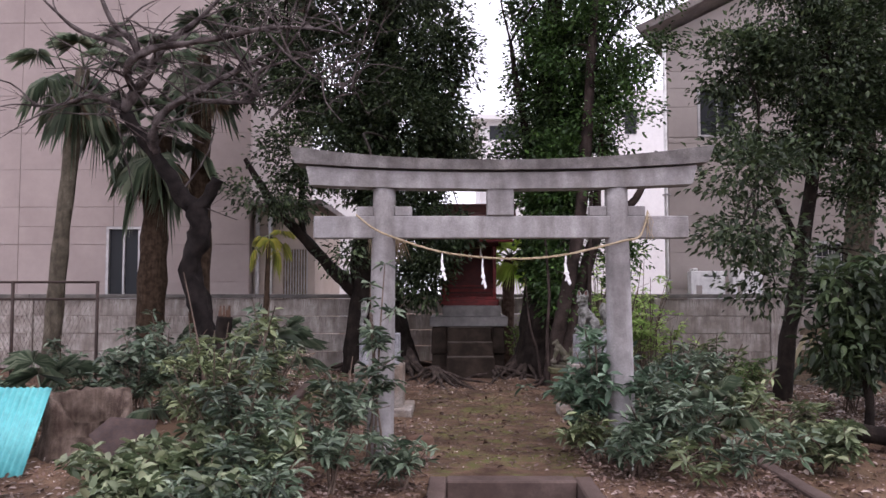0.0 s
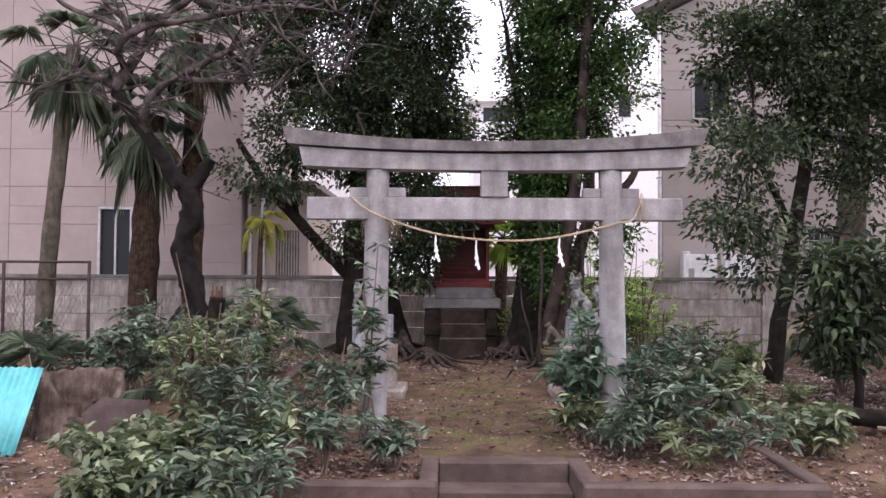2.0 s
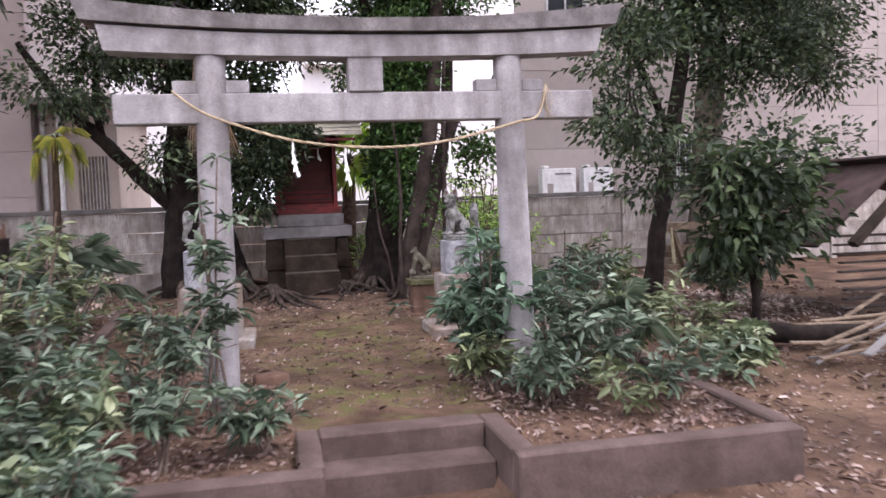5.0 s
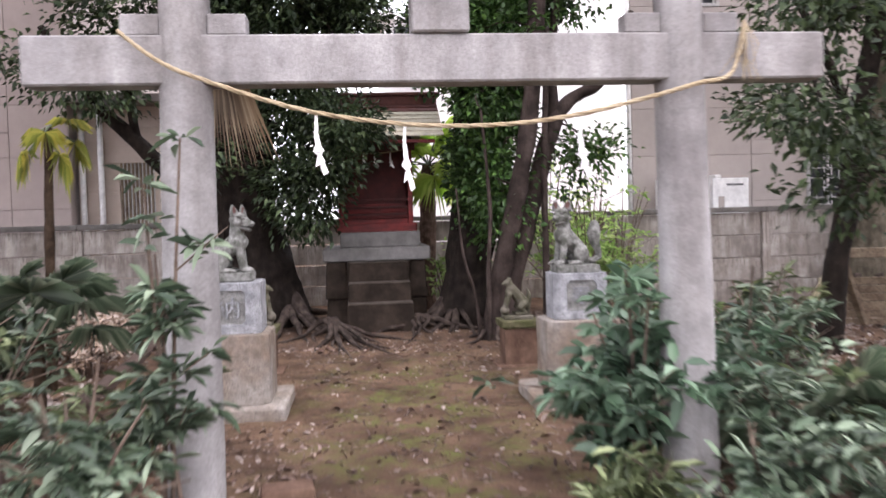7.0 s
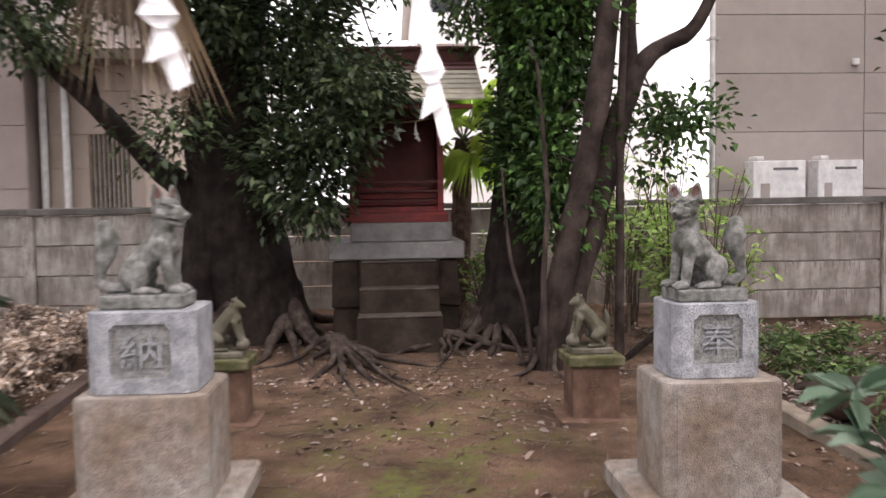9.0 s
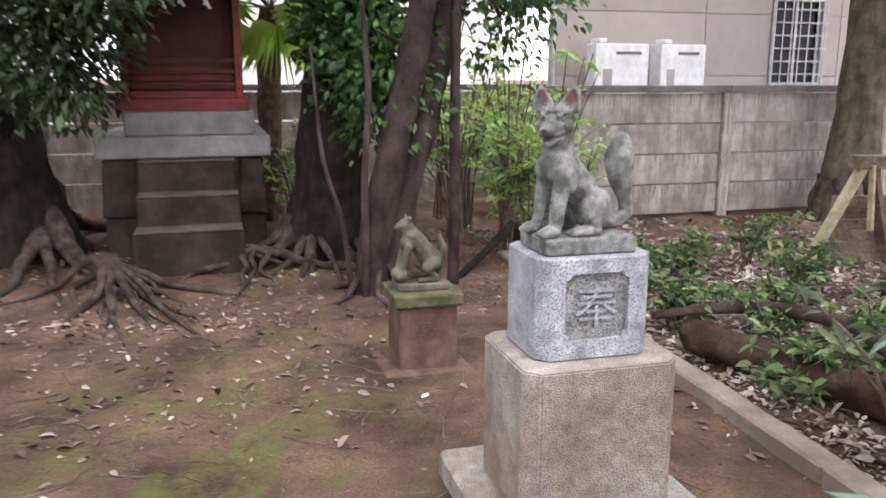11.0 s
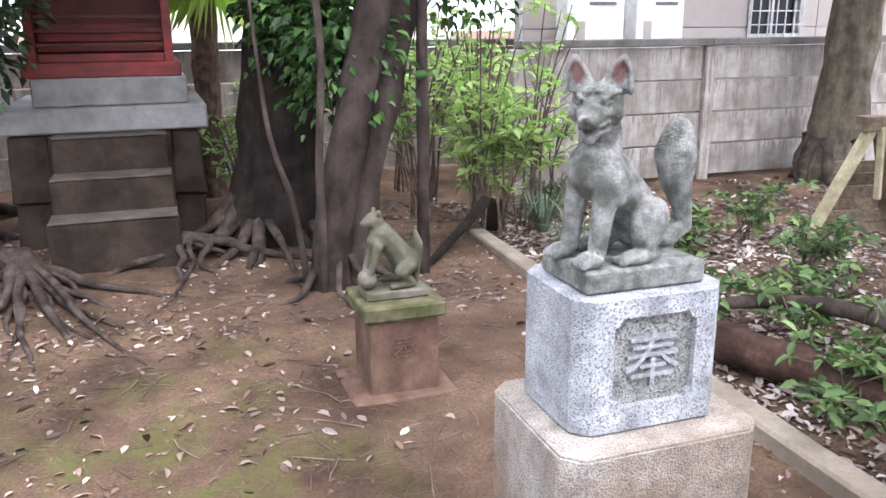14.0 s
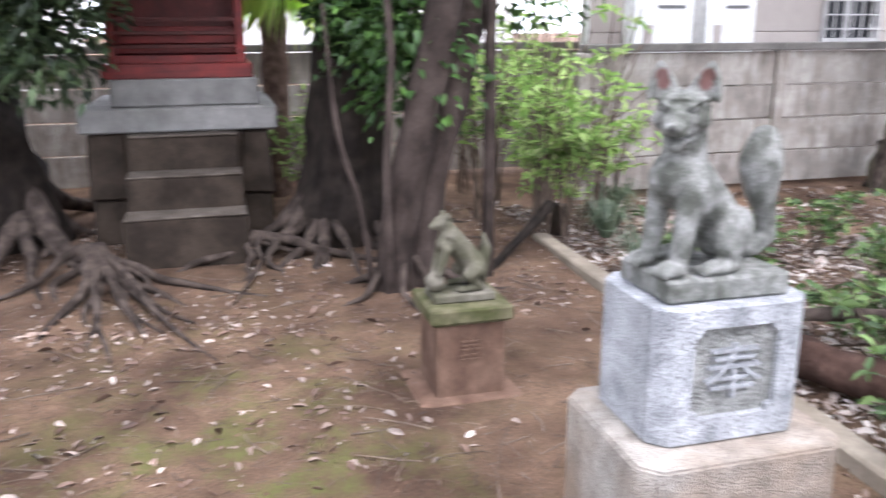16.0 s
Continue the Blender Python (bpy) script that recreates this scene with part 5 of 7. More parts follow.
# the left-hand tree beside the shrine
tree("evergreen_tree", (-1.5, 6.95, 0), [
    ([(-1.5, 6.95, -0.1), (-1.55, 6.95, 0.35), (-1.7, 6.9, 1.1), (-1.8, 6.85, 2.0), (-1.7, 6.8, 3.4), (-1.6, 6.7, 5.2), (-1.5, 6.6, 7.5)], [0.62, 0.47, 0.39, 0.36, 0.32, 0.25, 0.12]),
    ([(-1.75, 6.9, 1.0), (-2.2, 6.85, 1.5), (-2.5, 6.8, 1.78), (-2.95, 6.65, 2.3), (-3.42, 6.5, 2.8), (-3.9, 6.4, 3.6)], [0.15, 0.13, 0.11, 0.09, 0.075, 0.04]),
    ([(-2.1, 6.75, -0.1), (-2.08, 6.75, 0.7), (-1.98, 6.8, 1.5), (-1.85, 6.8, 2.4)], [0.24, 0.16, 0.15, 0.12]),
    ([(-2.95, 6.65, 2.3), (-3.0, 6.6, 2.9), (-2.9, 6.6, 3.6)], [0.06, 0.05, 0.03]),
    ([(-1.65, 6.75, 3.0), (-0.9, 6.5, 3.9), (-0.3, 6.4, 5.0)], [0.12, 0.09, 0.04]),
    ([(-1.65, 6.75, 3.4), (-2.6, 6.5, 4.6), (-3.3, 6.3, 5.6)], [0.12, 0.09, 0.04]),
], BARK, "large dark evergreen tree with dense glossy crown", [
    (-0.5, 5.9, 2.4, 0.3, 0.3, 0.22, 16), (-0.68, 5.85, 1.95, 0.2, 0.22, 0.26, 9), (-2.05, 6.1, 2.1, 0.3, 0.3, 0.45, 5), (-1.05, 6.3, 1.75, 0.36, 0.4, 0.6, 20), (-1.25, 6.4, 2.9, 0.65, 0.5, 0.6, 30), (-0.95, 6.2, 2.75, 0.3, 0.35, 0.4, 14), (-0.92, 6.1, 1.6, 0.22, 0.25, 0.36, 13),
    (-1.2, 6.2, 4.2, 1.1, 0.8, 0.9, 125), (-0.75, 6.2, 5.2, 0.62, 0.6, 0.9, 70), (-2.5, 6.0, 3.7, 0.9, 0.7, 0.7, 55), (-2.6, 6.2, 5.0, 1.2, 0.8, 1.0, 110),
    # the flat blob at y 4.8 is likewise out of view, there to block skylight
    (-3.3, 5.8, 3.0, 0.7, 0.6, 0.5, 12), (-1.5, 6.3, 6.4, 1.2, 0.9, 0.8, 100), (-3.3, 6.2, 6.2, 1.0, 0.8, 0.8, 50), (-1.6, 4.8, 6.6, 1.5, 0.9, 0.35, 40), (-0.3, 6.3, 3.6, 0.38, 0.4, 0.4, 20), (-1.9, 5.9, 3.1, 0.5, 0.4, 0.4, 10)],
     LEAF_DARK, 0.09, 13, 95, 0.16, aspect=0.5, droop=0.15)
# slim tree and far trunk on the east side
tree("evergreen_tree", (3.8, 3.6, -0.02), [
    ([(3.8, 3.6, -0.15), (3.86, 3.6, 0.5), (4.02, 3.6, 1.4), (4.18, 3.6, 2.3), (4.4, 3.6, 3.7), (4.55, 3.6, 5.2)], [0.13, 0.10, 0.095, 0.09, 0.075, 0.04]),
    ([(4.1, 3.6, 1.9), (3.7, 3.4, 2.6), (3.3, 3.3, 3.2)], [0.05, 0.04, 0.02]),
    ([(4.3, 3.6, 3.0), (4.9, 3.5, 3.7), (5.4, 3.5, 4.4)], [0.06, 0.045, 0.02]),
], BARK, "slim evergreen tree with a drooping leafy crown", [
    (2.9, 2.0, 2.75, 0.5, 0.4, 0.3, 14), (2.75, 1.8, 2.05, 0.45, 0.35, 0.3, 7), (3.8, 3.4, 3.4, 0.7, 0.6, 0.5, 24), (4.7, 3.5, 3.4, 0.7, 0.6, 0.5, 22), (4.3, 3.5, 4.4, 1.1, 0.8, 0.8, 85), (5.6, 3.2, 5.2, 0.8, 0.6, 0.5, 24), (4.9, 3.3, 2.9, 0.6, 0.5, 0.4, 12),
    (5.3, 3.5, 4.1, 0.7, 0.6, 0.6, 32), (3.1, 1.9, 1.5, 0.35, 0.35, 0.3, 7), (5.0, 3.3, 2.4, 0.6, 0.4, 0.6, 10), (4.5, 3.2, 1.6, 0.5, 0.4, 0.5, 7), (5.6, 3.0, 1.6, 0.5, 0.4, 0.6, 10), (3.5, 3.3, 2.3, 0.4, 0.4, 0.5, 7), (5.4, 3.2, 3.2, 0.5, 0.4, 0.5, 12), (3.2, 3.4, 4.3, 0.5, 0.5, 0.45, 24), (4.5, 3.4, 5.5, 1.3, 0.8, 0.6, 70)],
     LEAF_DARK, 0.085, 14, 90, 0.15, aspect=0.5, droop=0.1)
tree("evergreen_tree", (6.3, 6.9, -0.02), [
    ([(6.3, 6.9, -0.2), (6.32, 6.9, 0.2), (6.4, 6.9, 0.9), (6.48, 6.9, 2.2), (6.58, 6.9, 3.4), (6.72, 6.9, 5.5)], [0.42, 0.29, 0.235, 0.225, 0.21, 0.14]),
    ([(6.55, 6.9, 3.2), (7.1, 6.6, 3.5), (7.7, 6.3, 3.6)], [0.08, 0.06, 0.03]),
], GREYBARK, "stout grey-brown tree trunk near the concrete fence", [
    (6.1, 6.0, 4.9, 1.3, 0.9, 0.8, 90), (7.4, 5.7, 4.2, 0.9, 0.7, 0.8, 55), (7.6, 5.6, 3.0, 0.6, 0.5, 0.4, 22)],
     LEAF_DARK, 0.105, 15, 70, 0.19)

# flared roots round the trees
roots = []
rng = np.random.default_rng(21)
for cx, cy, r0, count, reach in ((0.82, 6.45, 0.24, 13, 1.1), (-1.5, 6.95, 0.34, 10, 1.5), (1.1, 5.27, 0.12, 9, 0.6), (6.3, 6.9, 0.3, 8, 0.4)):
    for k in range(count):
        a = 2 * math.pi * k / count + rng.uniform(-0.4, 0.4)
        ln = reach * rng.uniform(0.35, 1.25)
        pts = []
        for i in range(7):
            q = i / 6
            rr = r0 * 0.7 + ln * q
            wig = 0.4 * noise.noise(Vector((k * 3.1 + cx, q * 2.2, cy)))
            x, y = cx + math.cos(a + wig) * rr, cy + math.sin(a + wig) * rr
            z = 0.35 * (1 - q) ** 3 * (r0 / 0.25) + max(-0.03, height(x, y)) + 0.012 - 0.04 * q * q
            pts.append((x, y, z))
        w = r0 * rng.uniform(0.18, 0.3)
        roots.append((pts, [w * (1 - 0.82 * i / 6) for i in range(7)]))
for cx, cy, name_at in ((-0.75, 5.95, 0), (0.3, 6.0, 1)):
    for k in range(13 if name_at == 0 else 6):
        a = radians(195 + 150 * rng.uniform())
        ln = rng.uniform(0.06, 0.21)
        pts = [(cx + math.cos(a) * ln * i + 0.14 * noise.noise(Vector((k * 1.3, i * 0.6, cx))), cy + math.sin(a) * ln * i, 0.17 * (1 - i / 6) ** 1.8 + 0.014 - 0.004 * i) for i in range(7)]
        roots.append((pts, [0.03 * (1 - 0.7 * i / 6) * (0.7 + 0.5 * (k % 3) / 2) for i in range(7)]))
for hub, ends, w in (((-0.7, 5.9, 0.13), ((-0.6, 4.62), (-0.47, 4.47), (-0.33, 4.74), (0.02, 4.34), (-0.16, 5.2), (-0.85, 4.8)), 0.034),
                     ((0.8, 6.35, 0.3), ((0.14, 5.92), (0.38, 5.7), (0.6, 5.66), (0.86, 5.45)), 0.055),
                     ((-1.25, 6.65, 0.22), ((-0.68, 5.85), (-0.95, 5.5), (-1.4, 5.6)), 0.055)):
    for k, (ex, ey) in enumerate(ends):
        pts = []
        for i in range(7):
            q = i / 6
            x, y = hub[0] + (ex - hub[0]) * q, hub[1] + (ey - hub[1]) * q
            x += 0.09 * noise.noise(Vector((k * 2.3, q * 2.6, hub[0]))) * (1 - (2 * q - 1) ** 2)
            pts.append((x, y, height(x, y) + hub[2] * (1 - q) ** 1.7 + 0.022 - 0.03 * q))
        roots.append((pts, [w * (1 - 0.72 * i / 6) * (0.75 + 0.25 * (k % 3)) for i in range(7)]))
root_ob = mesh_object("tree_roots", *join_data([limb(p, r, 8, 0.35, 4, i * 1.7) for i, (p, r) in enumerate(roots)]), ROOTBARK, smooth=True)
tagged(root_ob, "tangled bare grey-brown roots spreading over the earth", "roots", kind="stuff")

# bare plum tree
rng = np.random.default_rng(5)
plum_limbs = [
    ([(-3.35, 3.0, -0.1), (-3.4, 3.0, 0.5), (-3.5, 3.0, 1.1), (-3.68, 3.0, 1.65), (-3.56, 3.0, 2.1), (-3.64, 3.0, 2.45)], [0.17, 0.14, 0.125, 0.125, 0.13, 0.12]),
    ([(-3.6, 3.0, 2.35), (-3.46, 2.97, 2.55), (-3.33, 2.95, 2.77)], [0.1, 0.075, 0.068]),
    ([(-3.64, 3.0, 2.4), (-3.88, 3.0, 2.72), (-4.3, 3.0, 3.29), (-4.56, 3.0, 3.67)], [0.11, 0.1, 0.085, 0.07]),
    ([(-4.54, 2.98, 3.64), (-4.21, 2.9, 4.09), (-4.03, 2.9, 4.41), (-3.59, 2.9, 4.76), (-3.1, 2.8, 5.2)], [0.065, 0.055, 0.045, 0.03, 0.012]),
    ([(-4.21, 2.9, 4.12), (-4.41, 2.9, 4.51), (-4.66, 2.9, 4.73), (-4.9, 2.8, 5.3)], [0.045, 0.038, 0.03, 0.012]),
    ([(-4.56, 3.0, 3.67), (-4.86, 2.85, 3.79), (-5.2, 2.8, 3.68), (-5.54, 2.8, 3.65)], [0.045, 0.03, 0.018, 0.007]),
    ([(-4.21, 2.9, 4.14), (-4.56, 2.9, 4.44), (-5.1, 2.9, 4.64), (-5.5, 2.8, 5.0)], [0.045, 0.035, 0.025, 0.01]),
    ([(-4.13, 2.98, 3.1), (-4.07, 2.75, 3.34), (-3.91, 2.7, 3.57), (-3.63, 2.65, 3.72), (-3.27, 2.65, 3.91), (-2.84, 2.7, 4.17), (-2.5, 2.6, 4.3)], [0.06, 0.052, 0.046, 0.042, 0.036, 0.024, 0.01]),
    ([(-3.63, 2.65, 3.7), (-3.3, 2.6, 3.66), (-2.87, 2.6, 3.67), (-2.76, 2.6, 4.0), (-2.54, 2.6, 4.11)], [0.032, 0.03, 0.028, 0.024, 0.01]),
    ([(-4.4, 2.9, 3.9), (-4.33, 2.55, 4.07), (-4.0, 2.5, 4.27), (-3.57, 2.5, 4.34), (-3.12, 2.5, 4.42), (-2.67, 2.5, 4.51), (-2.22, 2.5, 4.52), (-1.6, 2.4, 4.4)], [0.045, 0.042, 0.04, 0.037, 0.032, 0.026, 0.018, 0.007]),
    ([(-2.67, 2.5, 4.51), (-2.3, 2.4, 4.1), (-1.95, 2.4, 3.85), (-1.55, 2.4, 3.7)], [0.016, 0.012, 0.009, 0.005]),
    ([(-2.87, 2.6, 4.1), (-2.7, 2.5, 3.7), (-2.55, 2.5, 3.35)], [0.012, 0.009, 0.005]),
]
plum = thing("bare_plum_tree", (-3.35, 3.0, 0), "leafless gnarled old plum tree with a sawn-off limb", "tree")
pb = Vector((-3.35, 3.0, 0))
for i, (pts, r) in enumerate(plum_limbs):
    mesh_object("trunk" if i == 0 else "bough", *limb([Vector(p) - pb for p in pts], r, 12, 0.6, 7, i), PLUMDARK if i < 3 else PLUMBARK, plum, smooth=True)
tw = []
starts = [p for pts, r in plum_limbs[2:] for p in smooth_path(pts, r, 4)[0]]
for k in range(135):
    s = starts[int(rng.integers(0, len(starts)))]
    d = Vector((rng.normal(0.15, 0.9), rng.normal(-0.1, 0.5), rng.normal(0.35, 0.5))).normalized()
    ln = rng.uniform(0.35, 1.3)
    m1 = s + d * ln * 0.5 + Vector(rng.normal(0, 0.05, 3))
    e1 = s + d * ln + Vector((0, 0, rng.uniform(-0.25, 0.1)))
    tw.append(tube_data(*smooth_path([s - pb, m1 - pb, e1 - pb], [0.016, 0.010, 0.004], 3), 4))
    for q in range(2):
        a = s.lerp(e1, rng.uniform(0.3, 0.9))
        tw.append(tube_data([a - pb, a + Vector(rng.normal(0, 0.16, 3)) + d * 0.12 - pb], [0.005, 0.002], 4))
tagged(mesh_object("twigwork", *join_data(tw), PLUMBARK, plum), kind="stuff")


# ---- palms ----
def fan(centre, out, radius, rng, blades=34, spread=150, droop=0.35, width=0.026):
    """One palm fan: pleated blades round the end of a stalk."""
    c, out = Vector(centre), Vector(out).normalized()
    side = out.cross(Vector((0, 0, 1)))
    side = side.normalized() if side.length > 0.05 else Vector((1, 0, 0))
    nrm = side.cross(out)
    verts, faces = [], []
    for i in range(blades):
        a = radians(-spread + 2 * spread * i / (blades - 1))
        d = (out * math.cos(a) + side * math.sin(a)).normalized()
        w = side * math.cos(a) - out * math.sin(a)
        ln = radius * (0.82 + 0.18 * math.cos(a * 0.6)) * rng.uniform(0.85, 1.05)
        wd = radius * width
        k = len(verts)
        b1 = c + d * ln * 0.55 + nrm * 0.02 - Vector((0, 0, droop * ln * 0.12))
        tip = c + d * ln - Vector((0, 0, droop * ln * rng.uniform(0.5, 1.1)))
        verts += [c + nrm * 0.004 * (i % 2), b1 + w * wd + nrm * 0.012, tip, b1 - w * wd - nrm * 0.004]
        faces += [(k, k + 1, k + 2), (k, k + 2, k + 3)]
    return verts, faces


def palm(name, at, top, lean, trunk_r, fans, radius, leaf, label, seed, trunk_mat=PALMBARK, low=-60, dead=0, blades=34, high=70):
    rng = np.random.default_rng(seed)
    p = thing(name, at, label, "palm tree")
    if top > 0.2:
        n = 12
        pts = [(lean[0] * (k / n) ** 1.5, lean[1] * (k / n), -0.1 + (top + 0.1) * k / n) for k in range(n + 1)]
        v, f = tube_data(pts, [trunk_r * (1.15 - 0.2 * k / n) * (1.06 if k % 2 else 0.96) for k in range(n + 1)], 12, 0.25, True, seed)
        mesh_object("trunk", v, f, trunk_mat, p, smooth=True)
    head = Vector((lean[0], lean[1], top))
    stalks, blades_v, blades_f, dv, df = [], [], [], [], []
    for i in range(fans + dead):
        a = i * 2.4 + rng.uniform(-0.3, 0.3)
        is_dead = i >= fans
        el = radians(rng.uniform(-85, -65)) if is_dead else radians(high - (high - low) * (i + 0.5) / fans + rng.uniform(-8, 8))
        d = Vector((math.cos(a) * math.cos(el), math.sin(a) * math.cos(el), math.sin(el)))
        ln = radius * rng.uniform(0.75, 1.15) * (0.7 if is_dead else 1)
        e = head + d * ln + Vector((math.cos(a) * 0.1, math.sin(a) * 0.1, 0)) * is_dead
        stalks.append(tube_data(*smooth_path([head, head.lerp(e, 0.5) + Vector((0, 0, 0.05 * ln)), e], [0.014, 0.01, 0.007], 3), 5))
        v, f = fan(e, d + Vector((0, 0, -0.35)), radius * rng.uniform(0.75, 1.0), rng, blades, 125 if not is_dead else 50, (0.4 + 0.75 * max(0.0, -math.sin(el) + 0.25)) if not is_dead else 0.2)
        if is_dead:
            k = len(dv)
            dv += v
            df += [tuple(q + k for q in t) for t in f]
        else:
            k = len(blades_v)
            blades_v += v
            blades_f += [tuple(q + k for q in t) for t in f]
    mesh_object("stalkwork", *join_data(stalks), PALM_LEAF if leaf is not PALM_DEAD else PALM_DEAD, p)
    if blades_v:
        mesh_object("frond_crown", blades_v, blades_f, leaf, p)
    if dv:
        mesh_object("dead_frond_skirt", dv, df, PALM_DEAD, p, "hanging dead brown fronds")
    return p


palm("fan_palm", (-6.4, 5.0, 0), 4.75, (0.4, 0), 0.11, 13, 0.6, PALM_LEAF, "slender fan palm with a pale leaning trunk", 31, GREYBARK, -85, 8)
palm("fan_palm", (-5.3, 6.0, 0), 3.9, (0.1, 0), 0.19, 14, 0.62, PALM_LEAF, "fan palm with a dark fibrous trunk and drooping fans", 32, PALMBARK, -85, 14)
palm("fan_palm", (-4.6, 6.3, 0), 5.3, (0.0, 0), 0.15, 13, 0.62, PALM_LEAF, "tall fan palm against the beige house", 33, PALMBARK, -70, 6)
palm("fan_palm", (-2.86, 3.5, 0), 2.1, (0.05, 0), 0.035, 6, 0.22, PALM_YELLOW, "young fan palm with yellowing drooping fans", 34, PALMBARK, -70, 0, 20, 15)
palm("fan_palm", (0.56, 8.1, 0), 2.05, (0.06, 0.0), 0.105, 16, 0.46, PALM_BRIGHT, "bright green fan palm behind the shrine", 35, PALMFIBRE, -30, 0)
palm("small_fan_palm", (-2.5, 2.3, 0), 0.55, (0, 0), 0.04, 9, 0.4, PALM_LEAF, "low young fan palm among shrubs", 36, PALMBARK, 0)
palm("small_fan_palm", (-3.0, 1.1, -0.1), 0.25, (0, 0), 0.04, 6, 0.36, PALM_LEAF, "low young fan palm among shrubs", 37, PALMBARK, -10)
palm("small_fan_palm", (1.75, 0.2, 0), 0.2, (0, 0), 0.035, 7, 0.34, PALM_LEAF, "low young fan palm beside the gate", 38, PALMBARK, 0)
palm("small_fan_palm", (-5.0, 2.1, -0.15), 0.3, (0, 0), 0.04, 8, 0.45, PALM_LEAF, "low spreading fan palm by the wire fence", 39, PALMBARK, -5)
palm("small_fan_palm", (-4.6, 5.0, 0), 0.3, (0, 0), 0.04, 8, 0.42, PALM_LEAF, "low fan palm before the concrete fence", 40, PALMBARK, -5)
frond = thing("dead_palm_frond", (-1.28, 2.15, 2.66), "dead brown palm frond hanging from a branch", "palm frond")
rng = np.random.default_rng(41)
v, f = fan((0, 0, 0), (0.18, -0.1, -1.0), 1.02, rng, 26, 27, 0.05, 0.011)
mesh_object("frond_fan", v, f, PALM_DEAD, frond)
mesh_object("stalk", *limb([(0, 0, 0), (-0.12, 0.3, 0.4), (-0.3, 1.4, 0.8), (-0.2, 3.4, 1.1), (-0.3, 4.5, 1.0)], [0.012, 0.014, 0.016, 0.018, 0.02], 6, 0.1), BARK, frond, smooth=True)


# ---- shrubs ----
def shrub(name, at, stems, high, reach, leaf, size, count, seed, label, aspect=0.28, per=9, group="shrubs", arch=0.35, top_only=0.35, category="shrub"):
    """A shrub: stems that rise, fork and arch, with whorls of long leaves along their upper ends."""
    rng = np.random.default_rng(seed)
    s = thing(name, (*at, height(*at)), label, category, group)
    data, cs, ns = [], [], []
    for i in range(stems):
        a = rng.uniform(0, 2 * math.pi)
        top = high * rng.uniform(0.55, 1.05)
        out = reach * rng.uniform(0.2, 1.0)
        p0 = Vector((rng.normal(0, 0.05), rng.normal(0, 0.05), -0.04))
        p1 = Vector((math.cos(a) * out * 0.35, math.sin(a) * out * 0.35, top * 0.5))
        p2 = Vector((math.cos(a) * out, math.sin(a) * out, top * (1 - arch * rng.uniform(0, 0.6))))
        data.append(limb([p0, p1, p2], [0.011, 0.008, 0.004], 5, 0.1, 3))
        paths = [smooth_path([p0, p1, p2], [0, 0, 0], 8)[0]]
        for k in range(4):
            b0 = p0.lerp(p2, rng.uniform(0.35, 0.8))
            b0 = min(paths[0], key=lambda q: (q - b0).length)
            b1 = b0 + Vector((rng.normal(0, 0.16), rng.normal(0, 0.16), rng.uniform(0.02, 0.22))) * (0.6 + reach)
            data.append(tube_data([b0, b1], [0.005, 0.003], 4))
            paths.append([b0.lerp(b1, q / 5) for q in range(6)])
        for path in paths:
            for k in range(count):
                q = top_only + (1 - top_only) * rng.uniform(0, 1) ** 0.6
                c = path[min(int(q * len(path)), len(path) - 1)]
                if rng.uniform() < 0.5:
                    continue
                m = int(rng.integers(max(2, per - 3), per + 3))
                az = rng.uniform(0, 2 * math.pi) + np.arange(m) * 2.4
                nn = np.stack([np.cos(az), np.sin(az), rng.uniform(-0.1, 0.7, m)], 1)
                cs.append(np.array(c)[None] + nn * 0.012 + rng.normal(0, 0.012, (m, 3)))
                ns.append(nn * 1.6)
    tagged(mesh_object("stemwork", *join_data(data), TWIG, s), kind="stuff")
    lv, lf = leaf_data(np.concatenate(cs), np.concatenate(ns), size, rng, aspect, 0.45, 0.2, True)
    tagged(leaf_object("foliage", lv, lf, leaf, s), kind="stuff")
    return s


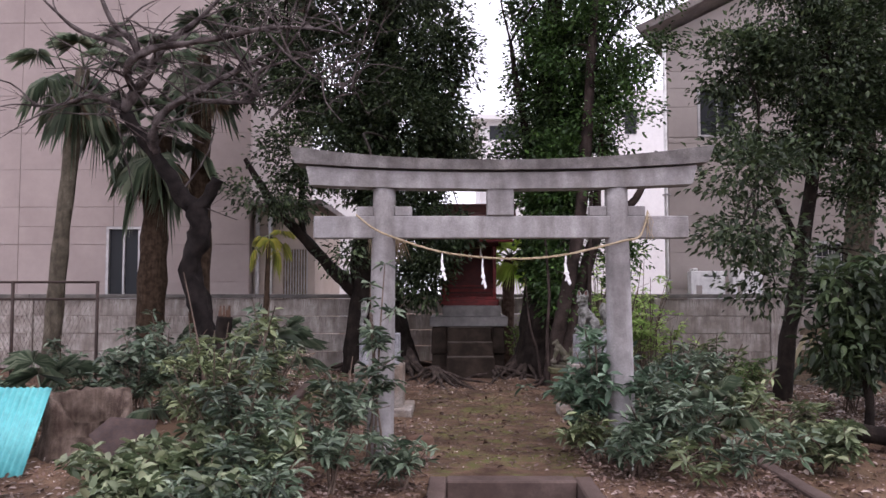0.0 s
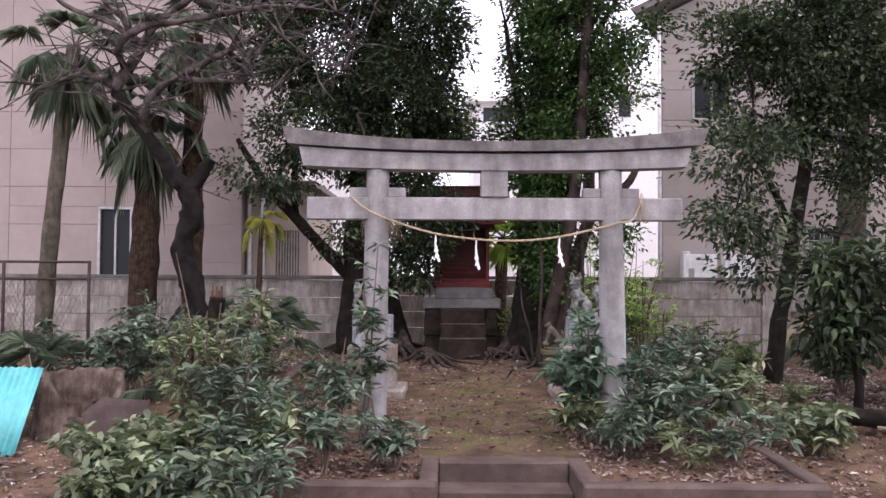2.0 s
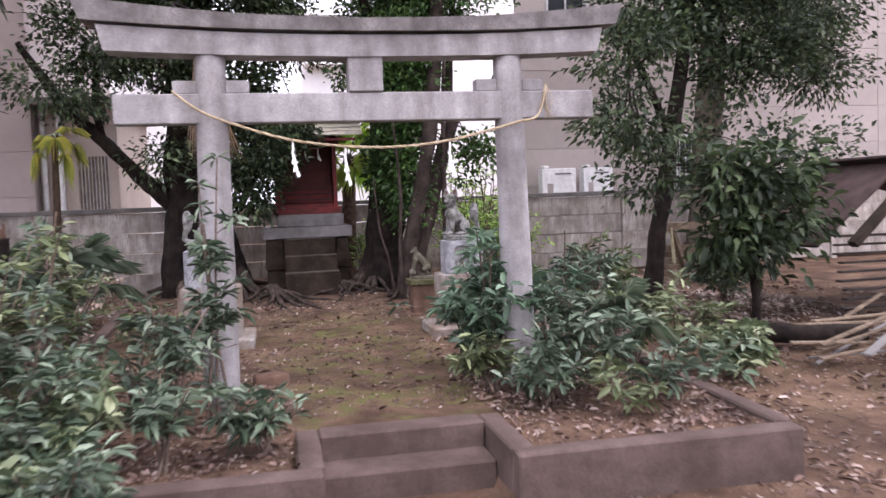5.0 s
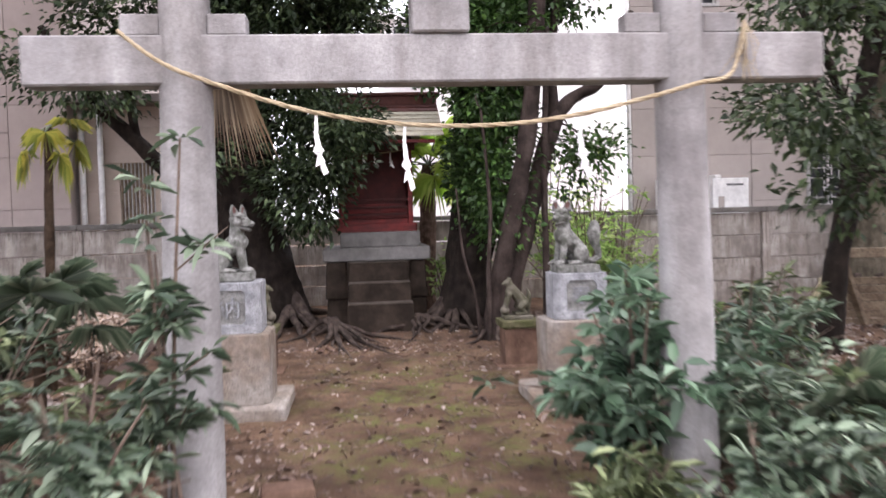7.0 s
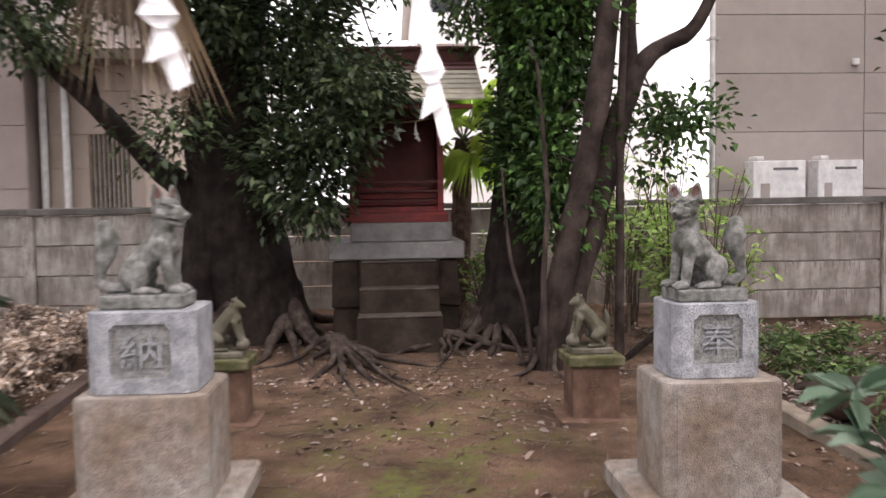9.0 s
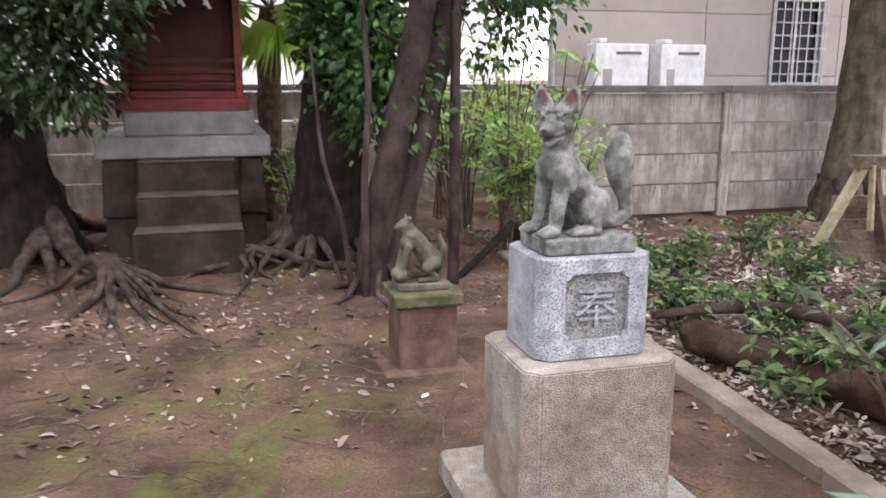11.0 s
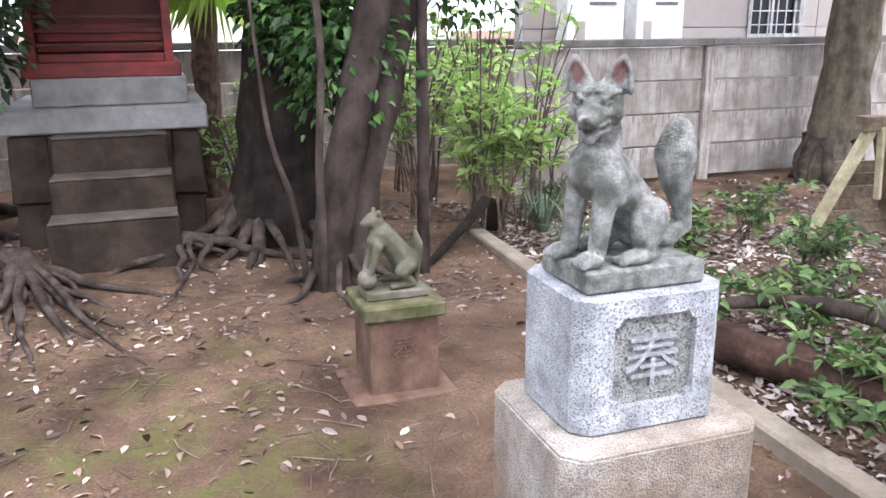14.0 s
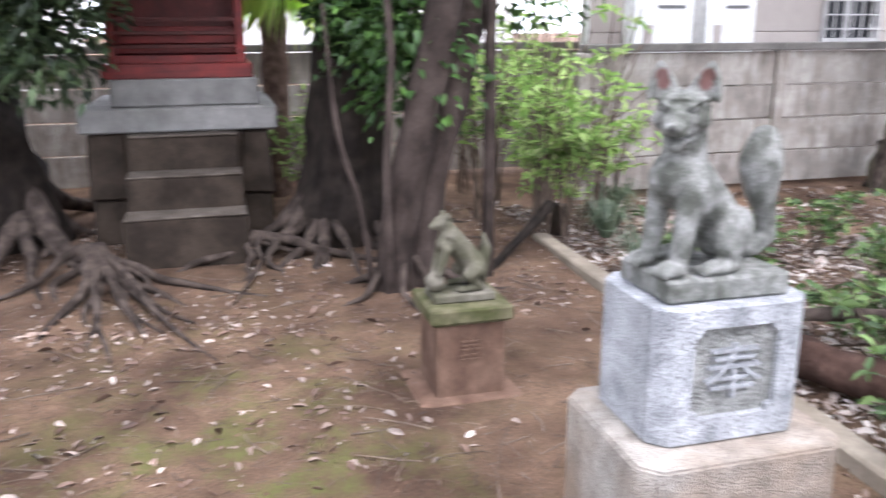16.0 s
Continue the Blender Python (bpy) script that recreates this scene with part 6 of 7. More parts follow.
for at, hgt, seed in (((-2.2, -1.35), 0.7, 172), ((-3.0, -0.05), 0.32, 173), ((-1.75, -1.25), 0.4, 174), ((2.9, 0.25), 0.4, 175), ((-2.75, -1.3), 0.65, 176), ((-2.5, -1.75), 0.5, 178), ((-1.9, -1.75), 0.5, 180)):
    shrub("shrub", at, 7, hgt, 0.34, LEAF_PALE, 0.115, 5, seed, "low shrub with pale yellowish-green leaves", 0.4, 8, "pale shrubs")
SH = "evergreen shrub with long glossy leaves"
for at, stems, high, reach, count, seed in (
        ((-1.95, -1.1), 7, 0.95, 0.45, 4, 101), ((-2.3, -0.5), 9, 1.75, 0.45, 4, 102), ((-1.55, -0.2), 4, 0.5, 0.35, 3, 103), ((-2.1, 0.5), 7, 1.45, 0.5, 4, 104), ((-2.75, 0.5), 7, 1.35, 0.45, 4, 105),
        ((-1.03, -0.36), 4, 1.8, 0.13, 5, 107), ((-1.26, -0.68), 5, 1.4, 0.24, 4, 130), ((-2.1, -0.1), 5, 1.5, 0.45, 4, 195), ((-1.45, 0.7), 4, 0.75, 0.4, 3, 108), ((-1.75, -1.4), 5, 0.45, 0.3, 4, 109),
        ((1.12, -0.45), 6, 0.55, 0.32, 5, 110), ((0.72, -0.25), 4, 0.35, 0.25, 4, 111), ((1.5, -0.5), 5, 0.5, 0.35, 4, 112), ((1.7, 0.9), 6, 1.15, 0.45, 4, 113), ((1.95, 0.1), 5, 0.75, 0.42, 4, 114),
        ((2.2, 1.4), 6, 1.15, 0.55, 4, 115), ((1.75, -0.9), 4, 0.3, 0.3, 3, 116), ((2.6, 0.7), 5, 0.8, 0.45, 3, 117), ((-0.75, -1.25), 4, 0.3, 0.2, 3, 119), ((0.95, -0.8), 4, 0.4, 0.28, 4, 188), ((1.4, -1.1), 3, 0.3, 0.25, 3, 189), ((-1.6, -1.85), 6, 0.55, 0.35, 4, 190), ((-2.05, -1.85), 5, 0.55, 0.3, 4, 191), ((-1.25, -1.3), 4, 0.5, 0.28, 4, 127), ((1.5, 0.1), 4, 0.75, 0.35, 4, 128), ((2.5, 2.2), 5, 1.2, 0.5, 4, 129)):
    shrub("shrub", at, stems, high * 1.04, reach, LEAF_BUSH if seed % 3 else LEAF_OLIVE, 0.098, count, seed, SH, top_only=0.12 if seed in (107, 130) else 0.35)
tree("bushy_tree", (3.85, 1.5, -0.1), [([(3.85, 1.5, -0.25), (3.87, 1.5, 0.25), (3.84, 1.52, 0.7), (3.9, 1.5, 1.4)], [0.055, 0.045, 0.04, 0.018])], BARK,
     "bushy young evergreen with dark drooping leaves", [(3.6, 1.45, 1.35, 0.3, 0.3, 0.28, 16), (4.05, 1.5, 1.5, 0.32, 0.3, 0.26, 18), (3.8, 1.4, 0.95, 0.42, 0.34, 0.24, 20), (4.25, 1.5, 1.05, 0.28, 0.28, 0.24, 13), (3.45, 1.45, 0.8, 0.24, 0.24, 0.18, 9), (3.9, 1.6, 0.62, 0.3, 0.28, 0.16, 9)], LEAF_DARK, 0.135, 51, 22, 0.12, long_shape=True)
shrub("shrub", (0.86, 0.2), 16, 1.1, 0.46, LEAF_BIG, 0.115, 5, 192, "shrub with broad blue-green glossy leaves beside the path", 0.36, 8, arch=0.25)
shrub("shrub", (1.45, 0.75), 7, 0.85, 0.4, LEAF_BIG, 0.11, 5, 193, "shrub with broad blue-green glossy leaves", 0.36, 8)
shrub("shrub", (4.2, 2.6), 9, 0.9, 0.5, LEAF_BUSH, 0.13, 4, 121, SH)
for at, hgt, seed in (((-5.6, 1.6), 0.8, 122), ((-5.0, 1.2), 0.6, 123), ((-6.4, 2.0), 1.6, 124), ((-4.4, 2.4), 0.7, 125), ((-3.9, 1.9), 0.9, 126)):
    shrub("shrub", at, 8, hgt, 0.45, LEAF_BUSH, 0.13, 4, seed, SH)
for at, hgt, seed in (((-3.7, 2.3), 1.25, 184), ((-4.3, 3.0), 1.2, 185), ((-2.95, 2.75), 0.95, 186), ((-5.2, 2.9), 1.0, 187)):
    shrub("shrub", at, 8, hgt, 0.5, LEAF_BUSH, 0.095, 5, seed, SH)
LM = "yellow-green shrub with fine light leaves"
for at, hgt, seed in (((2.75, 6.2), 1.9, 131), ((2.5, 6.1), 1.2, 138), ((2.45, 6.5), 1.1, 132), ((2.3, 7.2), 1.9, 133), ((2.0, 6.6), 1.75, 139), ((2.3, 6.05), 1.8, 146), ((0.75, 7.6), 0.9, 134), ((0.98, 7.15), 1.6, 136), ((3.2, 6.8), 1.1, 135), ((2.65, 7.0), 2.4, 137), ((2.2, 7.7), 2.3, 140), ((3.0, 7.9), 2.2, 142)):
    shrub("shrub", at, 7, hgt, 0.42, LEAF_LIME, 0.09, 3, seed, LM, 0.4, 6, "lime shrubs")
for at, hgt, seed in (((2.75, 4.7), 0.3, 141), ((2.6, 4.0), 0.25, 143), ((3.6, 4.3), 0.4, 144), ((3.3, 5.0), 0.3, 145), ((2.6, 2.9), 0.2, 148), ((2.95, 3.6), 0.25, 179), ((3.1, 3.0), 0.25, 182), ((3.9, 5.2), 0.35, 183)):
    shrub("ground_shrub", at, 5, hgt * 1.25, 0.3, LEAF_GROUND, 0.07, 4, seed, "low leafy plant growing from leaf litter", 0.4, 7, "low plants")
for at, seed in (((2.75, 5.95), 151), ((3.1, 6.6), 152), ((2.55, 5.0), 153)):
    g = thing("grass_tuft", (*at, 0), "tuft of narrow arching green blades", "grass", "grass tufts")
    rng = np.random.default_rng(seed)
    v, f = [], []
    for i in range(120):
        a, ln = rng.uniform(0, 6.28), rng.uniform(0.2, 0.42)
        o = Vector((math.cos(a), math.sin(a), 0))
        w = Vector((-o.y, o.x, 0)) * 0.006
        b = o * 0.04
        k = len(v)
        m1, t1 = b + o * ln * 0.35 + Vector((0, 0, ln * 0.7)), b + o * ln * 0.8 + Vector((0, 0, ln * rng.uniform(0.35, 0.8)))
        v += [b - w, b + w, m1 + w, m1 - w, t1]
        f += [(k, k + 1, k + 2, k + 3), (k + 3, k + 2, k + 4)]
    mesh_object("tuft", v, f, PALM_LEAF, g)
for at, seed in (((-3.3, 5.6), 161), ((-2.95, 4.9), 162), ((-3.5, 4.3), 163), ((-3.0, 5.9), 164), ((-3.5, 6.4), 165), ((-2.9, 4.2), 166)):
    shrub("dry_shrub", at, 11, 0.5, 0.42, BLOSSOM, 0.048, 11, seed, "low twiggy shrub with pale dry sprigs", 0.5, 8, "dry shrubs")
palm("small_fan_palm", (-4.2, 5.7, 0), 0.35, (0, 0), 0.04, 7, 0.45, PALM_LEAF, "low silvery fan palm beside the kerb", 42, PALMBARK, -5)

# ---- loose things on the ground ----
stump = thing("hollow_stump", (-4.0, 1.0, -0.27), "broad hollow rotten tree stump with a split shell", "tree stump")
bm = bmesh.new()
seg = 40
rings = []
for k, (r, z) in enumerate(((0.52, -0.06), (0.46, 0.08), (0.41, 0.28), (0.385, 0.5), (0.37, 0.66), (0.31, 0.64), (0.29, 0.4), (0.25, 0.12), (0.0, 0.08))):
    ring = []
    for i in range(seg):
        a = 2 * math.pi * i / seg
        w = 1 + 0.16 * noise.noise(Vector((math.cos(a) * 2, math.sin(a) * 2, z)))
        dip = -0.5 * max(0, math.cos(a + 0.75)) ** 2 if z > 0.45 else 0
        ring.append(bm.verts.new((math.cos(a) * r * w, math.sin(a) * r * w, z + dip + 0.05 * noise.noise(Vector((math.cos(a) * 4, math.sin(a) * 4, 9))) * (z > 0.45))))
    rings.append(ring)
for a, b in zip(rings[:-1], rings[1:]):
    for i in range(seg):
        bm.faces.new((a[i], a[(i + 1) % seg], b[(i + 1) % seg], b[i]))
part("shell", bm, STUMP, stump, smooth=True)
sheet = thing("corrugated_sheet", (-4.4, 0.06, -0.27), "turquoise corrugated plastic sheet leaning on a stump", "corrugated sheet")
v, f = [], []
nx = 96
for i in range(nx + 1):
    x = -0.75 + 1.0 * i / nx
    z = 0.011 * math.sin(i / nx * 2 * math.pi * 16)
    for y in (0.0, 0.95):
        v.append((x - 0.05 * y, y, z))
        v.append((x - 0.05 * y, y, z - 0.002))
for i in range(nx):
    a, b = i * 4, (i + 1) * 4
    f += [(a, b, b + 2, a + 2), (a + 1, a + 3, b + 3, b + 1), (a, a + 1, b + 1, b), (a + 2, b + 2, b + 3, a + 3)]
sh = mesh_object("sheet", v, f, CYAN, sheet, smooth=True)
sh.matrix_local = pose(0, 0, 0.01, 50, 0, 0)
plate = thing("rusty_plate", (-3.28, 0.24, -0.28), "dark rusty steel plate leaning against a stump", "metal plate")
corner = [Vector(q) for q in ((0, 0, 0), (-0.41, 0.1, 0.36), (-0.27, 0.24, 0.5), (0.14, 0.3, 0.46), (0.1, 0.1, 0.14))]
nrm = (corner[3] - corner[0]).cross(corner[1] - corner[0]).normalized() * 0.012
pv = corner + [q + nrm for q in corner]
pf = [(0, 1, 2, 3, 4), (9, 8, 7, 6, 5)] + [(k, k + 5, (k + 1) % 5 + 5, (k + 1) % 5) for k in range(5)]
mesh_object("plate", pv, pf, RUST, plate)
broken = thing("tree_snag", (-2.95, 2.0, 0), "short dark dead trunk with a splintered reddish top", "tree stump")
mesh_object("trunk", *limb([(-0.02, 0, -0.05), (0.02, 0, 0.4), (-0.02, 0, 0.8), (0.0, 0, 1.1)], [0.1, 0.075, 0.07, 0.085], 12, 0.3, 6, 8), BARK, broken, smooth=True)
for k in range(9):
    a = k * 0.7
    part("splinter", roughen(box(0.055 * math.cos(a) - 0.014, 0.055 * math.cos(a) + 0.014, 0.055 * math.sin(a) - 0.01, 0.055 * math.sin(a) + 0.01, 1.05, 1.12 + 0.05 * ((k * 5) % 3), 0, 0.004), 0.006, 9), REDSTONE, broken)
log2 = thing("fallen_log", (3.12, 1.2, -0.02), "dark rotting log lying in the shade", "log")
mesh_object("wood", *limb([(0, 0, 0.02), (0.3, -0.12, 0.03), (0.75, -0.35, 0.0), (1.3, -0.5, 0.0)], [0.085, 0.09, 0.085, 0.08], 14, 0.25, 6, 6), BARK, log2, smooth=True)
for x, y, z, w, turn in ((-3.75, 1.2, -0.2, 0.5, 20), (-4.6, 1.6, -0.15, 0.7, -15)):
    b = part("broken_board", roughen(box(-w / 2, w / 2, -0.05, 0.05, 0, 0.025, 0.004), 0.004, 6), OLDWOOD)
    b.matrix_world = pose(x, y, height(x, y) + 0.01, 0, 0, turn)
    tagged(b, "weathered broken board lying on leaves", "board", "boards")
# wire fence
wire = thing("wire_fence", (-5.0, 3.4, 0), "rusty chain-link fence with pipe posts and rail", "fence")
for x in (0.0, -1.1, -2.2, -3.3):
    v, f = tube_data([(x, 0, -0.2), (x, 0, 1.5)], [0.022, 0.022], 8)
    mesh_object("post", v, f, DARKMETAL, wire, smooth=True)
for z in (1.5, 1.28):
    v, f = tube_data([(0.02, 0, z), (-3.4, 0, z)], [0.016, 0.016], 8)
    mesh_object("rail", v, f, DARKMETAL, wire, smooth=True)
mesh_wires = []
for i in range(76):
    for s in (-1, 1):
        x0 = -3.4 + i * 0.06
        pts = [(x0, 0.0, 0.05), (x0 + s * 0.62, 0.0, 1.28)]
        if max(p[0] for p in pts) < 0.01 and min(p[0] for p in pts) > -3.6:
            mesh_wires.append(tube_data(pts, [0.0018, 0.0018], 3, 0, False))
tagged(mesh_object("chain_link", *join_data(mesh_wires), DARKMETAL, wire), kind="stuff")
# logs and fallen branches
log = thing("fallen_log", (2.42, 3.55, 0.06), "rotting brown log lying beside the kerb", "log")
mesh_object("wood", *limb([(0.02, 0.05, 0.02), (0.12, -0.32, 0.03), (0.24, -0.7, 0.02), (0.36, -1.05, 0.0)], [0.085, 0.09, 0.085, 0.08], 16, 0.3, 8, 3), LOGWOOD, log, smooth=True)
br = thing("fallen_branch", (2.38, 3.9, 0.1), "bare grey curved branch lying over the log", "branch")
mesh_object("wood", *limb([(0, 0, 0.0), (0.35, -0.15, 0.06), (0.62, -0.45, 0.1), (0.66, -0.85, 0.1), (0.6, -1.25, 0.02), (0.62, -1.6, -0.04)], [0.022, 0.032, 0.04, 0.042, 0.04, 0.03], 10, 0.2, 6, 4), ROOTBARK, br, smooth=True)
root = thing("fallen_branch", (1.69, 5.4, 0.0), "dark broken branch leaning on the kerb", "branch")
mesh_object("wood", *limb([(-0.05, -0.04, -0.02), (0.28, 0.25, 0.12), (0.6, 0.53, 0.27)], [0.026, 0.03, 0.042], 8, 0.2, 5, 5), BARK, root, smooth=True)
bucket = thing("flower_pot", (2.46, 6.2, 0.0), "small dark weathered flower pot by the kerb", "flower pot")
v, f = tube_data([(0, 0, -0.02), (0, 0, 0.2), (0, 0, 0.205), (0, 0, 0.1)], [0.075, 0.1, 0.085, 0.08], 20)
mesh_object("pot", v, f, DARKSTONE, bucket, smooth=True)

# sawhorse
saw = thing("sawhorse", (4.75, 4.95, 0), "old wooden trestle with a lichened leg", "trestle")


def beam(name, a, b, w, t, material, parent, label=""):
    a, b = Vector(a), Vector(b)
    d = b - a
    bm = roughen(box(-w / 2, w / 2, -t / 2, t / 2, 0, d.length, 0.004), 0.003, 9)
    ob = part(name, bm, material, parent, label)
    ob.matrix_local = Matrix.Translation(a) @ d.to_track_quat("Z", "Y").to_matrix().to_4x4()
    return ob


beam("leg", (-0.36, 0.14, 0), (0.0, 0.04, 0.78), 0.085, 0.06, YELLOWWOOD, saw, "yellow lichened leg")
beam("leg", (0.36, 0.1, 0), (0.04, 0.02, 0.78), 0.085, 0.06, OLDWOOD, saw)
beam("leg", (0.75, -0.25, 0), (1.05, -0.3, 0.78), 0.085, 0.06, OLDWOOD, saw)
beam("leg", (1.4, -0.35, 0), (1.1, -0.32, 0.78), 0.085, 0.06, OLDWOOD, saw)
beam("top_rail", (-0.1, 0.06, 0.8), (1.25, -0.36, 0.8), 0.11, 0.1, OLDWOOD, saw)
beam("stay", (0.02, -0.02, 0.78), (0.06, -0.02, 0.28), 0.05, 0.03, YELLOWWOOD, saw)
for k in range(6):
    beam("plank", (-0.2 + 0.02 * k, 0.22, 0.03 + 0.09 * k), (1.2, -0.05, 0.03 + 0.09 * k), 0.03, 0.082, OLDWOOD, saw)

# collapsed shed
shed = thing("collapsed_shed", (5.45, 1.4, 0.0), "collapsed dark timber shed with a broken sloping roof", "shed")
for k in range(9):
    beam("wall_board", (-0.55 + 0.03 * (k % 3), 0.2 + 0.02 * k, 0.05 + 0.09 * k), (1.6, 0.5, 0.02 + 0.09 * k), 0.085, 0.02, DARKWOOD, shed)
beam("rafter", (-0.75, -0.2, 0.72), (0.15, -0.1, 1.48), 0.1, 0.07, DARKSTONE, shed)
beam("rafter", (-0.72, 0.6, 0.75), (0.2, 0.7, 1.5), 0.1, 0.07, DARKSTONE, shed)
beam("rafter", (0.1, -0.15, 1.48), (1.7, -0.1, 0.9), 0.1, 0.07, DARKSTONE, shed)
beam("post", (0.12, -0.1, -0.1), (0.14, -0.1, 1.45), 0.09, 0.09, DARKSTONE, shed)
beam("post", (1.4, 0.5, -0.1), (1.4, 0.5, 1.0), 0.09, 0.09, DARKSTONE, shed)
rf = part("roof_sheet", roughen(box(-0.1, 1.75, -0.35, 1.5, 0, 0.03, 0.004), 0.01, 2), RUST, shed, "dark rusted roof sheet")
rf.matrix_local = pose(0.1, 0, 1.52, 0, 19, 0)
rf = part("roof_sheet", roughen(box(-1.25, 0.05, 0.1, 1.4, 0, 0.03, 0.004), 0.01, 2), RUST, shed, "dark rusted roof sheet")
rf.matrix_local = pose(0.1, 0.05, 1.46, 0, -39, 0)
rng = np.random.default_rng(77)
for k in range(16):
    x, y, a = rng.uniform(3.5, 5.6), rng.uniform(-0.2, 1.2), rng.uniform(-0.5, 0.9)
    ln = rng.uniform(0.6, 1.5)
    z = height(x, y) + 0.03 + rng.uniform(0, 0.22)
    b = beam("broken_plank", (x, y, z), (x + math.cos(a) * ln, y + math.sin(a) * ln, z + rng.uniform(-0.08, 0.3)), rng.uniform(0.03, 0.09), 0.02, OLDWOOD if k % 3 else PALESTONE, None)
    tagged(b, "broken grey plank in a heap by the shed", "plank", "broken planks")
for k in range(2):
    lat = thing("wooden_lattice", (4.1 + 0.5 * k, 0.0 + 0.2 * k, 0.0), "broken wooden lattice panel lying in rubble", "lattice", "lattices", turn=-14)
    for i in range(7):
        beam("lath", (i * 0.14, 0, 0.0), (i * 0.14 + 0.3, 0.45, 0.32), 0.03, 0.012, OLDWOOD, lat)
    for i in range(3):
        beam("lath", (-0.05 + 0.12 * i, 0.2 * i, 0.02 + 0.14 * i), (1.0 + 0.12 * i, 0.2 * i, 0.02 + 0.14 * i), 0.03, 0.012, OLDWOOD, lat)
stake = part("marker_stake", box(-0.007, 0.007, -0.007, 0.007, -0.05, 0.11, 0.002), WHITEPLASTIC)
stake.matrix_world = pose(1.0, -0.55, 0)
tagged(stake, "short white marker stake in the leaf litter", "stake")
for x, y, w, d, hh, turn in ((-0.72, 0.5, 0.26, 0.2, 0.08, 10), (-0.8, -0.15, 0.3, 0.16, 0.06, -6), (2.35, 4.5, 0.1, 0.08, 0.06, 30), (-0.6, 5.55, 0.09, 0.07, 0.05, 40)):
    st = part("stone", roughen(box(-w / 2, w / 2, -d / 2, d / 2, -0.03, hh, 0.02, 0.01, 2), 0.01, 9), REDSTONE)
    st.matrix_world = pose(x, y, height(x, y), 0, 0, turn)
    tagged(st, "reddish brown rough stone bedded in earth", "stone", "stones")


# ---- leaf litter and twigs ----
def litter(name, areas, size, seed, label, lift=0.006, material=LITTER):
    rng = np.random.default_rng(seed)
    pts = []
    for x0, x1, y0, y1, n in areas:
        for _ in range(n):
            x, y = rng.uniform(x0, x1), rng.uniform(y0, y1)
            if noise.noise(Vector((x * 1.1, y * 1.1, 5))) + rng.uniform(-0.35, 0.55) > 0:
                if -0.52 < x < 0.55 and -1.7 < y < -0.62:
                    continue
                pts.append((x, y, height(x, y) + lift))
    c = np.array(pts)
    d = rng.normal(0, 1, (len(c), 3)) * np.array([1, 1, 0.16])
    lv, lf = leaf_data(c, d * 2, size, rng, 0.4, 0.0, 0.3, True)
    grow = np.repeat(rng.uniform(0.45, 1.35, len(c)) ** 1.3, 6)[:, None]
    lv = np.repeat(c, 6, axis=0) + (lv - np.repeat(c, 6, axis=0)) * grow
    lv[:, 2] = np.maximum(lv[:, 2], np.repeat(c[:, 2], 6) - 0.002)
    ob = leaf_object(name, lv, lf, material)
    return tagged(ob, label, "fallen leaves", kind="stuff")


litter("leaf_litter", [(-2.0, -0.6, -1.5, 2.0, 2300), (0.6, 2.0, -1.5, 2.0, 2600), (-0.6, 0.6, -0.6, 2.5, 260), (-1.0, 1.0, 2.5, 5.0, 260), (-2.5, 2.2, 4.6, 7.2, 2300), (1.2, 2.1, 2.0, 5.0, 260), (-1.0, 1.0, 3.2, 5.0, 500), (-0.4, 0.45, -2.2, -1.7, 120)], 0.046, 201, "scattered dry brown and pale fallen leaves")
litter("leaf_litter", [(2.3, 6.5, -2.5, 7.2, 8500), (-6.5, -2.3, -2.5, 7.2, 8000), (-2.5, 2.5, -3.2, -1.72, 1300)], 0.058, 202, "thick bed of dry brown fallen leaves")
litter("leaf_litter", [(2.3, 5.4, 1.8, 7.2, 11500), (-4.2, -2.5, 2.5, 7.0, 2500), (-5.5, -2.3, -2.3, 0.8, 900), (2.2, 4.5, -2.0, 1.5, 300)], 0.055, 205, "bleached pale dry leaves beside the kerb", 0.012, LITTER_PALE)
litter("leaf_litter", [(0.65, 2.0, -1.55, 0.6, 3200), (-2.0, -0.6, -1.55, 0.9, 3200), (-5.5, -2.3, -2.3, 0.8, 3000), (2.2, 5.5, -2.6, 2.5, 6500), (-0.6, 0.65, -0.6, 2.4, 700), (-2.5, 2.5, -3.3, -1.7, 1600)], 0.04, 206, "small dry reddish-brown fallen leaves", 0.01, LITTER_BROWN)
litter("fallen_petals", [(0.3, 2.0, 3.4, 6.2, 90), (-1.2, 0.4, 3.6, 5.4, 110), (-2.0, 0.4, 4.6, 6.4, 90), (2.35, 4.6, 2.3, 6.8, 2800)], 0.052, 204, "pale dead leaves and camellia petals on earth", 0.006, LITTER_PALE)
rng = np.random.default_rng(203)
tw = []
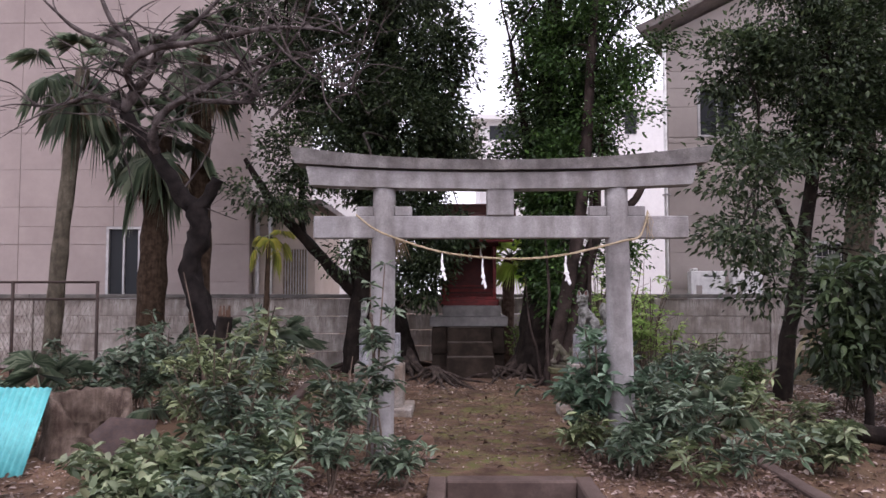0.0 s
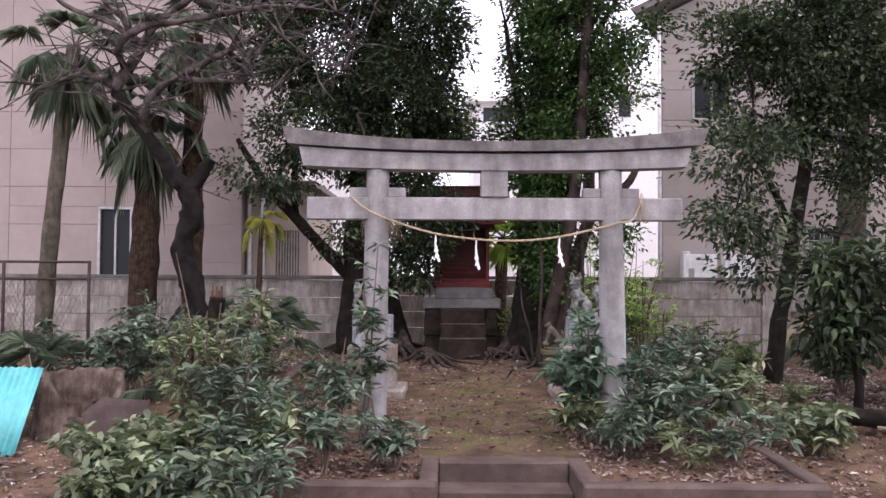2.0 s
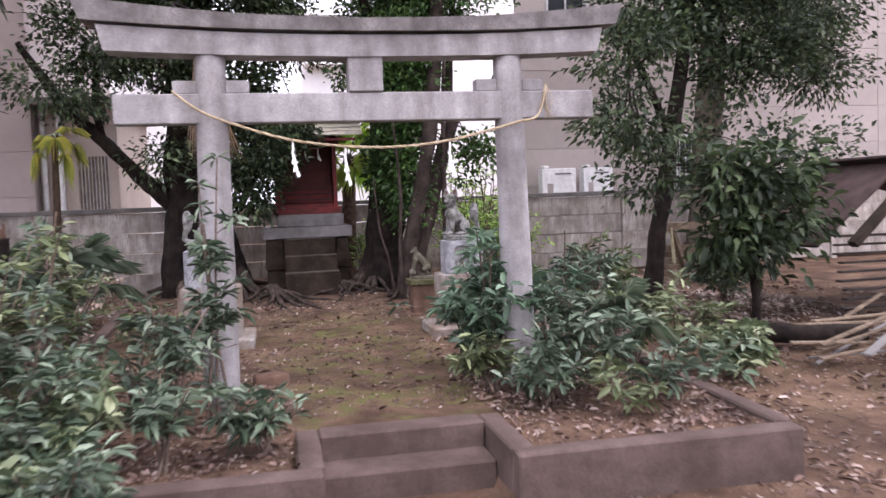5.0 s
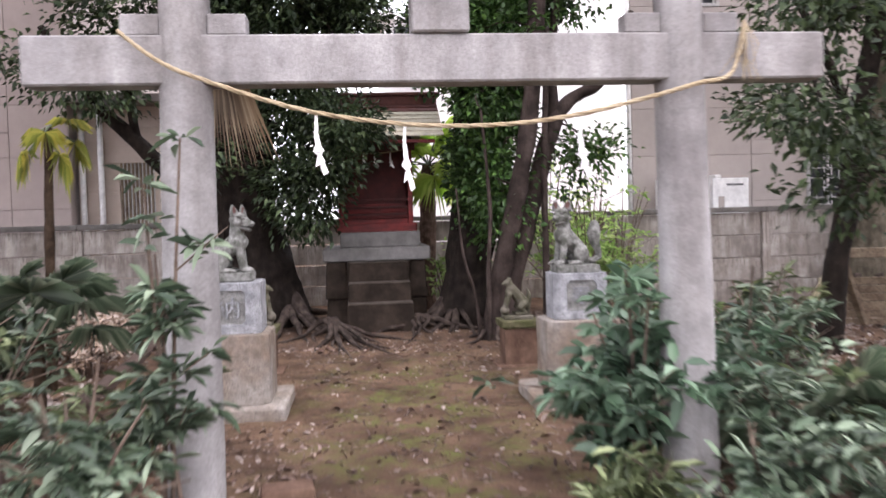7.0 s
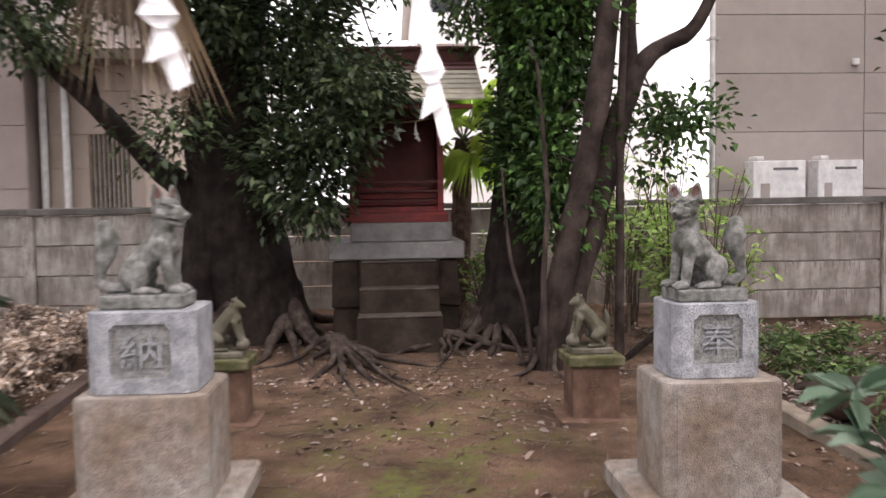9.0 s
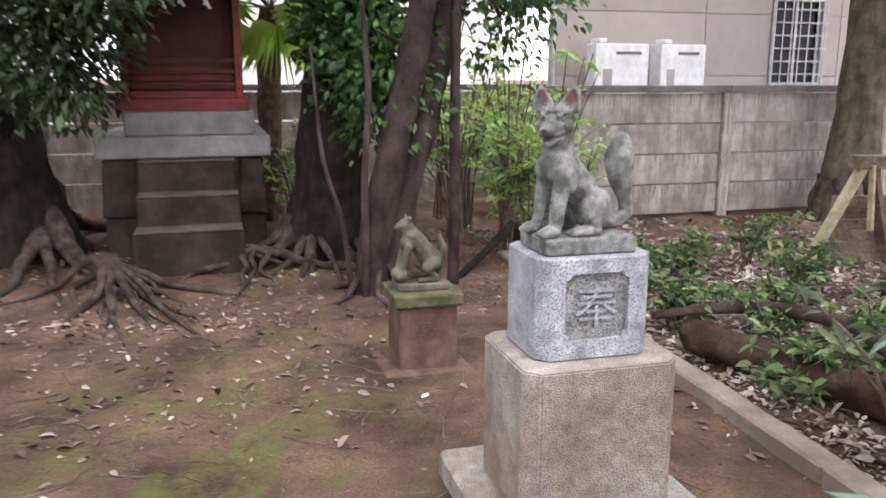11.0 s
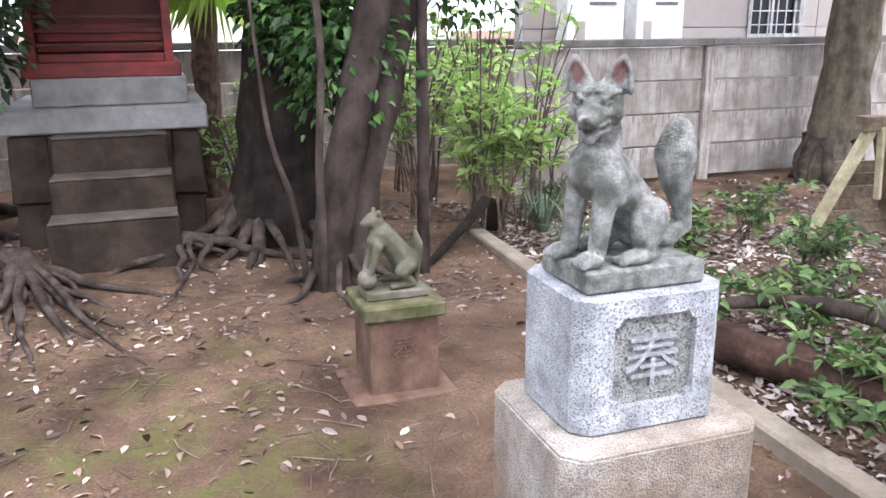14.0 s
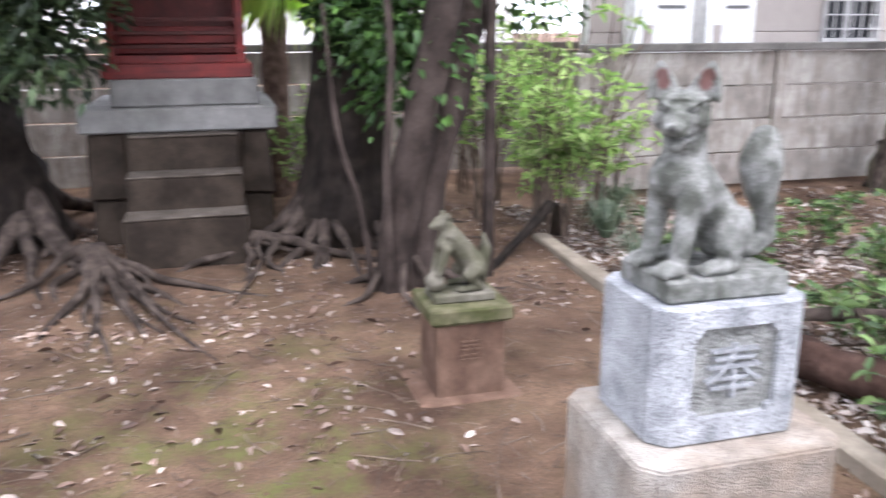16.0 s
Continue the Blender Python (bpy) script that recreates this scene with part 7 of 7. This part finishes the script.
for k in range(1300):
    x, y = rng.uniform(-2.2, 4.0), rng.uniform(-1.4, 7.0)
    if -0.52 < x < 0.55 and y < -0.6:
        continue
    a, ln = rng.uniform(0, 6.28), rng.uniform(0.05, 0.4) * rng.uniform(0.4, 1)
    p = [(x + math.cos(a) * ln * q + 0.05 * ln / 0.2 * noise.noise(Vector((k * 1.37, q * 1.6, 0.3))), y + math.sin(a) * ln * q, height(x + math.cos(a) * ln * q, y + math.sin(a) * ln * q) + 0.007) for q in (0, 0.35, 0.7, 1)]
    w = rng.uniform(0.4, 1.0)
    tw.append(tube_data(p, [0.004 * w, 0.0035 * w, 0.003 * w, 0.0018 * w], 4))
tagged(mesh_object("twig_litter", *join_data(tw), TWIG), "thin dry twigs strewn over the earth", "twigs", kind="stuff")
rng = np.random.default_rng(204)
v, f = [], []
for k in range(2600):
    x, y = rng.uniform(-2.0, 2.0), rng.uniform(-1.2, 6.5)
    if -0.52 < x < 0.55 and y < -0.6:
        continue
    r = rng.uniform(0.004, 0.013)
    z = height(x, y)
    b = len(v)
    a = rng.uniform(0, 6.28)
    v += [(x + math.cos(a + i * 1.57) * r * rng.uniform(0.7, 1.2), y + math.sin(a + i * 1.57) * r, z - 0.002) for i in range(4)] + [(x, y, z + r * rng.uniform(0.5, 0.9))]
    f += [(b, b + 1, b + 4), (b + 1, b + 2, b + 4), (b + 2, b + 3, b + 4), (b + 3, b, b + 4)]
tagged(mesh_object("soil_crumbs", v, f, REDSTONE), "small clods and grit on the bare earth", "grit", kind="stuff")

rng = np.random.default_rng(207)
bits = []
for k in range(7000):
    x, y = rng.uniform(-1.9, 2.0), rng.uniform(-0.6, 6.6) if k % 2 else rng.uniform(2.4, 5.6)
    a, ln, w = rng.uniform(0, 6.28), rng.uniform(0.01, 0.065), rng.uniform(0.0007, 0.0022)
    ex, ey = x + math.cos(a) * ln, y + math.sin(a) * ln
    bits.append(tube_data([(x, y, height(x, y) + 0.003), (ex, ey, height(ex, ey) + 0.003)], [w, w * 0.6], 3, 0, False))
tagged(mesh_object("plant_debris", *join_data(bits), TWIG), "fine broken stems and needles on the earth", "debris", kind="stuff")
